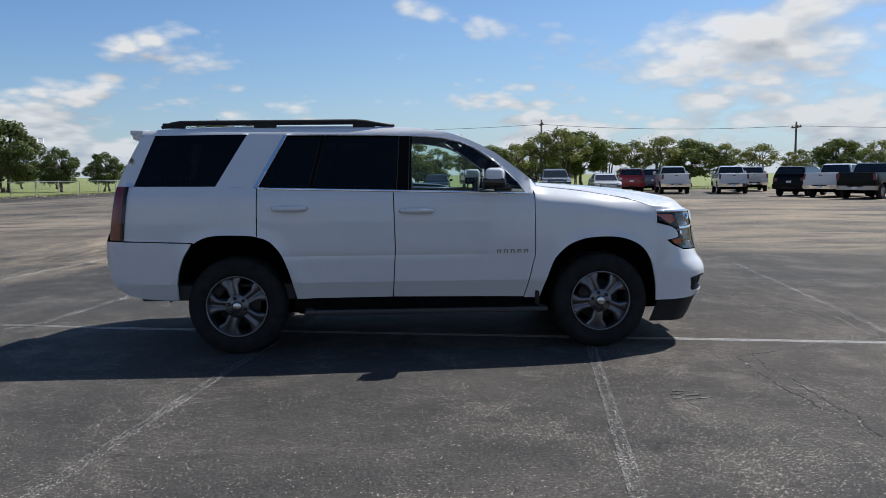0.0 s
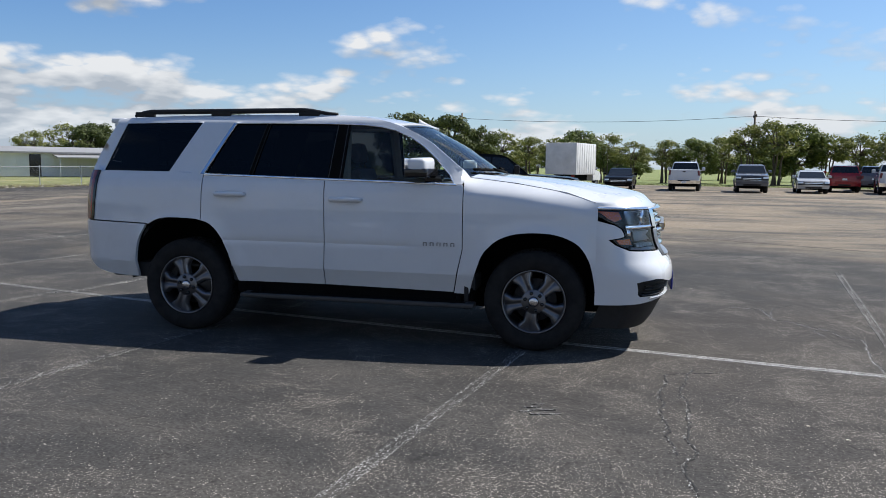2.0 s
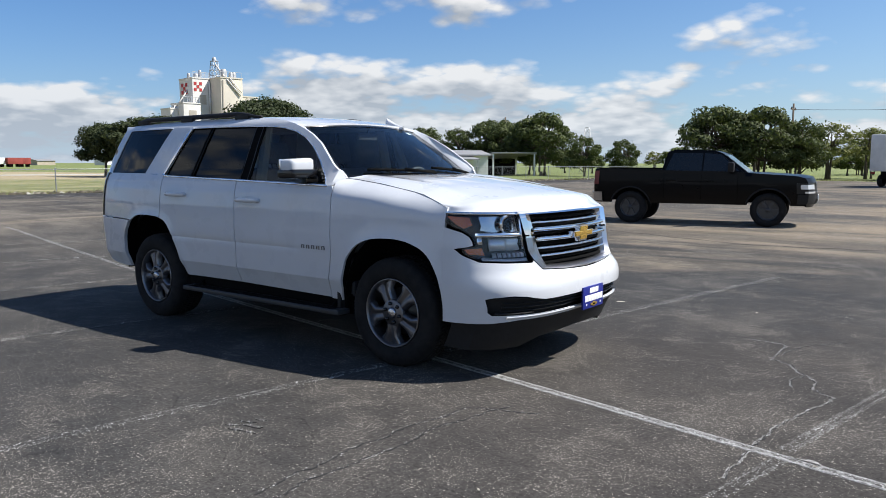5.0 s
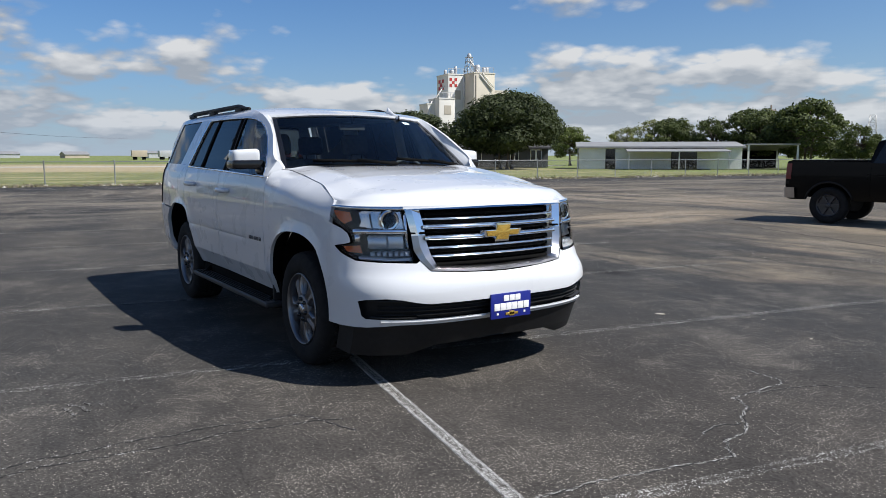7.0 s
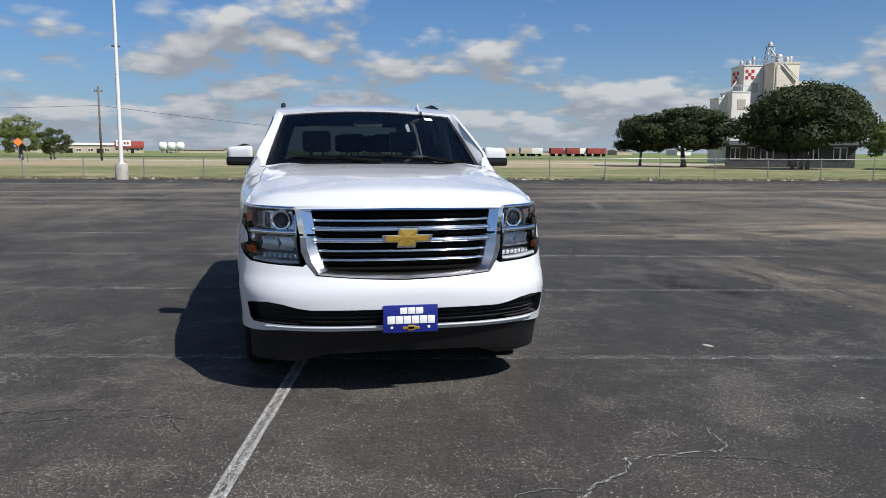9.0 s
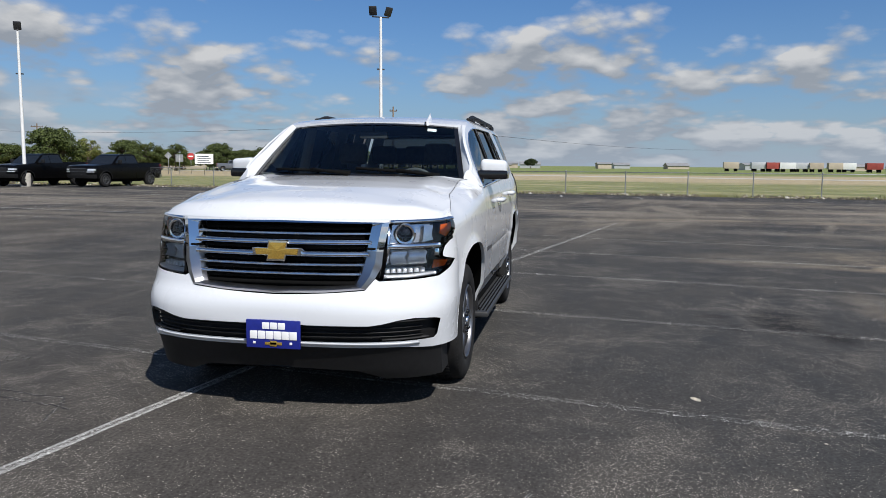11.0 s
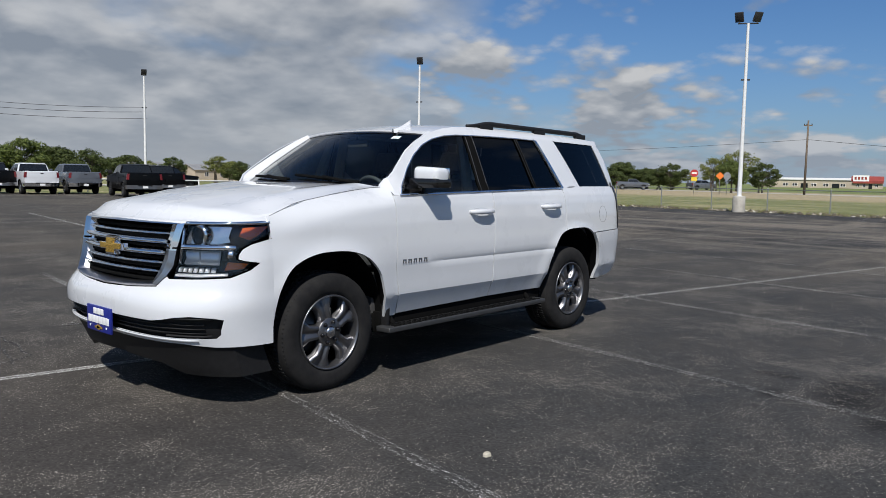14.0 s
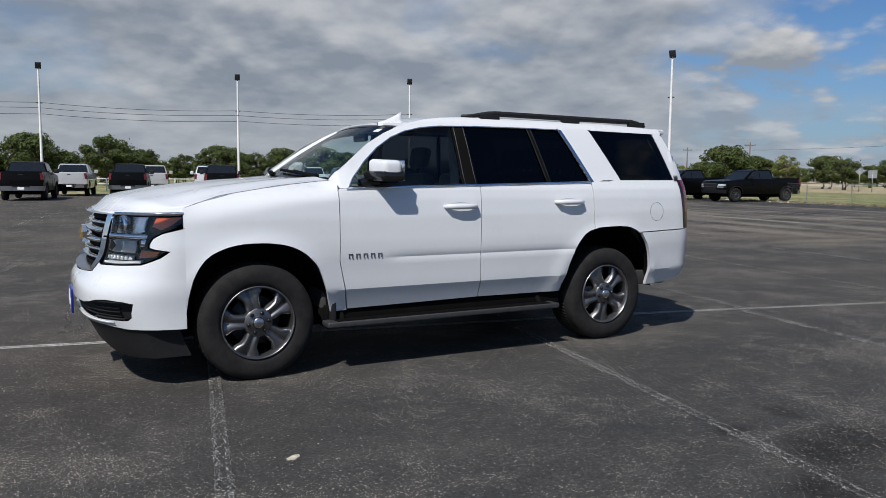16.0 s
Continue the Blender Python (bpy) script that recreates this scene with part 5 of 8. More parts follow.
    large = grains(k, 80, k.math("MULTIPLY", share, 0.60), 0.38)
    brown = k.mix(k.math("MULTIPLY", worn, 0.6), c, (0.098, 0.088, 0.076))
    if paint:
        brown = k.mix(k.ramp(k.noise(30, 5, 0.75), [(0.62 - 0.35 * paint, (0, 0, 0)), (0.85 - 0.25 * paint, (0.7, 0.7, 0.7))]), brown, (0.42, 0.42, 0.41))
    c = k.mix(k.math("MAXIMUM", small, large), brown, (0.32, 0.298, 0.262) if not paint else (0.50, 0.50, 0.485))
    lines = hairlines(k, k.pos())
    southern = k.ramp(k.math("DIVIDE", k.math("SUBTRACT", 0.0, py), 6.0, True), [(0.1, (0.15, 0.15, 0.15)), (0.35, (1, 1, 1))])
    c = k.mix(k.math("MULTIPLY", k.math("MULTIPLY", lines, southern), 0.4), c, (0.010, 0.010, 0.010))
    k.colour(c)
    k.rough(k.ramp(g2, [(0.3, (0.66, 0.66, 0.66)), (0.7, (0.82, 0.82, 0.82))]))
    k.bump(k.math("ADD", k.noise(170, 3, 0.7), k.math("MULTIPLY", g3, 0.7)), 0.30, 0.005)
    return k.m


M_ASPHALT = asphalt("asphalt")
k = Mat("field_grass", (0.1, 0.1, 0.04), 0.95)
grid = lot_dir(k)
gsep = k.n.new("ShaderNodeSeparateXYZ")
k.l.new(grid, gsep.inputs[0])
psep = k.n.new("ShaderNodeSeparateXYZ")
k.l.new(k.pos(), psep.inputs[0])
warp = k.math("MULTIPLY", k.math("SUBTRACT", k.noise(0.03, 5, 0.6, grid, stretch=(1.0, 0.35, 1)), 0.5), 60.0)
away = k.math("ADD", k.math("MULTIPLY", gsep.outputs[0], -1.0), warp)
tuft = k.noise(1.8, 6, 0.75)
mown = k.noise(0.34, 7, 0.74, grid, stretch=(0.9, 0.26, 1))
# mown grass by the lot, a bare tan stretch, greener land beyond
mottled = k.ramp(mown, [(0.36, (0.36, 0.315, 0.185)), (0.47, (0.235, 0.230, 0.098)), (0.54, (0.120, 0.150, 0.046)), (0.66, (0.33, 0.29, 0.155))])
bare = k.ramp(mown, [(0.35, (0.40, 0.325, 0.215)), (0.60, (0.345, 0.285, 0.175)), (0.70, (0.22, 0.22, 0.10))])
green = k.ramp(mown, [(0.35, (0.120, 0.165, 0.042)), (0.55, (0.165, 0.195, 0.062)), (0.70, (0.25, 0.235, 0.110))])
c = k.mix(k.math("DIVIDE", k.math("SUBTRACT", away, 64.0), 8.0, True), mottled, bare)
c = k.mix(k.math("DIVIDE", k.math("SUBTRACT", away, 122.0), 14.0, True), c, green)
c = k.mix(k.math("DIVIDE", k.math("SUBTRACT", psep.outputs[1], 50.0), 6.0, True), c, green)
c = k.mix(0.8, c, k.ramp(tuft, [(0.3, (0.30, 0.31, 0.26)), (0.7, (1.65, 1.62, 1.52))]), "MULTIPLY")
k.colour(c).bump(k.noise(6, 5, 0.8), 0.8, 0.12)
M_GRASS = k.m
bm = bmesh.new()
bmesh.ops.create_grid(bm, x_segments=40, y_segments=40, size=2500)
bmesh.ops.translate(bm, verts=bm.verts, vec=(0, 0, -0.04))
tagged(part("ground", bm, M_GRASS), "dry mown grassland reaching the horizon", "ground", kind="structure")
LOT = pose(0, 0, 0, 0, 0, -7.2)
STALL = pose(0, 0, 0, 0, 0, -10.4)


def lot(u, v, z=0.0):
    return LOT @ Vector((u, v, z))


# the lot: one slab with an uneven rim towards the fence
bm = bmesh.new()
rim = [(-32.2 + 0.35 * noise.noise(Vector((v * 0.5, 0, 0))), v) for v in steps(-48, 62, 110)]
rim += [(u, 62 + 0.5 * noise.noise(Vector((u * 0.4, 3, 0)))) for u in steps(-30, 80, 55)]
rim += [(80, -48)]
top = [bm.verts.new(lot(u, v)) for u, v in rim]
low = [bm.verts.new(lot(u, v, -0.12)) for u, v in rim]
bm.faces.new(top[::-1])
for i in range(len(rim)):
    j = (i + 1) % len(rim)
    bm.faces.new((top[i], top[j], low[j], low[i]))
bmesh.ops.recalc_face_normals(bm, faces=bm.faces)
lot_ob = tagged(part("parking_lot", bm, M_ASPHALT, smooth=None), "worn dark asphalt parking lot with faded lines", "asphalt", kind="structure")

# worn stall lines
M_LINE = asphalt("line_paint", 0.5)
M_EDGE = asphalt("line_paint_edge", 0.9)
M_FAINT = asphalt("line_paint_faint", 0.17)
M_STALL = asphalt("line_paint_worn", 0.26)
M_TRACE = asphalt("line_paint_trace", 0.06)


def ribbon(name, pts, width, material, z=0.004, ragged=0.25):
    """A flat strip along points with ragged edges."""
    bm = bmesh.new()
    rows = []
    pts = [Vector((p[0], p[1], 0)) for p in pts]
    for i, p in enumerate(pts):
        t = (pts[min(i + 1, len(pts) - 1)] - pts[max(i - 1, 0)]).normalized()
        n = Vector((-t.y, t.x, 0))
        a = width / 2 * (1 + ragged * (random.random() - 0.5) * 2)
        b = width / 2 * (1 + ragged * (random.random() - 0.5) * 2)
        rows.append([bm.verts.new((p.x + n.x * w, p.y + n.y * w, h)) for w, h in ((a + z * 1.5, -0.001), (a, z), (-b, z), (-b - z * 1.5, -0.001))])
    for p, q in zip(rows, rows[1:]):
        for j in range(3):
            bm.faces.new((p[j], p[j + 1], q[j + 1], q[j]))
    return part(name, bm, material, lot_ob, smooth=None)


def lot_line(u0, v0, u1, v1, width, material, z=0.002):
    n = max(4, int(math.hypot(u1 - u0, v1 - v0) / 0.12))
    n = min(n, 160)
    ribbon("stall_line", [STALL @ Vector((u0 + (u1 - u0) * i / n, v0 + (v1 - v0) * i / n, 0)) for i in range(n + 1)], width, material, z, 0.22)


# the spine is one broad stripe with brighter edges, the stall lines two thin rows
lot_line(-3.0, -0.30, 7.5, -0.30, 0.066, M_LINE)
lot_line(-13.5, 0.22, -3.0, -0.30, 0.075, M_FAINT)
for q in (-0.026, 0.026):
    lot_line(-3.0, -0.30 + q, 7.5, -0.30 + q, 0.014, M_EDGE, 0.004)
    lot_line(-13.5, 0.22 + q * 0.8, -3.0, -0.30 + q * 0.8, 0.018, M_LINE, 0.004)
for i in range(-4, 3):
    for u, v0, v1 in ((1.56 + 2.65 * i, -0.20, 5.6), (1.545 + 2.70 * i, -0.36, -6.2)):
        lot_line(u, v0, u, v1, 0.075, M_TRACE)
        for q in (-0.027, 0.027):
            lot_line(u + q, v0, u + q, v1, 0.020, M_FAINT if v1 < 0 and i < 0 else M_STALL, 0.004)
for v0 in (-18.0,):
    lot_line(-26, v0, 30, v0, 0.10, M_FAINT)
    for i in range(-9, 11):
        u = 1.15 + 2.5 * i
        lot_line(u, v0 + 5.2, u, v0 - 5.2, 0.10, M_LINE if i % 2 else M_FAINT)

# stubs of old stall lines along the fence
for i in range(22):
    v = -30 + 3.6 * i
    lot_line(-30.6, v, -28.4, v + 0.5, 0.11, M_LINE if i % 3 else M_FAINT)

# cracks of pale grit; sunlit and shaded edges painted as pale and dark ribbons
k = Mat("crack_grit", (0.25, 0.24, 0.22), 0.9)
k.colour(k.ramp(k.noise(30, 4, 0.7), [(0.36, (0.10, 0.095, 0.085)), (0.55, (0.42, 0.39, 0.34))]))
M_CRACK = k.m
M_GRIT = asphalt("crack_edge", 0.62)
k = Mat("crack_dark", (0.012, 0.012, 0.012), 0.95)
k.colour(k.ramp(k.noise(20, 3), [(0.3, (0.008, 0.008, 0.008)), (0.7, (0.022, 0.022, 0.022))]))
M_CRACKD = k.m


def crack(pts, width, material, jitter=0.06, step=0.03, z=0.003):
    out = []
    random.seed(int(abs(pts[0][0] * 100 + pts[0][1] * 1000)))
    for a, b in zip(pts, pts[1:]):
        a, b = Vector(a), Vector(b)
        n = max(2, int((b - a).length / step))
        for i in range(n):
            p = a.lerp(b, i / n)
            out.append((p.x + jitter * noise.noise(Vector((p.x * 3.1, p.y * 3.1, 1.7))) * 1.6 + random.uniform(-1, 1) * jitter * 0.22, p.y + jitter * noise.noise(Vector((p.x * 3.1, p.y * 3.1, 8.3))) * 1.6 + random.uniform(-1, 1) * jitter * 0.22))
    ribbon("crack", out + [pts[-1]], width, material, z, 0.9)


CRACKS = [
    [(2.66, -1.20), (2.56, -1.40), (2.52, -1.75), (2.50, -2.10), (2.46, -2.45), (2.47, -2.75), (2.44, -3.10), (2.46, -3.6), (2.38, -4.4)],
    [(3.97, -1.5), (3.94, -1.10), (3.96, -0.90), (3.99, -0.60), (4.01, -0.45), (4.06, -0.20), (4.12, 0.12), (3.95, 0.28), (3.93, 0.40), (3.80, 0.62), (3.72, 0.82), (3.58, 0.90), (3.55, 1.38), (3.48, 1.46), (3.26, 1.50)],
    [(3.87, 0.24), (3.80, 0.38), (3.84, 0.55)],
    [(3.60, 1.10), (3.74, 1.55), (3.92, 1.80)],
    [(2.37, -2.9), (2.37, -2.2), (2.42, -1.42), (2.66, -1.30), (2.84, -1.22)],
]
for i, line in enumerate(CRACKS):
    if i in (0, 4):
        crack(line, 0.011, M_STALL, 0.05, 0.025, 0.002)
        crack([(x + 0.003, y) for x, y in line], 0.006, M_CRACKD, 0.05, 0.025, 0.003)
        continue
    crack(line, 0.011 if i == 1 else 0.007, M_GRIT, 0.045, 0.025, 0.002)
    crack([(x + 0.004, y) for x, y in line], 0.003, M_CRACKD, 0.045, 0.025, 0.003)
crack([(6.5, 8.0), (4.0, 9.5), (1.0, 9.0), (-4, 11)], 0.02, M_CRACKD)

def scuff(x, y, w, h, turn=0.0, material=None, n=14, name="scuff"):
    bm = bmesh.new()
    ring = []
    for j in range(n):
        a = 2 * math.pi * j / n
        r = random.uniform(0.55, 1.1)
        u, v = w / 2 * r * math.cos(a), h / 2 * r * math.sin(a)
        ring.append(bm.verts.new((x + u * math.cos(turn) - v * math.sin(turn), y + u * math.sin(turn) + v * math.cos(turn), 0.004)))
    bm.faces.new(ring)
    skirt = [bm.verts.new((x + (v.co.x - x) * 1.03, y + (v.co.y - y) * 1.03, -0.001)) for v in ring]
    for j in range(n):
        bm.faces.new((ring[j], skirt[j], skirt[(j + 1) % n], ring[(j + 1) % n]))
    part(name, bm, material or M_LINE, lot_ob, smooth=None)


k = Mat("pale_chip", (0.5, 0.47, 0.38), 0.8)
k.colour(k.ramp(k.noise(40, 4, 0.7), [(0.35, (0.22, 0.20, 0.16)), (0.6, (0.60, 0.56, 0.44))]))
M_CHIP = k.m
for x, y, w, h in ((1.58, -2.42, 0.10, 0.04), (1.66, -2.45, 0.13, 0.035), (1.61, -2.33, 0.12, 0.03), (1.70, -2.36, 0.15, 0.04), (1.64, -2.27, 0.10, 0.03), (1.76, -2.43, 0.08, 0.03)):
    scuff(x, y, w, h, 0.3, M_STALL)
scuff(1.70, 2.42, 0.09, 0.05, 0.6, M_CHIP), scuff(4.24, -1.05, 0.14, 0.08, -0.1, M_EDGE), scuff(-6.45, 0.80, 0.16, 0.07), scuff(-3.83, 0.33, 0.13, 0.06)
for i in range(40):
    a, r = random.uniform(0, 2 * math.pi), random.uniform(3, 9)
    scuff(r * math.cos(a), r * math.sin(a), random.uniform(0.012, 0.03), random.uniform(0.01, 0.02), a, M_CHIP, 7)
# ragged grass rim and tufts along the fence
k = Mat("grass_blades", (0.16, 0.16, 0.06), 0.9)
isl = k.n.new("ShaderNodeNewGeometry").outputs["Random Per Island"]
k.colour(k.ramp(isl, [(0.0, (0.23, 0.19, 0.095)), (0.5, (0.14, 0.14, 0.05)), (1.0, (0.075, 0.105, 0.028))]))
M_BLADE = k.m


def blades(name, spots, label):
    verts, faces = [], []
    for x, y, h in spots:
        a = random.uniform(0, math.pi)
        w = h * 0.16
        lean = (random.uniform(-0.4, 0.4) * h, random.uniform(-0.4, 0.4) * h)
        i = len(verts)
        verts += [(x - w * math.cos(a), y - w * math.sin(a), -0.05), (x + w * math.cos(a), y + w * math.sin(a), -0.05), (x + lean[0], y + lean[1], h)]
        faces.append((i, i + 1, i + 2))
    me = bpy.data.meshes.new(name)
    me.from_pydata(verts, [], faces)
    me.materials.append(M_BLADE)
    tagged(new(name, me), label, "grass", kind="stuff")


spots = []
for i in range(26000):
    v = random.uniform(-47, 62)
    u = -32.3 - abs(random.gauss(0, 1.0)) * 2.2 if i % 3 else -33.9 + random.gauss(0, 0.18)
    clump = noise.noise(Vector((u * 0.6, v * 0.6, 0)))
    if clump < -0.15:
        continue
    p = lot(u, v)
    spots.append((p.x, p.y, random.uniform(0.03, 0.10) * (1 + clump)))
for i in range(14000):
    u = random.uniform(-28, 78)
    v = 62.2 + abs(random.gauss(0, 1)) * 4
    p = lot(u, v)
    spots.append((p.x, p.y, random.uniform(0.04, 0.12)))
blades("grass", spots, "dry grass tufts along the fence and the lot's rim")

# clods of soil and rubble pushed up along the rim
k = Mat("soil_clods", (0.1, 0.08, 0.06), 0.95)
isl = k.n.new("ShaderNodeNewGeometry").outputs["Random Per Island"]
k.colour(k.ramp(isl, [(0.0, (0.050, 0.042, 0.030)), (0.60, (0.115, 0.098, 0.068)), (0.80, (0.16, 0.14, 0.10)), (0.92, (0.34, 0.31, 0.26)), (1.0, (0.48, 0.46, 0.42))]))
verts, faces = [], []
for i in range(2600):
    v = random.uniform(-47, 62)
    u = -32.35 - abs(random.gauss(0, 0.55)) if i % 4 else -33.9 + random.gauss(0, 0.25)
    if noise.noise(Vector((v * 0.35, 4.0, 0))) < -0.22:
        continue
    p, r = lot(u, v), random.uniform(0.03, 0.13)
    j = len(verts)
    for d in ((1, 0, 0), (0, 1, 0), (-1, 0, 0), (0, -1, 0), (0, 0, 0.75), (0, 0, -0.6)):
        q = r * random.uniform(0.7, 1.4)
        verts.append((p.x + d[0] * q, p.y + d[1] * q, 0.0 + d[2] * q))
    for a in range(4):
        faces += [(j + a, j + (a + 1) % 4, j + 4), (j + (a + 1) % 4, j + a, j + 5)]
me = bpy.data.meshes.new("soil_clods")
me.from_pydata(verts, [], faces)
me.materials.append(k.m)
tagged(new("soil_clods", me), "dark soil clods and pale rubble along the lot's rim", "soil", kind="stuff")

# ---- chain-link fence ----
M_GALV = simple("galvanised_steel", (0.34, 0.35, 0.36), 0.45, 0.8, vary=0.2)
fence = empty("fence", "low galvanised chain-link fence beside the grass", "fence")
FENCE_U = -33.9
bm = bmesh.new()
tube(bm, [(0, 0, -0.05), (0, 0, 1.16)], 0.028, 8)
bmesh.ops.create_uvsphere(bm, u_segments=8, v_segments=5, radius=0.036, matrix=pose(0, 0, 1.17))
first = part("post", bm, M_GALV, fence)
first.location = lot(FENCE_U, -46)
for i in range(1, 40):
    o = new("post", first.data)
    o.parent = fence
    o.location = lot(FENCE_U, -46 + 3.05 * i)
bm = bmesh.new()
tube(bm, [lot(FENCE_U, v, 1.12) for v in (-46, 72)], 0.02, 6)
part("top_rail", bm, M_GALV, fence)
verts, faces = [], []
for i in range(1180):
    for sg in (1, -1):
        v = -46 + i * 0.10
        a, b = lot(FENCE_U, v, 0.02), lot(FENCE_U, v + sg * 1.08, 1.12)
        j = len(verts)
        t = Vector((0, 0.0022, 0))
        verts += [a - t, a + t, b + t, b - t]
        faces.append((j, j + 1, j + 2, j + 3))
me = bpy.data.meshes.new("wire_mesh")
me.from_pydata([tuple(v) for v in verts], [], faces)
me.materials.append(M_GALV)
wm = tagged(new("wire_mesh", me), "thin diamond wire mesh", kind="stuff")
wm.parent = fence

# white pipe fence on the south side
M_PIPE = simple("white_pipe", (0.62, 0.62, 0.60), 0.6, vary=0.12)
pipe = empty("pipe_fence", "low white painted pipe fence at the lot's edge", "fence")
PIPE_LINE = [Vector(p) for p in ((-27.0, -42.5, 0), (-21.0, -48.8, 0), (-14.0, -55.8, 0), (-7.0, -59.6, 0), (2.0, -61.4, 0), (26.0, -63.5, 0))]
run = 0.0
for a, b in zip(PIPE_LINE, PIPE_LINE[1:]):
    d = (b - a).length
    while run < d:
        q = a.lerp(b, run / d)
        bm = bmesh.new()
        tube(bm, [(q.x, q.y, -0.05), (q.x, q.y, 0.95)], 0.05, 6)
        part("post", bm, M_PIPE, pipe)
        run += 2.6
    run -= d
for z in (0.5, 0.93):
    bm = bmesh.new()
    tube(bm, [q + Vector((0, 0, z)) for q in PIPE_LINE], 0.045, 6)
    part("rail", bm, M_PIPE, pipe)

# ---- light poles ----
M_POLE = simple("pole_white", (0.72, 0.72, 0.71), 0.5, vary=0.08)
M_CONCRETE = simple("concrete", (0.36, 0.34, 0.30), 0.85, vary=0.2, scale=5, bump=0.2)
M_LAMPHEAD = simple("lamp_head", (0.03, 0.03, 0.032), 0.5, vary=0.15)
M_LAMPGLASS = simple("lamp_pane", (0.35, 0.37, 0.40), 0.15, vary=0.1)


def light_pole(x, y, turn, heads=2, h=8.9):
    p = empty("light_pole", "tall white parking-lot light pole on concrete base", "lamp post", "parking-lot light poles", m=pose(x, y, 0, 0, 0, turn))
    bm = bmesh.new()
    lathe(bm, [(0.30, -0.1), (0.30, 0.74), (0.27, 0.78), (0.0005, 0.78)], "z", 20)
    part("base", bm, M_CONCRETE, p, "round concrete base")
    bm = bmesh.new()
    tube(bm, [(0, 0, 0.76), (0, 0, h * 0.5), (0, 0, h)], [0.105, 0.088, 0.065], 12)
    add_box(bm, -0.16, 0.16, -0.16, 0.16, 0.77, 0.80)
    part("pole", bm, M_POLE, p)
    bm = bmesh.new()
    tube(bm, [(-0.46, 0, h), (0.46, 0, h)] if heads > 1 else [(0, 0, h), (0, -0.05, h + 0.1)], 0.035, 8)
    part("arm", bm, M_LAMPHEAD, p)
    for i in range(heads):
        sx = (-0.42, 0.42)[i] if heads > 1 else 0.0
        hm = pose(sx, 0, h + 0.30, 0, 0, (25, -25)[i] if heads > 1 else 0) @ pose(0, 0, 0, 62, 0, 0)
        bm = bmesh.new()
        add_box(bm, -0.20, 0.20, -0.24, 0.24, -0.06, 0.06, 0.03, m=hm)
        tube(bm, [hm @ Vector((0, -0.2, 0)), (sx, 0, h)], 0.025, 6)
        head = part("lamp_head", bm, M_LAMPHEAD, p)
        bm = bmesh.new()
        add_box(bm, -0.165, 0.165, -0.20, 0.20, 0.06, 0.068, m=hm)
        part("lamp_pane", bm, M_LAMPGLASS, head)
    bm = bmesh.new()
    add_box(bm, -0.20, 0.20, -0.03, 0.03, 6.35, 6.42)
    part("bracket", bm, M_LAMPHEAD, p)


light_pole(-33.0, -8.75, -60, 2, 9.05)
for x, y, t in ((-32.6, -29.8, -60), (-24.8, -51.2, -20), (-11.9, -56.0, -10), (2.1, -57.0, 0)):
    light_pole(x, y, t, 1, 8.75)

M_WIRE = simple("wire_black", (0.02, 0.02, 0.02), 0.7, vary=0.1)


def wire(a, b, sag, r=0.02):
    a, b = Vector(a), Vector(b)
    bm = bmesh.new()
    tube(bm, [a.lerp(b, i / 16) - Vector((0, 0, sag * 4 * (i / 16) * (1 - i / 16))) for i in range(17)], r, 4)
    tagged(part("overhead_wire", bm, M_WIRE), "thin black overhead cable between poles", "cable", "overhead cables")


for z, q in ((6.42, 0.0), (6.05, 0.2), (5.6, -0.2)):
    wire((2.1 + q, -57.0, z), (-11.9 + q, -56.0, z), 0.22)
    wire((-11.9 + q, -56.0, z), (-24.8 + q, -51.2, z), 0.22)
    wire((2.1 + q, -57.0, z), (40, -60, z), 0.3)
M_WOOD = simple("pole_wood", (0.13, 0.10, 0.075), 0.9, vary=0.3, scale=3)


def wood_pole(x, y, h=9.0, turn=0, arm=1.1):
    p = empty("utility_pole", "weathered wooden utility pole with crossarm", "utility pole", "wooden utility poles", m=pose(x, y, 0, 0, 0, turn))
    bm = bmesh.new()
    tube(bm, [(0, 0, -0.1), (0, 0, h)], [0.17, 0.11], 8)
    part("pole", bm, M_WOOD, p)
    bm = bmesh.new()
    add_box(bm, -0.07, 0.07, -arm, arm, h - 0.75, h - 0.60)
    part("crossarm", bm, M_WOOD, p)
    for yy in (-0.86 * arm, -0.32 * arm, 0.86 * arm):
        bm = bmesh.new()
        lathe(bm, [(0.05, h - 0.6), (0.06, h - 0.5), (0.03, h - 0.42), (0.0005, h - 0.42)], "z", 8, (0, yy, 0))
        part("insulator", bm, M_LAMPHEAD, p)


for x, y, h, t in ((-108, -26.6, 10.2, 20), (-141, -133, 9, 40), (-130, -105, 9, 40), (-120, -139, 8.4, 50), (-18, 95, 8.6, 0), (18.6, 92, 8.5, 0), (48.5, 84, 7.6, 0), (-60, 96, 8.5, 0)):
    wood_pole(x, y, h, t, 0.55 if h > 10 else 1.1)
wire((-108, -26.6, 7.6), (-260, 48, 7.0), 1.2, 0.035)
wire((-108, -26.6, 7.6), (-141, -133, 8.4), 1.0, 0.03)
wire((18.6, 92, 7.9), (48.5, 84, 7.1), 0.5, 0.03)
wire((18.6, 92, 7.9), (-18, 95, 7.9), 0.6, 0.03)
wire((48.5, 84, 7.1), (110, 70, 7.5), 0.8, 0.03)

# ---- parked vehicles ----
M_WINDOW = glass("dark_window", (0.02, 0.022, 0.025), 1.5)
M_WINDARK = simple("window_dark", (0.012, 0.014, 0.016), 0.06, vary=0.1)


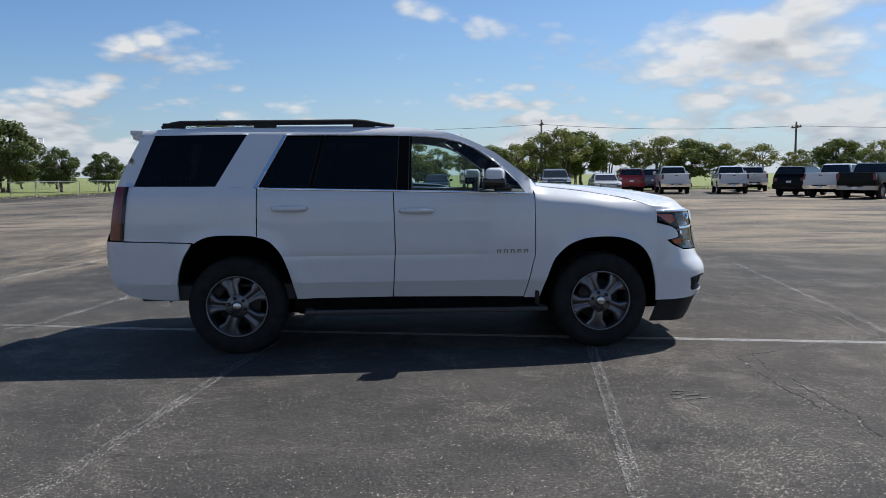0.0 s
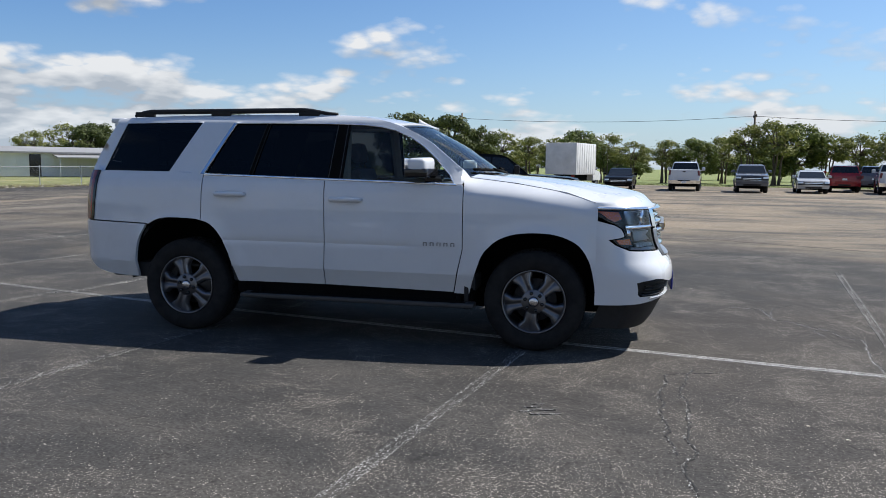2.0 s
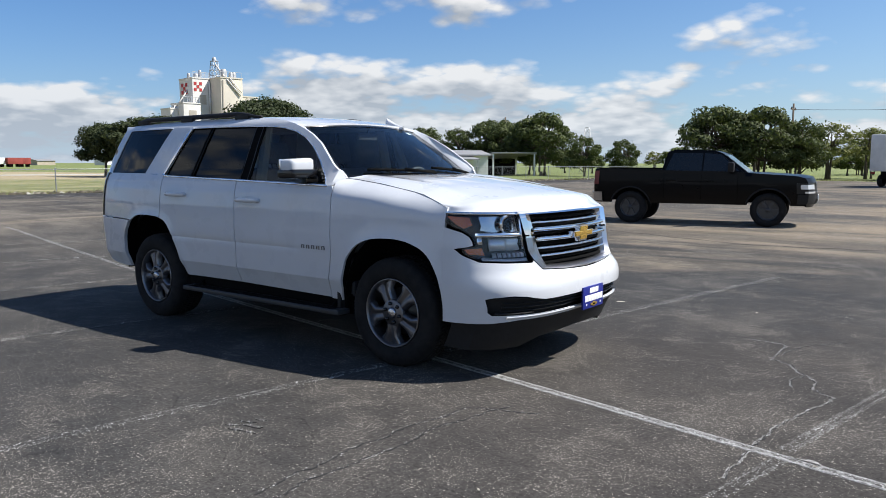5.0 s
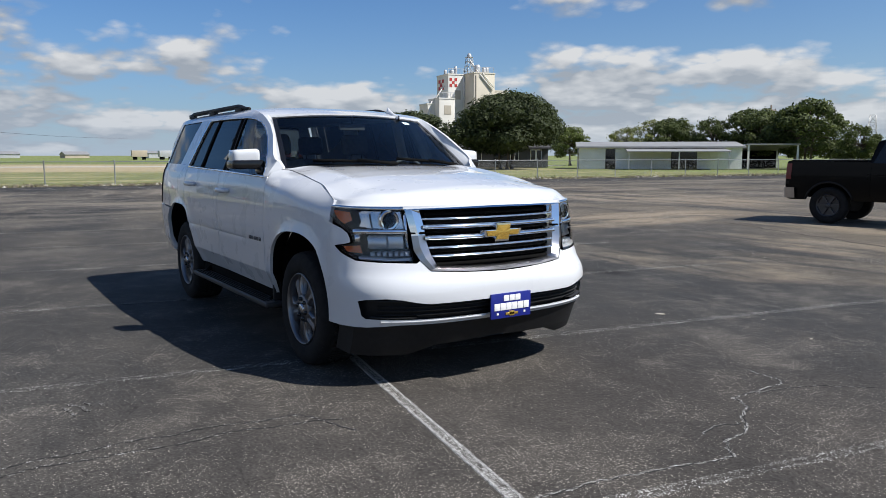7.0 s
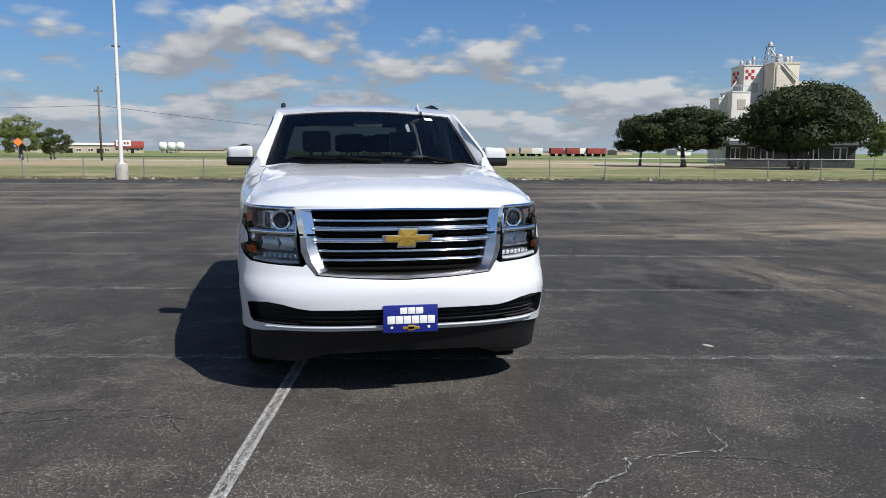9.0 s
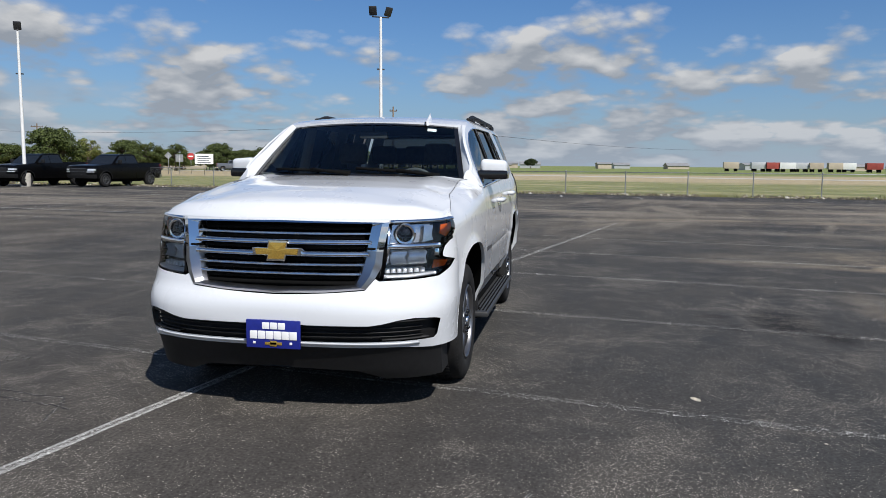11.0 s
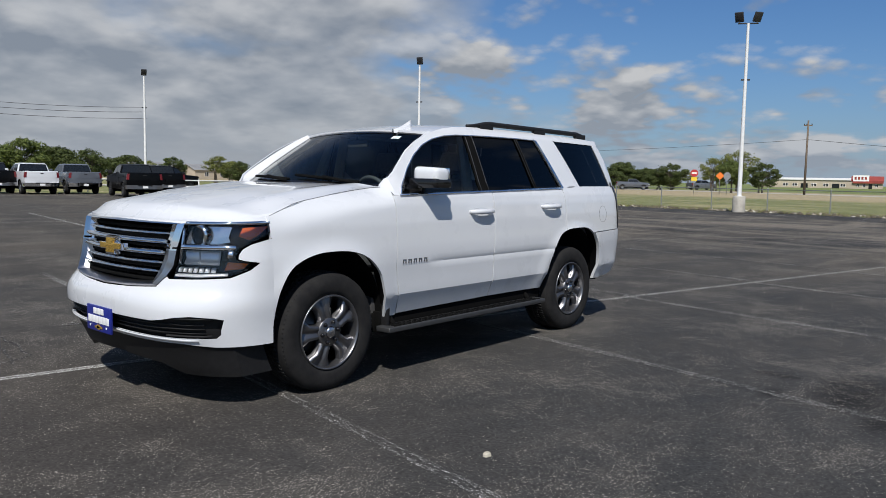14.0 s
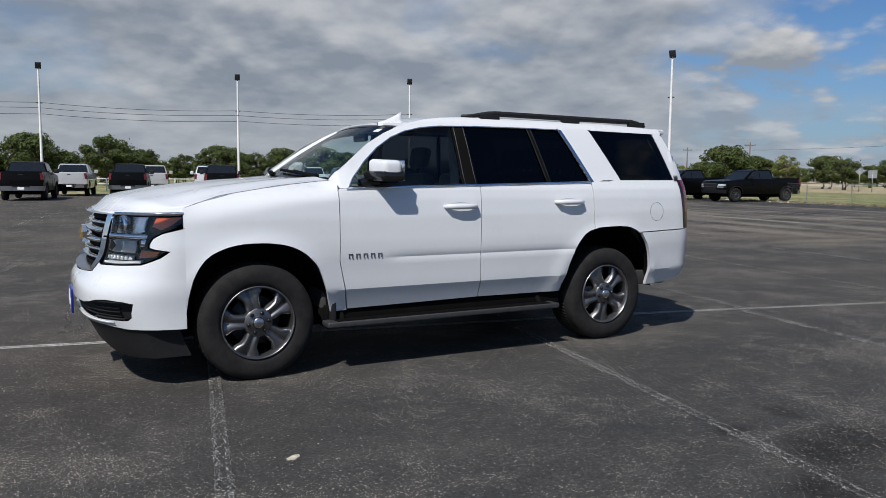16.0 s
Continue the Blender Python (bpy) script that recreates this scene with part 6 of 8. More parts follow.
def arch(cx, cz, r, z0, n=12):
    a0 = math.asin(max(-1, min(1, (z0 - cz) / r)))
    return [(cx + r * math.cos(a), cz + r * math.sin(a)) for a in steps(a0, math.pi - a0, n)]


def slab(bm, outline, y0, y1, taper=None, bevel=0.03):
    """A side outline (x, z) pulled across from y0 to y1; taper(x, z) scales the half width."""
    f = lambda x, z: 1.0 if taper is None else taper(x, z)
    a = [bm.verts.new((x, y0 * f(x, z), z)) for x, z in outline]
    b = [bm.verts.new((x, y1 * f(x, z), z)) for x, z in outline]
    faces = [bm.faces.new(a), bm.faces.new(b[::-1])]
    n = len(outline)
    for i in range(n):
        faces.append(bm.faces.new((a[(i + 1) % n], a[i], b[i], b[(i + 1) % n])))
    bmesh.ops.recalc_face_normals(bm, faces=faces)
    if bevel:
        es = list({e for f0 in faces[:2] for e in f0.edges})
        bmesh.ops.bevel(bm, geom=es, offset=bevel, segments=2, affect="EDGES")


SHAPES = {
    # half wheelbase, half width, tyre radius, body outline from nose to tail, cabin outline, windows, door seams
    "pickup": dict(wb=1.86, w=1.0, r=0.41, top=[(2.90, 0.50), (2.95, 0.66), (2.96, 0.86), (2.93, 1.10), (2.86, 1.19), (2.62, 1.235), (1.35, 1.31), (1.0, 1.34), (-0.93, 1.37), (-0.95, 1.39), (-2.90, 1.41), (-2.94, 1.38), (-2.96, 0.90), (-2.95, 0.56)], low=0.46,
                   cab=[(1.30, 1.28), (0.62, 1.81), (0.40, 1.89), (-0.60, 1.92), (-0.80, 1.87), (-0.95, 1.34)],
                   wins=[[(1.04, 1.37), (0.56, 1.79), (0.15, 1.825), (0.13, 1.36)], [(0.09, 1.36), (0.11, 1.825), (-0.66, 1.83), (-0.85, 1.37)]], doors=(1.02, 0.10, -0.86)),
    "suv": dict(wb=1.45, w=0.97, r=0.38, top=[(2.38, 0.50), (2.45, 0.68), (2.43, 0.98), (2.36, 1.06), (2.16, 1.12), (1.15, 1.23), (-2.36, 1.28), (-2.46, 1.10), (-2.46, 0.55)], low=0.40,
                cab=[(1.17, 1.20), (0.48, 1.70), (0.24, 1.78), (-1.75, 1.80), (-2.10, 1.76), (-2.38, 1.26)],
                wins=[[(0.92, 1.28), (0.42, 1.68), (0.0, 1.71), (-0.02, 1.28)], [(-0.06, 1.28), (-0.04, 1.71), (-0.88, 1.72), (-0.92, 1.28)], [(-0.98, 1.28), (-0.94, 1.72), (-1.90, 1.71), (-2.18, 1.32)]], doors=(0.9, -0.04, -0.95)),
    "sedan": dict(wb=1.38, w=0.91, r=0.335, top=[(2.34, 0.36), (2.42, 0.52), (2.40, 0.72), (2.30, 0.79), (2.10, 0.84), (1.05, 0.95), (-1.75, 1.02), (-2.30, 1.0), (-2.42, 0.85), (-2.40, 0.42)], low=0.27,
                  cab=[(1.14, 0.92), (0.35, 1.37), (0.08, 1.44), (-0.75, 1.46), (-1.08, 1.41), (-1.86, 0.99)],
                  wins=[[(0.86, 1.01), (0.28, 1.35), (-0.12, 1.385), (-0.14, 1.0)], [(-0.18, 1.0), (-0.16, 1.385), (-0.82, 1.39), (-1.42, 1.03)]], doors=(0.85, -0.16, -1.1)),
}
base = SHAPES["pickup"]
SHAPES["long_pickup"] = dict(base, wb=1.55, r=0.385, w=0.90, low=0.49, top=[(x * 0.85, z * 0.93) for x, z in base["top"]], cab=[(x * 0.88, z * 0.915 + 0.005) for x, z in base["cab"]],
                             wins=[[(x * 0.88, z * 0.915 + 0.005) for x, z in w_] for w_ in base["wins"]], doors=(0.89, 0.09, -0.76))
far_tyre, far_rim = {}, {}


def far_wheel(parent, x, s, w, r, alloy=None):
    wheel = new("wheel")
    wheel.parent = parent
    wheel.location = (x, s * (w - 0.03), r)
    alloy = alloy or M_WHEEL
    key = (round(r, 2), s, alloy.name)
    if key not in far_tyre:
        bm = bmesh.new()
        lathe(bm, [(r * 0.60, s * -0.02), (r * 0.64, s * 0.01), (r * 0.92, s * 0.015), (r, s * -0.03), (r, s * -0.20), (r * 0.9, s * -0.24), (r * 0.6, s * -0.24)], "y", 28)
        t = part("tyre", bm, M_TYRE, wheel)
        far_tyre[key] = t.data
        bm = bmesh.new()
        lathe(bm, [(r * 0.62, s * 0.0), (r * 0.60, s * 0.012), (r * 0.55, s * 0.0), (r * 0.54, s * -0.05), (0.0005, s * -0.06)], "y", 24)
        for i in range(6):
            a = 2 * math.pi * i / 6
            m = Matrix.Rotation(a, 4, "Y")
            add_box(bm, r * 0.08, r * 0.58, *sorted((s * -0.05, s * -0.002)), -0.028, 0.028, 0, m=m)
        lathe(bm, [(r * 0.16, s * -0.05), (r * 0.14, s * 0.01), (0.0005, s * 0.012)], "y", 14)
        f = part("rim", bm, alloy, wheel)
        far_rim[key] = f.data
    else:
        for n, d in (("tyre", far_tyre[key]), ("rim", far_rim[key])):
            o = new(n, d)
            o.parent = wheel


def vehicle(kind, material, x, y, heading, label, category, dark=False, end=0):
    """A parked vehicle; (x, y) is its middle, or the front (end=1) or rear (end=-1) axle."""
    sh = SHAPES[kind]
    w, r, wb, low = sh["w"], sh["r"], sh["wb"], sh["low"]
    x, y = x - end * wb * math.cos(radians(heading)), y - end * wb * math.sin(radians(heading))
    v = empty({"pickup": "pickup_truck", "long_pickup": "pickup_truck", "suv": "parked_suv", "sedan": "parked_sedan"}[kind], label, category, "vehicles parked in the lot", m=pose(x, y, 0, 0, 0, heading))
    truck = "pickup" in kind
    top = sh["top"]
    tip, tail = max(p[0] for p in top), min(p[0] for p in top)
    zmid, zfold = low + 0.45, sh["cab"][0][1]

    def shell(px, f, pz):
        """Body surface: along x, f of the half width, at height pz; ends bowed, sides barrelled."""
        e = smooth01((abs(px) - (tip - 0.55)) / 0.55)
        half = w * (1 - 0.035 * e) * (1 - 0.045 * min(1.5, ((pz - zmid) / 0.42) ** 2))
        crown = 0.035 * (1 - f * f) * smooth01((px - 0.9) / 0.5) * smooth01((pz - zfold + 0.3) / 0.2)
        return Vector((px - math.copysign((0.15 if px > 0 else 0.07) * e * abs(f) ** 3, px), half * f, pz + crown))

    fronts, rears = [p for p in top[:4]], [p for p in top[-3:]][::-1]

    def end_x(pz, e):
        q = fronts if e > 0 else rears
        return interp(pz, [p[1] for p in q], [p[0] for p in q])

    def wrap(name_, mat_, parent, e, path, z0, z1, push, label_="", nz=3):
        """A band that follows the front or rear: path of (set back, part of half width)."""
        bm = bmesh.new()
        rows = []
        for k, pz in enumerate([z0] + steps(z0, z1, nz) + [z1]):
            out = push if 0 < k < nz + 2 else -0.03
            row = []
            for back, f in path:
                q = shell(end_x(pz, e) - e * back, f, pz)
                t = abs(f) ** 5
                row.append(bm.verts.new(q + Vector((e * (1 - t), math.copysign(t, f), 0)).normalized() * out))
            rows.append(row)
        for a, b in zip(rows, rows[1:]):
            for i in range(len(path) - 1):
                bm.faces.new((a[i], a[i + 1], b[i + 1], b[i]))
        tidy(bm)
        return part(name_, bm, mat_, parent, label_)

    across = lambda f: [(0, q) for q in steps(-f, f, 14)]
    corner = lambda s, f, back: [(0, s * q) for q in steps(f, 1.0, 5)] + [(back * q, s) for q in (0.33, 0.66, 1.0)]
    bm = bmesh.new()
    out = top + [(tail + 0.1, low)] + arch(-wb, r, r + 0.10, low)[::-1] + arch(wb, r, r + 0.10, low)[::-1] + [(tip - 0.08, low)]
    us, vs = steps(tail - 0.05, tip + 0.05, 30), steps(low - 0.02, 1.46, 9)
    for s in (1, -1):
        sheet(bm, out, us, vs, lambda u, q: shell(u, s, q))
    line = []
    for a, b in zip(top, top[1:]):
        n = max(1, int(abs(a[0] - b[0]) / 0.3))
        line += [(a[0] + (b[0] - a[0]) * i / n, a[1] + (b[1] - a[1]) * i / n) for i in range(n)]
    line.append(top[-1])
    rows = [[bm.verts.new(shell(px, f, pz)) for f in steps(-1, 1, 10)] for px, pz in line]
    for a, b in zip(rows, rows[1:]):
        for i in range(10):
            bm.faces.new((a[i], a[i + 1], b[i + 1], b[i]))
    tidy(bm)
    body = part("body", bm, material, v)
    bm = bmesh.new()
    zc = zfold
    ztop = max(p[1] for p in sh["cab"])
    cabw = lambda px, pz: (0.945 - 0.19 * max(0.0, (pz - zc) / (ztop - zc)))
    slab(bm, sh["cab"], -w, w, cabw, 0.05)
    part("cabin", bm, material, v)
    for s in (1, -1):
        for win in sh["wins"]:
            bm = bmesh.new()
            bm.faces.new([bm.verts.new((px, s * (w * cabw(px, pz) + 0.006), pz)) for px, pz in win])
            part("side_window", bm, M_WINDARK, v, smooth=None)
        for dx_ in sh["doors"]:
            bm = bmesh.new()
            tube(bm, [shell(dx_, s, pz) for pz in steps(low + 0.1, zc + 0.02, 6)], 0.006, 4)
            part("door_seam", bm, M_LINER, body)
        for dx_ in sh["doors"][1:]:
            bm = bmesh.new()
            q = shell(dx_ + 0.17, s, zc - 0.14)
            add_box(bm, q.x - 0.10, q.x + 0.10, *sorted((q.y - s * 0.01, q.y + s * 0.03)), q.z - 0.018, q.z + 0.018, 0.01)
            part("door_handle", bm, M_CHROME if truck and not dark else material, body)
        for wx in (wb, -wb):
            bm = bmesh.new()
            tube(bm, [shell(px, s, pz) for px, pz in arch(wx, r, r + 0.10, low + 0.01)], 0.022, 6)
            part("arch_lip", bm, M_PLASTIC if truck or dark else material, body)
        bm = bmesh.new()
        mx = sh["doors"][0] - 0.14
        add_box(bm, mx - 0.07, mx + 0.07, *sorted((s * (w + 0.02), s * (w + 0.24))), zc + 0.06, zc + (0.29 if truck else 0.22), 0.045)
        add_box(bm, mx - 0.03, mx + 0.03, *sorted((s * (w * 0.90), s * (w + 0.06))), zc + 0.06, zc + 0.11)
        part("door_mirror", bm, M_PLASTIC if dark else material, v)
        for wx in (wb, -wb):
            far_wheel(v, wx, s, w, r, M_WHEELDARK if dark else None)
        zt = rears[-1][1] if truck else zc - 0.06
        wrap("tail_lamp", M_FARRED, v, -1, corner(s, 0.87 if truck else 0.72, 0.12), zt - (0.36 if truck else 0.24), zt - 0.03, 0.012, "red tail lamp")
        zf = fronts[3][1] - 0.01
        lamp = wrap("head_lamp", M_LAMPDARK, v, 1, corner(s, 0.60, 0.34), zf - 0.25, zf - 0.02, 0.010, "clear head lamp")
        wrap("lamp_reflector", M_REFLECTOR, lamp, 1, corner(s, 0.68, 0.20), zf - 0.15, zf - 0.05, 0.016)
        if truck:
            wrap("lamp_strip", M_REFLECTOR, lamp, 1, corner(s, 0.62, 0.08), zf - 0.24, zf - 0.20, 0.016)
    c = sh["cab"]
    for name_, a, b in (("windscreen", c[0], c[1]), ("rear_window", c[-1], c[-2])):
        bm = bmesh.new()
        pa = (a[0] + (b[0] - a[0]) * 0.10, a[1] + (b[1] - a[1]) * 0.10)
        pb = (a[0] + (b[0] - a[0]) * 0.94, a[1] + (b[1] - a[1]) * 0.94)
        o = 0.012 if name_ == "windscreen" else -0.012
        bm.faces.new([bm.verts.new((p[0] + o, q * w * cabw(*p) * 0.92, p[1] + 0.006)) for p, q in ((pa, -1), (pa, 1), (pb, 1), (pb, -1))])
        part(name_, bm, M_WINDARK, v, smooth=None)
    # grille with bars, bumpers, plate
    zf = fronts[3][1]
    g0 = zf - (0.46 if truck else 0.30)
    grille = wrap("grille", M_PLASTIC, v, 1, across(0.58), g0, zf - 0.03, 0.008)
    for k in range(3 if truck else 2):
        z = g0 + 0.05 + (zf - g0 - 0.10) * k / 2
        wrap("grille_bar", M_WHEELDARK if dark else M_CHROME, grille, 1, across(0.56), z - 0.014, z + 0.014, 0.022)
    shine = M_CHROME if truck and not dark else M_PLASTIC if truck else material
    lip = wrap("front_bumper", shine, v, 1, [(0.30, -1)] + across(0.99) + [(0.30, 1)], low + 0.04, low + 0.26, 0.035)
    wrap("air_intake", M_PLASTIC, lip, 1, across(0.55), low + 0.05, low + 0.15, 0.05)
    lip = wrap("rear_bumper", M_CHROME if truck and material is not M_BLACKPAINT else M_SATIN if truck else material, v, -1, [(0.24, -1)] + across(0.99) + [(0.24, 1)], low + 0.03, low + (0.25 if truck else 0.34), 0.06)
    wrap("bumper_step", M_PLASTIC, lip, -1, across(0.40), low + (0.19 if truck else 0.05), low + (0.255 if truck else 0.15), 0.07)
    bm = bmesh.new()
    pz = low + 0.08 if truck else zc - 0.38
    add_box(bm, tail - 0.085 if truck else tail - 0.02, tail - 0.07 if truck else tail + 0.01, -0.14, 0.14, pz, pz + 0.12)
    part("rear_plate", bm, M_PLATEWHITE, v)
    bm = bmesh.new()
    high = kind == "long_pickup"
    add_box(bm, -wb - 0.3, wb + 0.5, -w * 0.7, w * 0.7, r * (1.40 if high else 0.7), low + 0.2)
    for wx in (wb, -wb):
        add_box(bm, wx - r - 0.12, wx + r + 0.12, -w * 0.74, w * 0.74, r * (1.4 if high else 0.8), r * 2.2)
    part("underbody", bm, M_LINER, v)
    if truck:
        # no hollow is built: a black plate paints the shade inside it
        bm = bmesh.new()
        add_box(bm, tail + 0.14, min(p[0] for p in c) - 0.06, -w * 0.84, w * 0.84, rears[-1][1] + 0.015, rears[-1][1] + 0.042)
        part("bed", bm, M_LINER, v, "flat black plate in place of the shaded load bed")
        gate = wrap("tailgate", material, v, -1, across(0.83), low + 0.30, rears[-1][1] - 0.01, 0.008)
        wrap("gate_handle", M_PLASTIC, gate, -1, across(0.10), rears[-1][1] - 0.14, rears[-1][1] - 0.09, 0.014)
        wrap("gate_crease", material, gate, -1, across(0.80), rears[-1][1] - 0.36, rears[-1][1] - 0.33, 0.016)
    return v


W, B, S_, R, G = M_WHITE, M_BLACKPAINT, M_SILVER, M_RED, M_GREYPAINT
near = vehicle("long_pickup", B, -1.3, 13.7, 11, "older black extended-cab pickup truck with black wheels", "pickup truck", True)
# its front: white plate with plain bars; badges on the fenders
plate_ = box_part("front_plate", near, M_PLATEWHITE, 2.53, 2.565, -0.17, 0.17, 0.58, 0.73, 0.006)
for yy in (-0.09, 0.0, 0.09):
    box_part("plate_bar", plate_, M_GREYPAINT, 2.564, 2.570, yy - 0.032, yy + 0.032, 0.62, 0.69)
for s in (1, -1):
    box_part("fender_badge", near, M_SILVER, 1.06, 1.20, *sorted((s * 0.86, s * 0.892)), 1.02, 1.055)
# north row
vehicle("sedan", B, 2.5, 46.2, -95, "black sedan parked nose out", "car", end=1)
vehicle("pickup", W, 6.7, 46.0, 83, "white crew-cab pickup truck seen tail on", "pickup truck", end=-1)
vehicle("suv", G, 10.6, 44.4, -97, "dark grey crossover parked nose out", "car", end=1)
vehicle("sedan", S_, 14.4, 45.4, -98, "silver sedan parked nose out", "car", end=1)
vehicle("suv", R, 17.3, 49.4, 78, "dark red crossover parked tail out", "car", end=-1)
vehicle("suv", G, 20.4, 54.0, 82, "dark grey SUV parked tail out", "car", end=-1)
vehicle("pickup", W, 19.2, 45.4, 76, "white crew-cab pickup truck beside a red crossover", "pickup truck", end=-1)
vehicle("pickup", W, 22.9, 44.4, 72, "white long pickup truck parked at an angle", "pickup truck", end=-1)
vehicle("pickup", S_, 27.3, 50.5, 70, "silver pickup truck behind other trucks", "pickup truck", end=-1)
vehicle("suv", B, 23.9, 38.0, 44, "black full-size SUV parked at an angle", "car", True, end=-1)
vehicle("pickup", W, 24.4, 35.2, 38, "white pickup truck between dark vehicles", "pickup truck", end=-1)
vehicle("pickup", B, 24.6, 32.2, 38, "black pickup truck with chrome bumper", "pickup truck", end=-1)
vehicle("pickup", B, 28.6, 29.8, 40, "black crew-cab pickup truck in the row", "pickup truck", True, end=-1)
# south rows, tails to the lot
SOUTH_ROW = ((3.1, -37, B, "black", -98), (0.7, -45, S_, "silver", -99), (-2, -40, B, "black", -99), (-4, -46, S_, "silver", -99), (-6.9, -39, B, "black", -101), (-7.8, -47, W, "white", -100), (-12.8, -47, B, "black", -98), (-14.5, -45, W, "white", -98), (-17.1, -44.9, G, "dark grey", -99), (-17.2, -37.4, B, "black", -105), (-20.8, -41.1, B, "black", -104), (-24.7, -51, B, "black", -165))
for x, y, mat_, lab, turn in SOUTH_ROW:
    vehicle("pickup", mat_, x, y, turn, lab + " pickup truck parked tail out by the pipe fence", "pickup truck", mat_ is B, end=-1)
# west row by the fence, noses to the lot
for x, y, mat_, lab, turn in ((-35.6, -26.0, B, "black", -9), (-34.5, -30.3, B, "black", -7), (-33.7, -37.6, W, "white", 12), (-31.2, -39.8, B, "black", 14), (-28.9, -41.6, W, "white", 15)):
    vehicle("pickup", mat_, x, y, turn, lab + " pickup truck parked nose out beside the fence", "pickup truck", mat_ is B and turn < 0, end=1 if turn > 0 else 0)
# on the far road
vehicle("pickup", G, -143.5, -55.6, 150, "dark grey pickup truck on the far road", "pickup truck", True)
vehicle("pickup", G, -121.5, -59.4, 122, "dark grey pickup truck on the far road", "pickup truck")

# box truck
M_BOXWHITE = simple("box_white", (0.66, 0.66, 0.64), 0.5, vary=0.12, scale=1.5)
bt = empty("box_truck", "white box truck parked tail out by the trees", "truck", "vehicles parked in the lot", m=pose(-0.7, 49.5, 0, 0, 0, 72))
bm = bmesh.new()
add_box(bm, -2.6, 1.4, -1.15, 1.15, 0.95, 3.15, 0.05)
cargo = part("cargo_box", bm, M_BOXWHITE, bt, "boxy white cargo body")
for i in range(9):
    box_part("rib", cargo, M_BOXWHITE, -2.4 + 0.45 * i, -2.36 + 0.45 * i, -1.165, 1.165, 1.0, 3.1)
bm = bmesh.new()
slab(bm, [(3.1, 0.5), (3.15, 0.95), (2.95, 1.15), (2.35, 1.25), (1.85, 1.95), (1.4, 2.0), (1.4, 0.5)], -0.95, 0.95, None, 0.05)
part("cab", bm, M_WHITE, bt)
bm = bmesh.new()
bm.faces.new([bm.verts.new(p) for p in ((2.30, -0.8, 1.33), (2.30, 0.8, 1.33), (1.90, 0.75, 1.92), (1.90, -0.75, 1.92))])
part("windscreen", bm, M_WINDARK, bt, smooth=None)
for s in (1, -1):
    bm = bmesh.new()
    bm.faces.new([bm.verts.new((x, s * 0.957, z)) for x, z in ((2.2, 1.3), (1.85, 1.85), (1.5, 1.88), (1.5, 1.3))])
    part("side_window", bm, M_WINDARK, bt, smooth=None)
    for x in (2.3, -1.7):
        far_wheel(bt, x, s, 0.95, 0.38)
    box_part("tail_lamp", bt, M_REDLENS, -2.63, -2.60, *sorted((s * 0.8, s * 1.05)), 0.80, 0.92)
bm = bmesh.new()
add_box(bm, -2.55, 2.6, -0.5, 0.5, 0.5, 0.95)
part("chassis", bm, M_LINER, bt)

# ---- trees ----
M_BARK = simple("bark", (0.10, 0.08, 0.062), 0.95, vary=0.35, scale=3, bump=0.3)


def leaf_mat(name, lo, hi):
    k = Mat(name, lo, 0.75)
    isl = k.n.new("ShaderNodeNewGeometry").outputs["Random Per Island"]
    twig = k.noise(1.3, 3, 0.6)
    col = k.ramp(k.math("ADD", k.math("MULTIPLY", isl, 0.55), k.math("MULTIPLY", k.math("SUBTRACT", twig, 0.3), 1.1), True), [(0.0, lo), (1.0, hi)])
    k.colour(col)
    t = k.n.new("ShaderNodeBsdfTranslucent")
    k.l.new(col, t.inputs[0])
    mx = k.n.new("ShaderNodeMixShader")
    mx.inputs[0].default_value = 0.3
    k.l.new(k.p.outputs[0], mx.inputs[1]), k.l.new(t.outputs[0], mx.inputs[2])
    k.l.new(mx.outputs[0], k.n["Material Output"].inputs[0])
    return k.m


# paler tones carry the backlight of northern leaves in their colour
M_LEAF = leaf_mat("leaf_green", (0.026, 0.048, 0.010), (0.180, 0.220, 0.046))
M_LEAFOAK = leaf_mat("leaf_oak", (0.009, 0.018, 0.004), (0.054, 0.074, 0.016))
M_LEAFPALE = leaf_mat("leaf_olive", (0.050, 0.068, 0.015), (0.270, 0.285, 0.075))


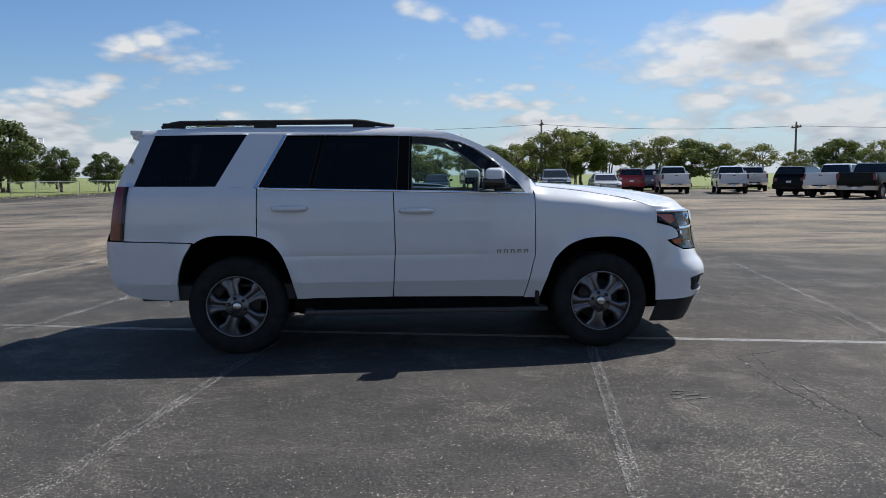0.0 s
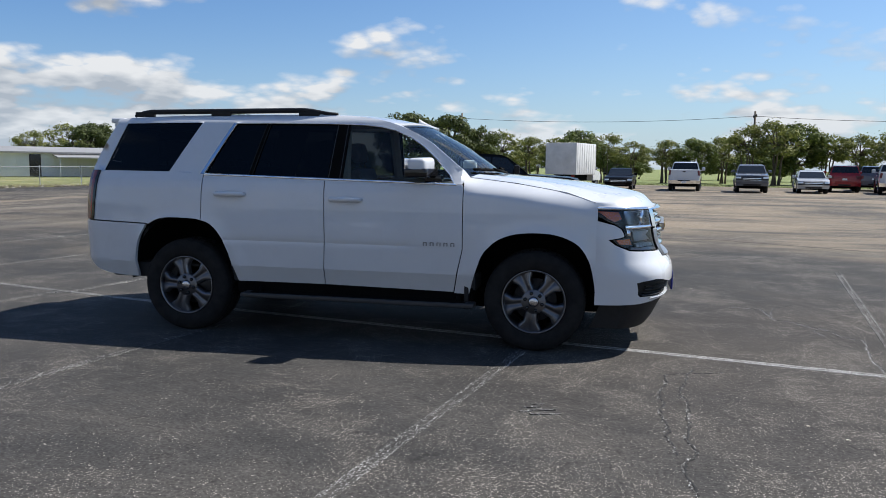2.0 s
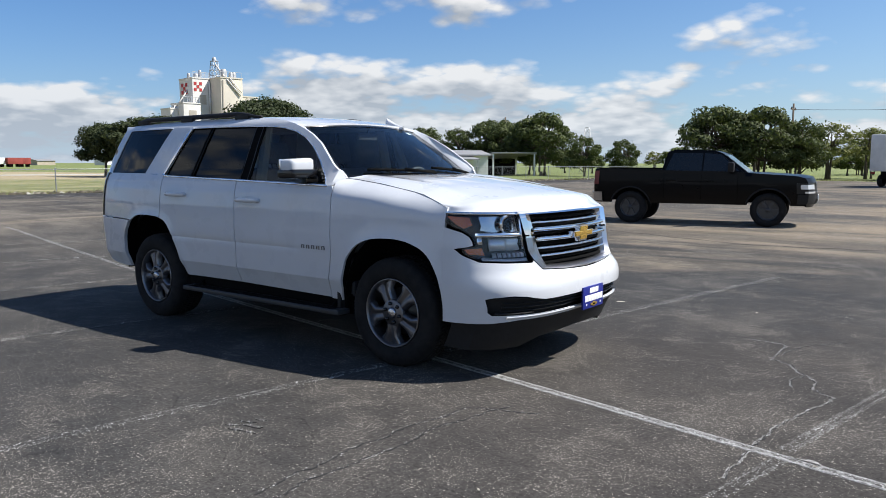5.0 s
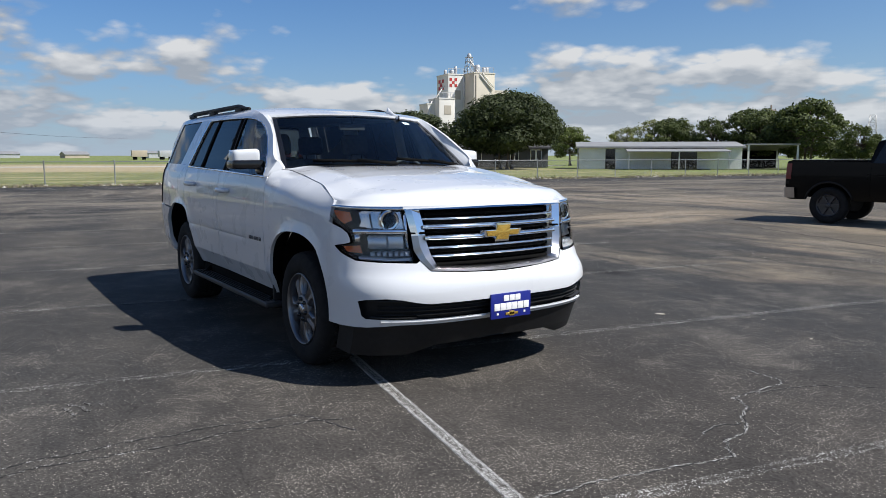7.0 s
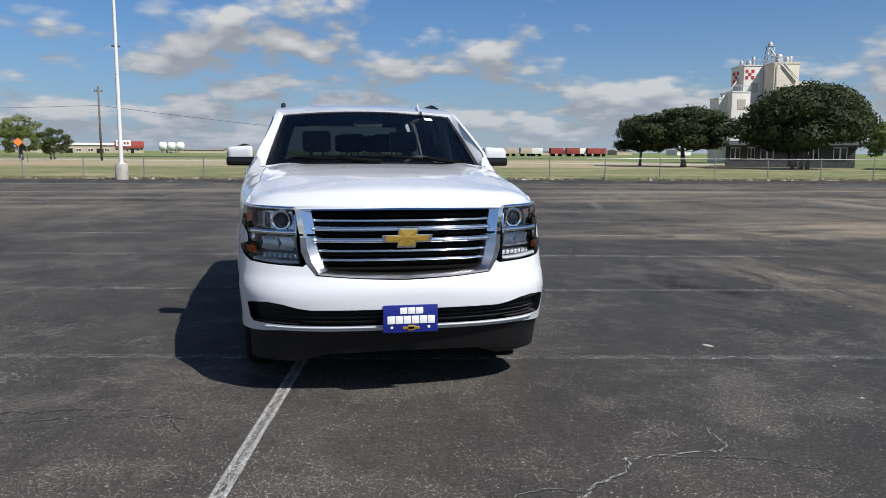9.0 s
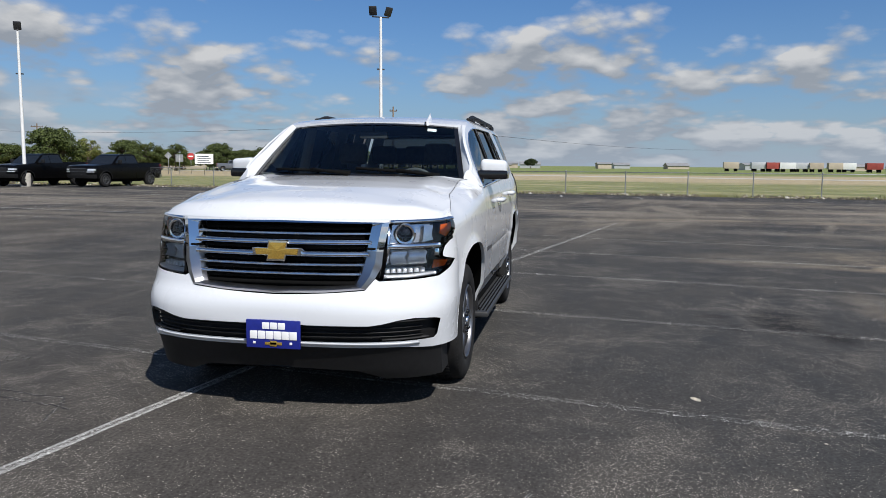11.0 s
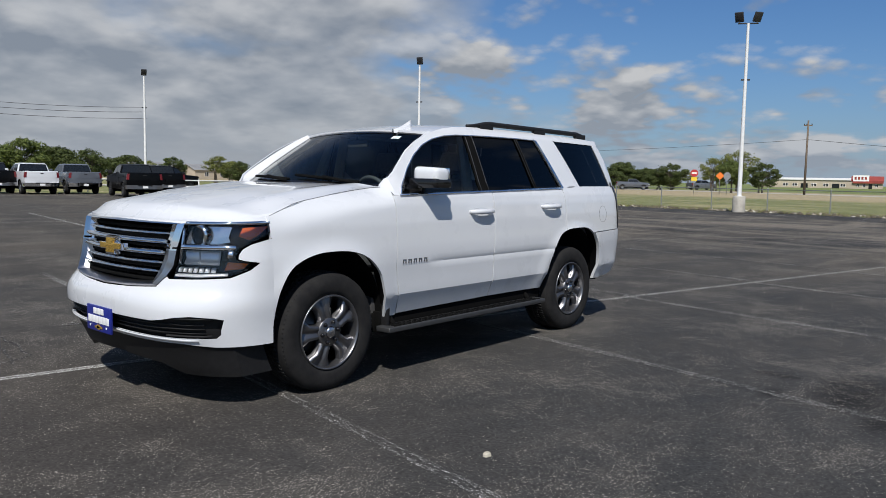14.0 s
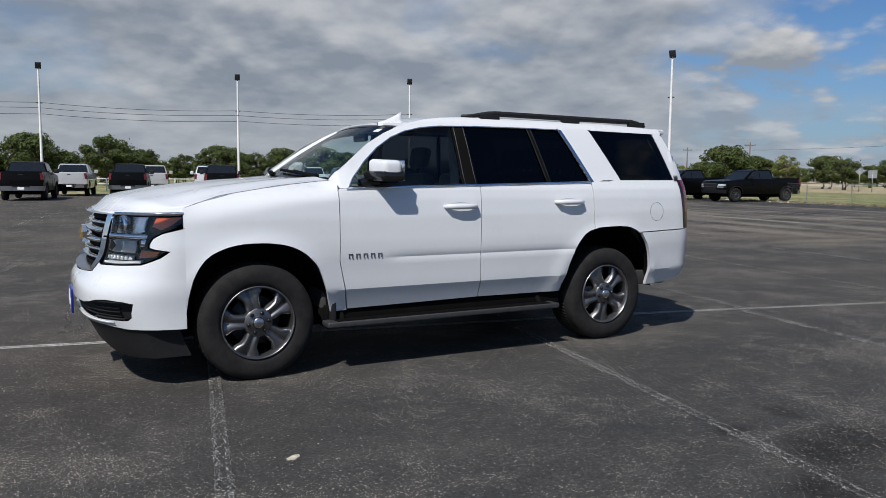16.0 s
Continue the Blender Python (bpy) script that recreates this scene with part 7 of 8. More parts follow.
def tree_master(h, spread, clumps, leaves, size, material, base=0.28, seed=1, trunks=1, sparse=0.0):
    """One tree at the origin: tapered trunk, limbs to every clump, and a crown of small leaves in clumps."""
    rnd = random.Random(seed)
    t = empty("tree", "broad leafy green tree with dark trunk", "tree", "trees round the lot")
    bm = bmesh.new()
    verts, faces = [], []
    centres = []
    for i in range(clumps):
        a, u = rnd.uniform(0, 2 * math.pi), rnd.uniform(-0.75, 1.0)
        rad = (1 - abs(u) ** 2.2) ** 0.5 * rnd.uniform(0.45, 1.0)
        zc = h * (base + (1 - base) * (0.5 + 0.42 * u))
        centres.append(Vector((spread * rad * math.cos(a), spread * rad * math.sin(a), zc)))
    forks = []
    for j in range(trunks):
        off = Vector((rnd.uniform(-1, 1), rnd.uniform(-1, 1), 0)) * (0.25 * (trunks > 1) * spread)
        top = Vector((off.x * 1.5 + rnd.uniform(-0.3, 0.3), off.y * 1.5 + rnd.uniform(-0.3, 0.3), h * 0.62))
        mid = Vector((off.x * 1.1 + rnd.uniform(-0.2, 0.2), off.y * 1.1 + rnd.uniform(-0.2, 0.2), h * base * 1.1))
        r0 = 0.032 * h / (1 + 0.4 * (trunks - 1))
        tube(bm, [off - Vector((0, 0, 0.1)), off + Vector((0, 0, h * 0.06)), mid, top], [r0 * 1.5, r0, r0 * 0.75, r0 * 0.3], 8)
        forks += [mid, mid.lerp(top, 0.4), mid.lerp(top, 0.75)]
    for c in centres:
        f = min(forks, key=lambda q: (q - c).length + rnd.uniform(0, 0.5))
        bend = f.lerp(c, 0.5) + Vector((0, 0, 0.06 * h * rnd.uniform(-0.3, 1)))
        tube(bm, [f, bend, c], [0.011 * h, 0.007 * h, 0.003 * h], 5)
    part("trunk", bm, M_BARK, t)
    for c in centres:
        # a dense cushion of leaves, each facing roughly outwards
        cr = spread * rnd.uniform(0.17, 0.33)
        flat = rnd.uniform(0.6, 0.85)
        for _ in range(int(leaves * (cr / (0.25 * spread)) ** 1.5)):
            d = Vector((rnd.gauss(0, 1), rnd.gauss(0, 1), rnd.gauss(0, 1))).normalized()
            out = cr * (rnd.uniform(0.75, 1.05) if rnd.random() < 0.8 else rnd.uniform(0.3, 1.3 + sparse))
            p = c + Vector((d.x * out, d.y * out, d.z * out * flat))
            if p.z < h * base * 0.5:
                continue
            n = (d + Vector((rnd.gauss(0, 0.38), rnd.gauss(0, 0.38), rnd.gauss(0, 0.38) + 0.15))).normalized()
            a = n.orthogonal().normalized()
            a = (Matrix.Rotation(rnd.uniform(0, 6.28), 3, n) @ a) * size * rnd.uniform(0.6, 1.35)
            b = n.cross(a) * 0.6
            i = len(verts)
            verts += [p - a, p - b * 0.9 + a * 0.1, p + a, p + b * 0.9 - a * 0.1]
            faces.append((i, i + 1, i + 2, i + 3))
    me = bpy.data.meshes.new("crown")
    me.from_pydata([tuple(v) for v in verts], [], faces)
    me.materials.append(material)
    o = new("crown", me)
    o.parent = t
    return t


MASTERS = [
    tree_master(6.0, 2.7, 52, 170, 0.135, M_LEAF, 0.10, 3),
    tree_master(6.0, 2.3, 27, 130, 0.125, M_LEAFPALE, 0.34, 8, 3, 0.6),
    tree_master(6.0, 3.0, 54, 170, 0.140, M_LEAF, 0.08, 21, 2, 0.1),
    tree_master(6.0, 2.2, 22, 120, 0.120, M_LEAFPALE, 0.38, 34, 4, 0.8),
]
# darker copy of the leaf colour for the south and north-west trees
M_LEAFDARK = leaf_mat("leaf_dark", (0.016, 0.030, 0.007), (0.115, 0.145, 0.032))
SOUTHERN = [
    tree_master(6.0, 3.0, 58, 170, 0.140, M_LEAFDARK, 0.05, 91, 2),
    tree_master(6.0, 2.5, 44, 160, 0.130, M_LEAFDARK, 0.10, 97, 2, 0.3),
]
OAK = tree_master(9.0, 5.6, 120, 330, 0.19, M_LEAFOAK, 0.12, 55, 3)
OAK2 = tree_master(8.0, 4.4, 76, 320, 0.18, M_LEAFOAK, 0.24, 77, 1)
OAK["label"] = "large dark live oak with a broad crown"
OAK2["label"] = "dark live oak beside the farm house"
used = set()


def plant(master, x, y, h, turn, wide=1.0):
    ref = 9.0 if master is OAK else 8.0 if master is OAK2 else 6.0
    s = h / ref
    m = pose(x, y, -0.05, 0, 0, turn) @ Matrix.Diagonal((s * wide, s * wide, s, 1))
    if id(master) not in used:
        used.add(id(master))
        t = master
    else:
        t = copy_thing(master, pose(0, 0, 0))
    loc, rot, sc = m.decompose()
    t.location, t.rotation_mode, t.rotation_quaternion, t.scale = loc, "QUATERNION", rot, sc


def ring(az, d, eye=(2.0, -4.0)):
    return eye[0] + d * math.cos(radians(az)), eye[1] + d * math.sin(radians(az))


rt = random.Random(5)
# north and north-east hedge line of trees: bearing, distance, height
NORTH = [(54, 92, 5.2), (57, 88, 4.8), (59.5, 86, 5.2), (62, 88, 4.3), (64.5, 86, 4.9), (67, 84, 5.2), (69.3, 84, 5.6), (71.5, 82, 5.8), (73.5, 82, 5.0), (75.5, 83, 5.2), (77.3, 80, 6.6), (78.7, 79, 6.9), (80.4, 80, 6.0), (82.2, 82, 5.2), (84.2, 80, 5.6), (86.2, 80, 5.0), (88.5, 78, 4.9), (90.5, 78, 5.4), (92.6, 74, 5.8), (94.0, 78, 5.2), (96.3, 80, 5.3), (98.6, 78, 6.0), (101, 76, 5.4), (103.2, 80, 5.6), (129.5, 108, 6.4), (131.6, 112, 5.8), (135.5, 108, 5.6)]
for i, (az, d, h) in enumerate(NORTH):
    x, y = ring(az, d + rt.uniform(-2, 2))
    plant(MASTERS[(1, 3, 0, 1, 3, 1, 2, 3)[i % 8]], x, y, h * (0.86 if 83 < az < 112 else 0.95) * rt.uniform(0.95, 1.06), rt.uniform(0, 360), rt.uniform(1.0, 1.3))
for x, y, h, q in ((-57.5, 72.5, 6.0, 0), (-53.5, 74.5, 6.1, 1), (-49.5, 77.0, 6.9, 2), (-45.0, 79.5, 6.2, 3), (-40.5, 73.5, 7.3, 2), (-46.3, 75.5, 6.5, 0), (-34.2, 72.0, 4.6, 1), (-30.5, 74.0, 4.2, 3), (-16.5, 62.0, 6.3, 2), (-13.2, 63.5, 6.2, 0), (-10.4, 64.5, 5.4, 1)):
    plant(SOUTHERN[q % 2], x, y, h, rt.uniform(0, 360), 1.05)
for i in range(34):
    az = rt.uniform(50, 118)
    x, y = ring(az, rt.uniform(96, 112))
    plant(MASTERS[i % 4], x, y, rt.uniform(2.4, 3.8), rt.uniform(0, 360), 1.25)
for x, y, h, mst, wide in ((-58.5, 47.0, 7.6, OAK, 1.12), (-70.1, 57.9, 8.9, OAK, 0.98), (-72.5, 37.6, 5.4, OAK2, 0.95), (-68.2, 40.5, 6.1, OAK2, 1.45)):
    plant(mst, x, y, h, rt.uniform(0, 360), wide)
# south: low line of trees
SOUTH = [(-86.5, 104, 4.6), (-89.5, 100, 4.6), (-92.5, 112, 3.8), (-95.5, 98, 4.8), (-97.5, 108, 3.6), (-99.5, 118, 3.4), (-102.5, 92, 4.2), (-105, 98, 3.8), (-107, 96, 4.2), (-109.5, 92, 4.4), (-111.5, 104, 4.0), (-113.5, 100, 3.9), (-116, 110, 3.4), (-119, 118, 3.6), (-122, 112, 3.6), (-126, 118, 3.4), (-130, 92, 3.6), (-134.5, 74, 3.6), (-139.5, 76, 4.0), (-143, 130, 4.6), (-145.5, 128, 4.4), (-149, 150, 4.6), (-152, 158, 4.8), (-155.5, 150, 4.6), (-159.5, 122, 4.4), (-161.5, 128, 4.4), (-141, 135, 4.6)]
for i, (az, d, h) in enumerate(SOUTH):
    x, y = ring(az, d, (3.5, 5.0))
    plant(MASTERS[(0, 1, 3)[i % 3]] if i % 5 == 4 else SOUTHERN[i % 2], x, y, h * 1.12, rt.uniform(0, 360), rt.uniform(1.0, 1.4))
for x, y, h in ((-4.7, -88.8, 5.9), (2.8, -90.0, 5.8), (9.0, -92.0, 5.4), (-19.4, -91.6, 4.9), (-9.5, -96.0, 4.4)):
    plant(SOUTHERN[int(h * 10) % 2], x, y, h, rt.uniform(0, 360), 1.1)
for x, y, h, q in ((-136, -46, 7.4, 1), (-133.5, -49.5, 6.0, 3)):
    plant(MASTERS[q], x, y, h, rt.uniform(0, 360), 1.15)
plant(OAK2, -368, -22, 4.6, 40, 1.2)
for i in range(40):
    az = rt.uniform(-159, -147) if i < 14 else rt.uniform(-147, -88)
    x, y = ring(az, rt.uniform(150, 172) if i < 14 else rt.uniform(112, 142), (3.5, 5.0))
    plant(MASTERS[1] if i % 5 == 4 else SOUTHERN[i % 2], x, y, rt.uniform(3.4, 4.6), rt.uniform(0, 360), rt.uniform(1.2, 1.6))
for i in range(30):
    az = rt.uniform(-158, -86)
    x, y = ring(az, rt.uniform(165, 200), (3.5, 5.0))
    plant(MASTERS[i % 4], x, y, rt.uniform(3.2, 4.6), rt.uniform(0, 360), 1.5)

# ---- buildings ----
M_MILL = simple("mill_concrete", (0.60, 0.55, 0.46), 0.9, vary=0.10, scale=0.25)
M_MILLWHITE = simple("mill_white", (0.66, 0.64, 0.60), 0.85, vary=0.10, scale=0.3)
M_STEEL = simple("steel_grey", (0.45, 0.46, 0.47), 0.5, 0.4, vary=0.15)
M_SIGNRED = simple("sign_red", (0.42, 0.03, 0.03), 0.6, vary=0.1)
mill = empty("feed_mill", "tall pale concrete feed mill with rooftop gear", "building", m=pose(-97.2, 72.2, 0, 0, 0, -9) @ Matrix.Diagonal((0.84, 0.84, 0.885, 1)))


def mill_block(name, mat_, x0, x1, y0, y1, z1, panels=()):
    bm = bmesh.new()
    add_box(bm, x0, x1, y0, y1, 0, z1, 0.06)
    b = part(name, bm, mat_, mill)
    bm = bmesh.new()
    add_box(bm, x0 - 0.08, x1 + 0.08, y0 - 0.08, y1 + 0.08, z1, z1 + 0.22)
    part("parapet", bm, mat_, b)
    for yy, zz, w, h in panels:
        box_part("shutter", b, M_TRIM, x1 - 0.02, x1 + 0.05, yy - w / 2, yy + w / 2, zz, zz + h)
    return b


M_TRIM = simple("mill_trim", (0.42, 0.38, 0.32), 0.85, vary=0.1, scale=0.3)
mill_block("tower", M_MILLWHITE, -2.3, 3.0, -8.58, -5.2, 15.9, ((-6.6, 11.6, 1.2, 1.6),))
mill_block("tower", M_MILL, -2.0, 7.1, -5.2, -0.87, 15.9)
mill_block("wing", M_MILLWHITE, -0.5, 4.5, -11.1, -7.84, 11.5, ((-9.4, 8.8, 1.4, 1.6), (-9.4, 5.0, 1.4, 1.6)))
mill_block("wing", M_MILLWHITE, -1.5, 2.5, -12.6, -11.1, 10.6)
mill_block("wing", M_MILL, 0.0, 6.0, -0.87, 2.85, 13.0)
box_part("downpipe", mill, M_TRIM, 7.1, 7.25, -4.9, -4.7, 0, 15.6)
for i in range(3):
    for j in range(3):
        if (i + j) % 2 == 0:
            box_part("sign_square", mill, M_SIGNRED, 2.98, 3.05, -8.3 + 0.52 * i, -7.8 + 0.52 * i, 13.8 + 0.52 * j, 14.3 + 0.52 * j)
            box_part("sign_square", mill, M_SIGNRED, -1.4 + 0.8 * i, -0.62 + 0.8 * i, -8.66, -8.57, 13.4 + 0.62 * j, 14.0 + 0.62 * j)
# roof rails on both towers and the wing
for x0, y0, y1, z in ((3.0, -8.5, -5.3, 16.1), (7.0, -5.1, -1.0, 16.1), (4.4, -11.0, -7.9, 11.7)):
    rail_ = box_part("rail", mill, M_STEEL, x0 - 0.14, x0 - 0.08, y0, y1, z + 0.9, z + 0.97)
    for i in range(5):
        yy = y0 + (y1 - y0) * i / 4
        box_part("rail_post", rail_, M_STEEL, x0 - 0.14, x0 - 0.08, yy - 0.035, yy + 0.035, z, z + 0.92)
for x, y, r, h in ((5.2, -3.6, 0.62, 1.5), (5.6, -2.4, 0.4, 1.0), (5.0, -1.5, 0.42, 1.2), (1.2, -6.2, 0.3, 1.5), (1.6, -7.2, 0.45, 0.8), (0.4, -8.0, 0.3, 0.9)):
    bm = bmesh.new()
    lathe(bm, [(r, 15.9), (r, 16.1 + h * 0.7), (r * 0.75, 16.1 + h), (0.0005, 16.15 + h)], "z", 14, (x, y, 0))
    part("vent", bm, M_STEEL, mill)
bm = bmesh.new()
HX, HY = 2.4, -3.9
for p in (-0.8, 0.8):
    for q in (-0.8, 0.8):
        tube(bm, [(p + HX, q + HY, 15.9), (p * 0.55 + HX, q * 0.55 + HY, 19.2)], 0.07, 4)
for z, g in ((16.7, 0.72), (17.6, 0.66), (18.4, 0.6), (19.2, 0.55)):
    for q in ((-1, -1, 1, -1), (1, -1, 1, 1), (1, 1, -1, 1), (-1, 1, -1, -1)):
        tube(bm, [(q[0] * g + HX, q[1] * g + HY, z), (q[2] * g + HX, q[3] * g + HY, z)], 0.05, 4)
        tube(bm, [(q[0] * g + HX, q[1] * g + HY, z), (q[2] * g + HX, q[3] * g + HY, z - 0.8)], 0.035, 4)
lathe(bm, [(0.42, 19.2), (0.42, 19.6), (0.2, 19.9), (0.0005, 19.95)], "z", 12, (HX, HY, 0))
part("head_frame", bm, M_STEEL, mill, "steel elevator head frame")
for a_, b_, r_ in (((HX + 0.4, HY, 18.6), (7.2, -4.0, 15.6), 0.14), ((7.22, -3.9, 15.6), (7.3, -1.4, 13.1), 0.14), ((7.22, -3.5, 16.0), (7.3, -1.2, 13.6), 0.09), ((3.2, -5.4, 15.6), (3.3, -5.4, 6.0), 0.16), ((2.0, -9.0, 14.0), (2.2, -11.4, 11.0), 0.10), ((2.2, -11.6, 11.2), (3.4, -13.6, 6.0), 0.12)):
    bm = bmesh.new()
    tube(bm, [a_, b_], r_, 6)
    part("spout", bm, M_MILLWHITE, mill, "pale diagonal spout pipe")

M_SHED = simple("shed_white", (0.66, 0.67, 0.66), 0.6, vary=0.08, scale=0.5)
M_SHEDROOF = simple("shed_roof", (0.30, 0.30, 0.30), 0.6, 0.3, vary=0.15, scale=0.4)
# roof kept dark: shade of the oak crowns is put into its colour
M_HOUSEROOF = simple("house_roof", (0.05, 0.05, 0.052), 0.9, vary=0.2, scale=0.6)
M_HOUSE = simple("house_grey", (0.06, 0.064, 0.07), 0.85, vary=0.15, scale=0.6)


def gable_house(name, label, x, y, turn, length, depth, eave, ridge, wall_mat, roof_mat, wins=(), doors=()):
    b = empty(name, label, "building", m=pose(x, y, 0, 0, 0, turn))
    bm = bmesh.new()
    slab(bm, [(-depth / 2, 0), (-depth / 2, eave), (0, ridge - 0.1), (depth / 2, eave), (depth / 2, 0)], -length / 2, length / 2, None, 0)
    part("wall", bm, wall_mat, b, smooth=None)
    bm = bmesh.new()
    slab(bm, [(-depth / 2 - 0.4, eave - 0.1), (0, ridge), (depth / 2 + 0.4, eave - 0.1), (depth / 2 + 0.4, eave + 0.05), (0, ridge + 0.15), (-depth / 2 - 0.4, eave + 0.05)], -length / 2 - 0.3, length / 2 + 0.3, None, 0)
    part("roof", bm, roof_mat, b, smooth=None)
    for yy, w in wins:
        wn_ = box_part("window", b, M_PLATEWHITE, depth / 2 - 0.02, depth / 2 + 0.05, yy - w / 2, yy + w / 2, 0.8, 2.1)
        for q in (-0.25, 0.25):
            box_part("pane", wn_, M_WINDARK, depth / 2 + 0.04, depth / 2 + 0.07, yy + q * w - w * 0.19, yy + q * w + w * 0.19, 0.9, 2.0)
    for yy, w in doors:
        box_part("door", b, M_WINDARK, depth / 2 - 0.02, depth / 2 + 0.04, yy - w / 2, yy + w / 2, 0, 2.1)
    return b


shed = gable_house("metal_shed", "long low white metal shed behind the fence", -51.6, 62.6, -42, 16.5, 9, 2.3, 2.75, M_SHED, M_SHEDROOF, (), ((2.5, 2.6), (-5, 1.0)))
for i in range(15):
    box_part("panel_rib", shed, M_SHED, 4.49, 4.53, -7.6 + 1.05 * i, -7.54 + 1.05 * i, 0.0, 2.28)
bm = bmesh.new()
slab(bm, [(4.5, 2.0), (7.5, 1.75), (7.5, 1.85), (4.5, 2.12)], -3.5, 6.6, None, 0)
part("awning", bm, M_SHEDROOF, shed, smooth=None)
for yy in (-3.3, 1.6, 6.4):
    box_part("awning_post", shed, M_STEEL, 7.3, 7.42, yy - 0.05, yy + 0.05, 0, 1.8)
bay = empty("open_shelter", "open-sided shelter at the shed's end", "shelter", m=pose(-43.9, 71.0, 0, 0, 0, -42))
bm = bmesh.new()
slab(bm, [(-4, 1.9), (4, 2.5), (4, 2.62), (-4, 2.02)], -2.6, 2.6, None, 0)
part("roof", bm, M_SHEDROOF, bay, smooth=None)
for a, b in ((3.8, -2.4), (3.8, 2.4), (-3.8, -2.4), (-3.8, 2.4)):
    box_part("post", bay, M_SHED, a - 0.08, a + 0.08, b - 0.08, b + 0.08, 0, 2.45 if a > 0 else 1.95)
box_part("back_wall", bay, M_LINER, -3.9, -3.8, -2.5, 2.5, 0, 1.95)
gable_house("farm_house", "low grey house with white-framed windows under oaks", -68.8, 53.4, -35, 12.6, 7, 2.3, 2.7, M_HOUSE, M_HOUSEROOF, ((-5.3, 1.0), (-3.7, 0.7), (-2.1, 1.3), (2.4, 1.0), (4.9, 1.3)), ((0.4, 0.9),))

M_BRICKRED = simple("barn_red", (0.26, 0.045, 0.035), 0.8, vary=0.2, scale=0.5)
M_TAN = simple("wall_tan", (0.42, 0.36, 0.28), 0.85, vary=0.12, scale=0.4)
store = gable_house("red_store", "distant low red-roofed store with a pale front", -372, -74, 12, 12, 10, 3.4, 5.4, M_TAN, M_BRICKRED, ((-3.6, 1.2), (-1.2, 1.2), (3.6, 1.2)), ((1.2, 1.4),))
box_part("fascia", store, M_PLATEWHITE, 5.3, 5.6, -5.6, 0.6, 3.3, 5.9)
box_part("fascia_band", store, M_BRICKRED, 5.5, 5.75, -5.7, 6.1, 2.4, 3.3)
for i in range(4):
    box_part("sign_bar", store, M_BRICKRED, 5.6, 5.66, -5.0 + 1.3 * i, -4.2 + 1.3 * i, 4.0, 5.2)
ware = gable_house("tan_warehouse", "distant long tan warehouse with pale trim", -380, -98, 14, 34, 10, 4.0, 4.6, M_TAN, M_SHED, ((-12, 2.2), (-8, 2.2), (0, 2.2), (5, 2.2), (12, 2.2)), ((-4, 3.0), (9, 3.0)))
box_part("cornice", ware, M_PLATEWHITE, 5.0, 5.5, -17, 17, 3.7, 4.3)
gable_house("tan_warehouse", "distant tan warehouse beside the red store", -410, -44, 8, 18, 9, 1.8, 2.2, M_TAN, M_SHEDROOF)
for i, yy in enumerate((-68, -63.5, -59)):
    tk = empty("storage_tank", "distant white horizontal storage tank", "tank", "white storage tanks", m=pose(-430, yy, 0) @ Matrix.Diagonal((1.7, 1.7, 1.7, 1)))
    bm = bmesh.new()
    lathe(bm, [(0.0005, -1.3), (0.9, -1.2), (1.4, -0.8), (1.4, 0.8), (0.9, 1.2), (0.0005, 1.3)], "y", 16, (0, 0, 2.1))
    part("tank", bm, M_SHED, tk)
    for q in (-0.8, 0.8):
        box_part("saddle", tk, M_CONCRETE, -0.8, 0.8, q - 0.15, q + 0.15, 0, 1.0)
rb = random.Random(9)
TR = [M_BRICKRED, M_SHED, M_TAN, M_BRICKRED, M_STEEL]
for i in range(15):
    yy = 51 + i * 4.4
    if rb.random() < 0.12:
        continue
    mt = TR[rb.randrange(5)]
    tr = empty("trailer", "distant parked freight trailer on the plain", "trailer", "freight trailers", m=pose(-258 + rb.uniform(-3, 3), yy, 0, 0, 0, rb.uniform(-8, 8)))
    ln = rb.choice((1.7, 2.1, 2.4))
    box_part("cargo_box", tr, mt, -1.3, 1.3, -ln, ln, 0.9, 3.0, 0.05)
    box_part("running_gear", tr, M_LINER, -1.0, 1.0, -ln * 0.8, -ln * 0.3, 0, 1.0)
    box_part("running_gear", tr, M_LINER, -1.0, 1.0, ln * 0.4, ln * 0.8, 0, 1.0)
for i in range(16):
    yy = -80 + i * 14 + rb.uniform(-4, 4)
    gable_house("warehouse", "far low building on the horizon", -420 + rb.uniform(-40, 40), yy * 1.8, 5, rb.uniform(7, 16), 12, rb.uniform(1.8, 2.8), 3.3, (M_STEEL, M_TAN, M_SHED)[rb.randrange(3)], M_SHEDROOF)
for i in range(8):
    xx = -120 + i * 22
    gable_house("bungalow", "far low house among trees", xx, -185 - rb.uniform(0, 20), 90, rb.uniform(9, 14), 9, 2.6, 4.2, M_TAN, M_SHEDROOF, ((-2.5, 1.2), (2.5, 1.2)))

gable_house("bungalow", "low tan house beyond the road", -149, -99.5, 35, 12, 8, 2.3, 3.4, M_TAN, M_SHEDROOF, ((-3.5, 1.2), (2.5, 1.2)))
gable_house("bungalow", "low tan house beyond the road", -163, -92, 35, 10, 8, 2.3, 3.2, M_TAN, M_SHEDROOF, ((-2.5, 1.2), (2.5, 1.2)))

# pale road beyond the fence
M_ROAD = simple("road_concrete", (0.42, 0.40, 0.36), 0.9, vary=0.15, scale=0.5)
bm = bmesh.new()
add_box(bm, -3.5, 3.5, -400, 62, -0.20, -0.02)
bmesh.ops.transform(bm, matrix=LOT @ pose(-100, 0, 0, 0, 0, -14), verts=bm.verts)
tagged(part("road", bm, M_ROAD, smooth=None), "pale concrete road across the grassland", "road", kind="structure")


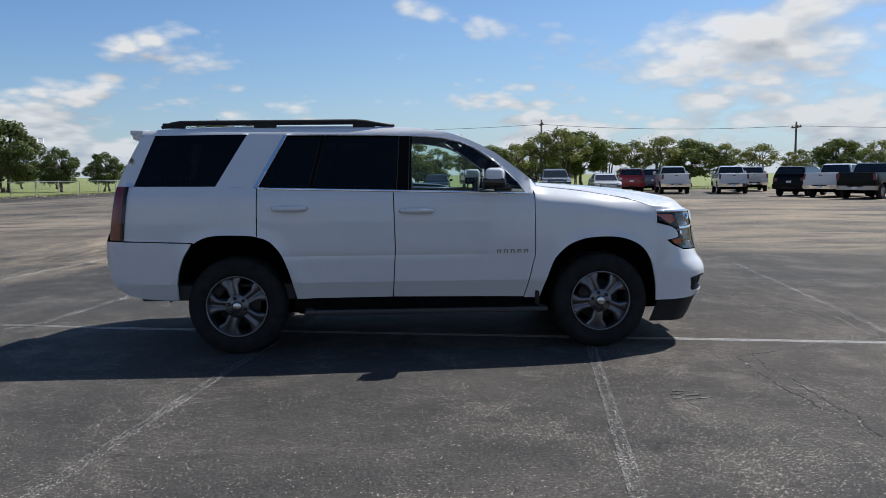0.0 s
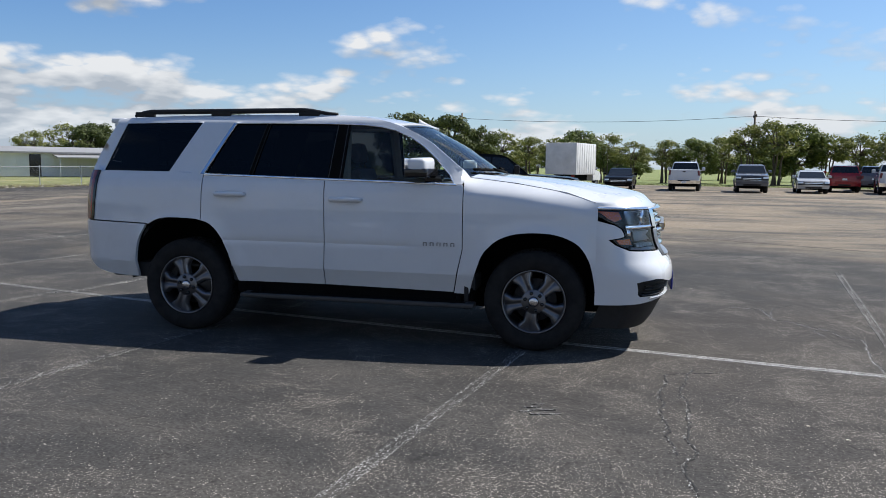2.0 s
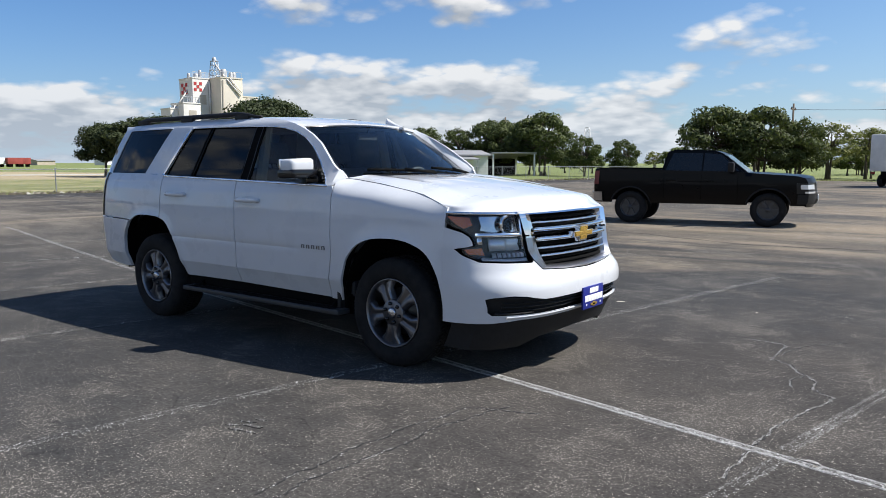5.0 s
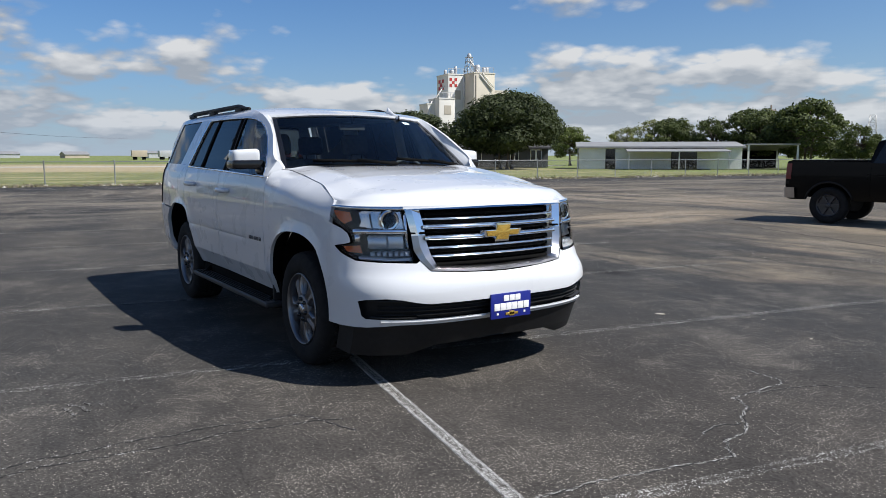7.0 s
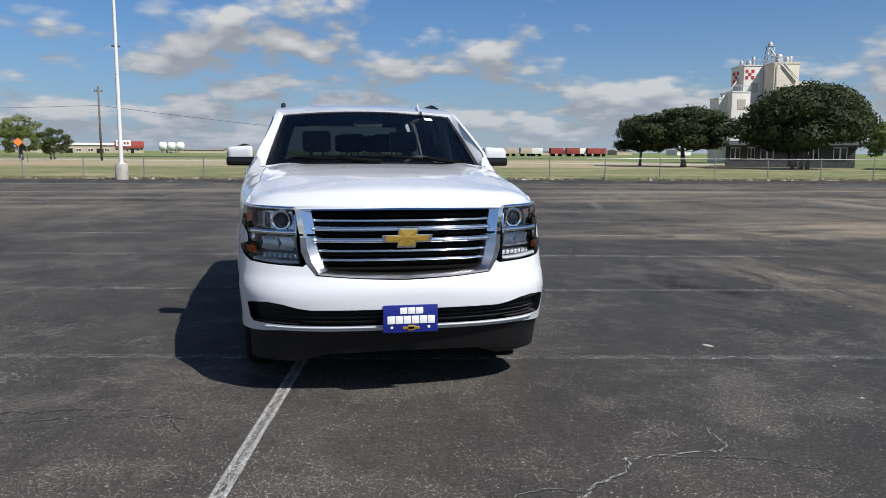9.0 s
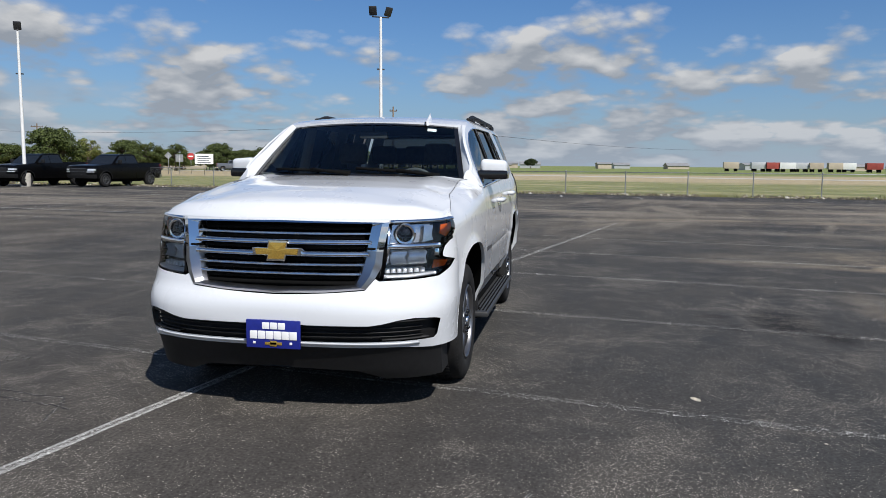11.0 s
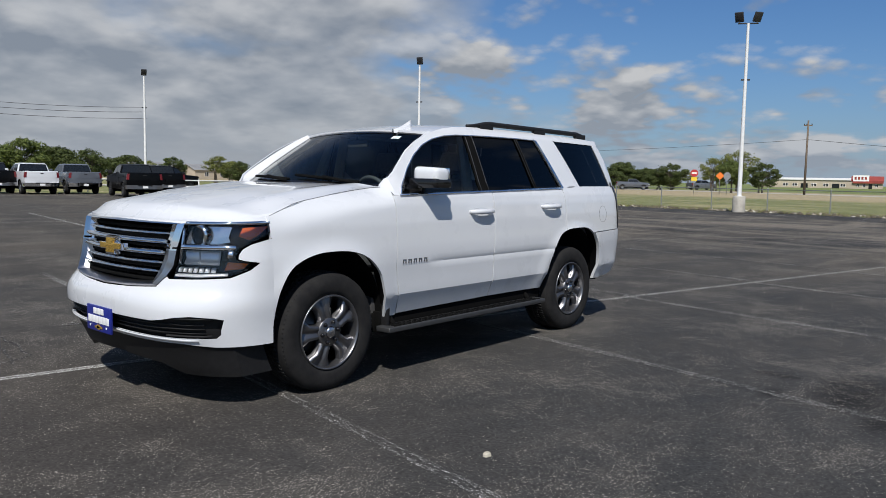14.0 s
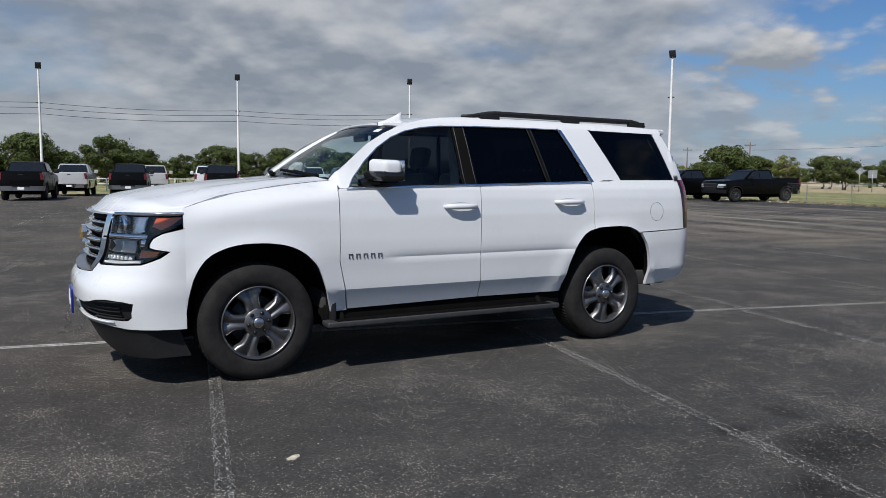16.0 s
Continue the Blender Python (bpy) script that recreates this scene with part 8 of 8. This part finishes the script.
# ---- signs ----
def post_sign(x, y, turn, shape, material, w, h, z, label):
    sg = empty("road_sign", label, "sign", m=pose(x, y, 0, 0, 0, turn))
    bm = bmesh.new()
    tube(bm, [(0, 0, -0.05), (0, 0, z + h / 2)], 0.04, 6)
    part("post", bm, M_GALV, sg)
    bm = bmesh.new()
    n = {"octagon": 8, "diamond": 4, "square": 4}[shape]
    a0 = {"octagon": math.pi / 8, "diamond": 0, "square": math.pi / 4}[shape]
    f = {"octagon": 0.54, "diamond": 0.5, "square": 0.707}[shape]
    lo = [bm.verts.new((q, w * f * math.cos(a0 + 2 * math.pi * j / n), z + h * f * math.sin(a0 + 2 * math.pi * j / n))) for q in (0.045, 0.06) for j in range(n)]
    bm.faces.new(lo[n:]), bm.faces.new(lo[:n][::-1])
    for j in range(n):
        bm.faces.new((lo[j], lo[(j + 1) % n], lo[n + (j + 1) % n], lo[n + j]))
    return sg, part("board", bm, material, sg, smooth=None)


M_ORANGE = simple("sign_orange", (0.75, 0.18, 0.02), 0.6, vary=0.05)
M_YELLOW = simple("sign_yellow", (0.72, 0.50, 0.03), 0.6, vary=0.05)
M_GREEN = simple("sign_green", (0.02, 0.18, 0.08), 0.6, vary=0.05)
sg, bd = post_sign(-78.4, -42.5, 28, "square", M_PLATEWHITE, 2.1, 1.2, 1.9, "white board sign on posts in the grass")
for i, (a, b) in enumerate(((1.45, 0.10), (1.7, 0.08), (1.95, 0.08), (2.2, 0.12))):
    box_part("sign_bar", bd, M_GREYPAINT, 0.06, 0.068, -0.75, 0.75 - 0.2 * (i % 2), a - b / 2, a + b / 2)
sg, bd = post_sign(-88.1, -34.1, 25, "octagon", M_SIGNRED, 0.9, 0.9, 2.6, "red octagonal stop sign over a yellow plate")
box_part("plate", sg, M_YELLOW, 0.045, 0.06, -0.36, 0.36, 1.62, 2.1)
box_part("word_bar", bd, M_PLATEWHITE, 0.06, 0.068, -0.30, 0.30, 2.52, 2.70)
post_sign(-89.3, -31.3, 25, "diamond", M_ORANGE, 1.0, 1.0, 2.3, "orange diamond warning sign by the road")
sg, bd = post_sign(-90.8, -50.9, 30, "octagon", M_SIGNRED, 0.9, 0.9, 2.3, "red octagonal stop sign on steel post")
box_part("word_bar", bd, M_PLATEWHITE, 0.06, 0.068, -0.30, 0.30, 2.21, 2.39)
post_sign(-88.7, -30.2, 25, "octagon", M_GALV, 0.8, 0.9, 2.3, "grey back of a road sign on a post")
post_sign(-80.6, -48.4, 215, "diamond", M_GALV, 0.9, 0.9, 2.3, "grey back of a road sign in the grass")
post_sign(-81.3, -47.3, 215, "square", M_GALV, 0.9, 0.9, 2.0, "grey back of a square road sign")
post_sign(-86, -70, 30, "square", M_GREEN, 0.9, 0.7, 1.8, "small green road sign")
# lattice tower far off between the trees
tw = empty("lattice_tower", "distant steel lattice pylon behind trees", "pylon", m=pose(-53, 110, 0, 0, 0, 20))
for a, b in ((1, 1), (1, -1), (-1, 1), (-1, -1)):
    bm = bmesh.new()
    tube(bm, [(a * 1.0, b * 1.0, -0.1), (a * 0.35, b * 0.35, 7.2)], 0.06, 4)
    part("leg", bm, M_STEEL, tw)
for i in range(7):
    z0, z1 = i * 1.03, i * 1.03 + 1.03
    r0, r1 = 1.0 - 0.09 * z0, 1.0 - 0.09 * z1
    bm = bmesh.new()
    for a, b, c_, d in ((1, 1, 1, -1), (1, -1, -1, -1), (-1, -1, -1, 1), (-1, 1, 1, 1)):
        tube(bm, [(a * r0, b * r0, z0), (c_ * r1, d * r1, z1)], 0.035, 4)
        tube(bm, [(a * r1, b * r1, z1), (c_ * r1, d * r1, z1)], 0.03, 4)
    part("bracing", bm, M_STEEL, tw)
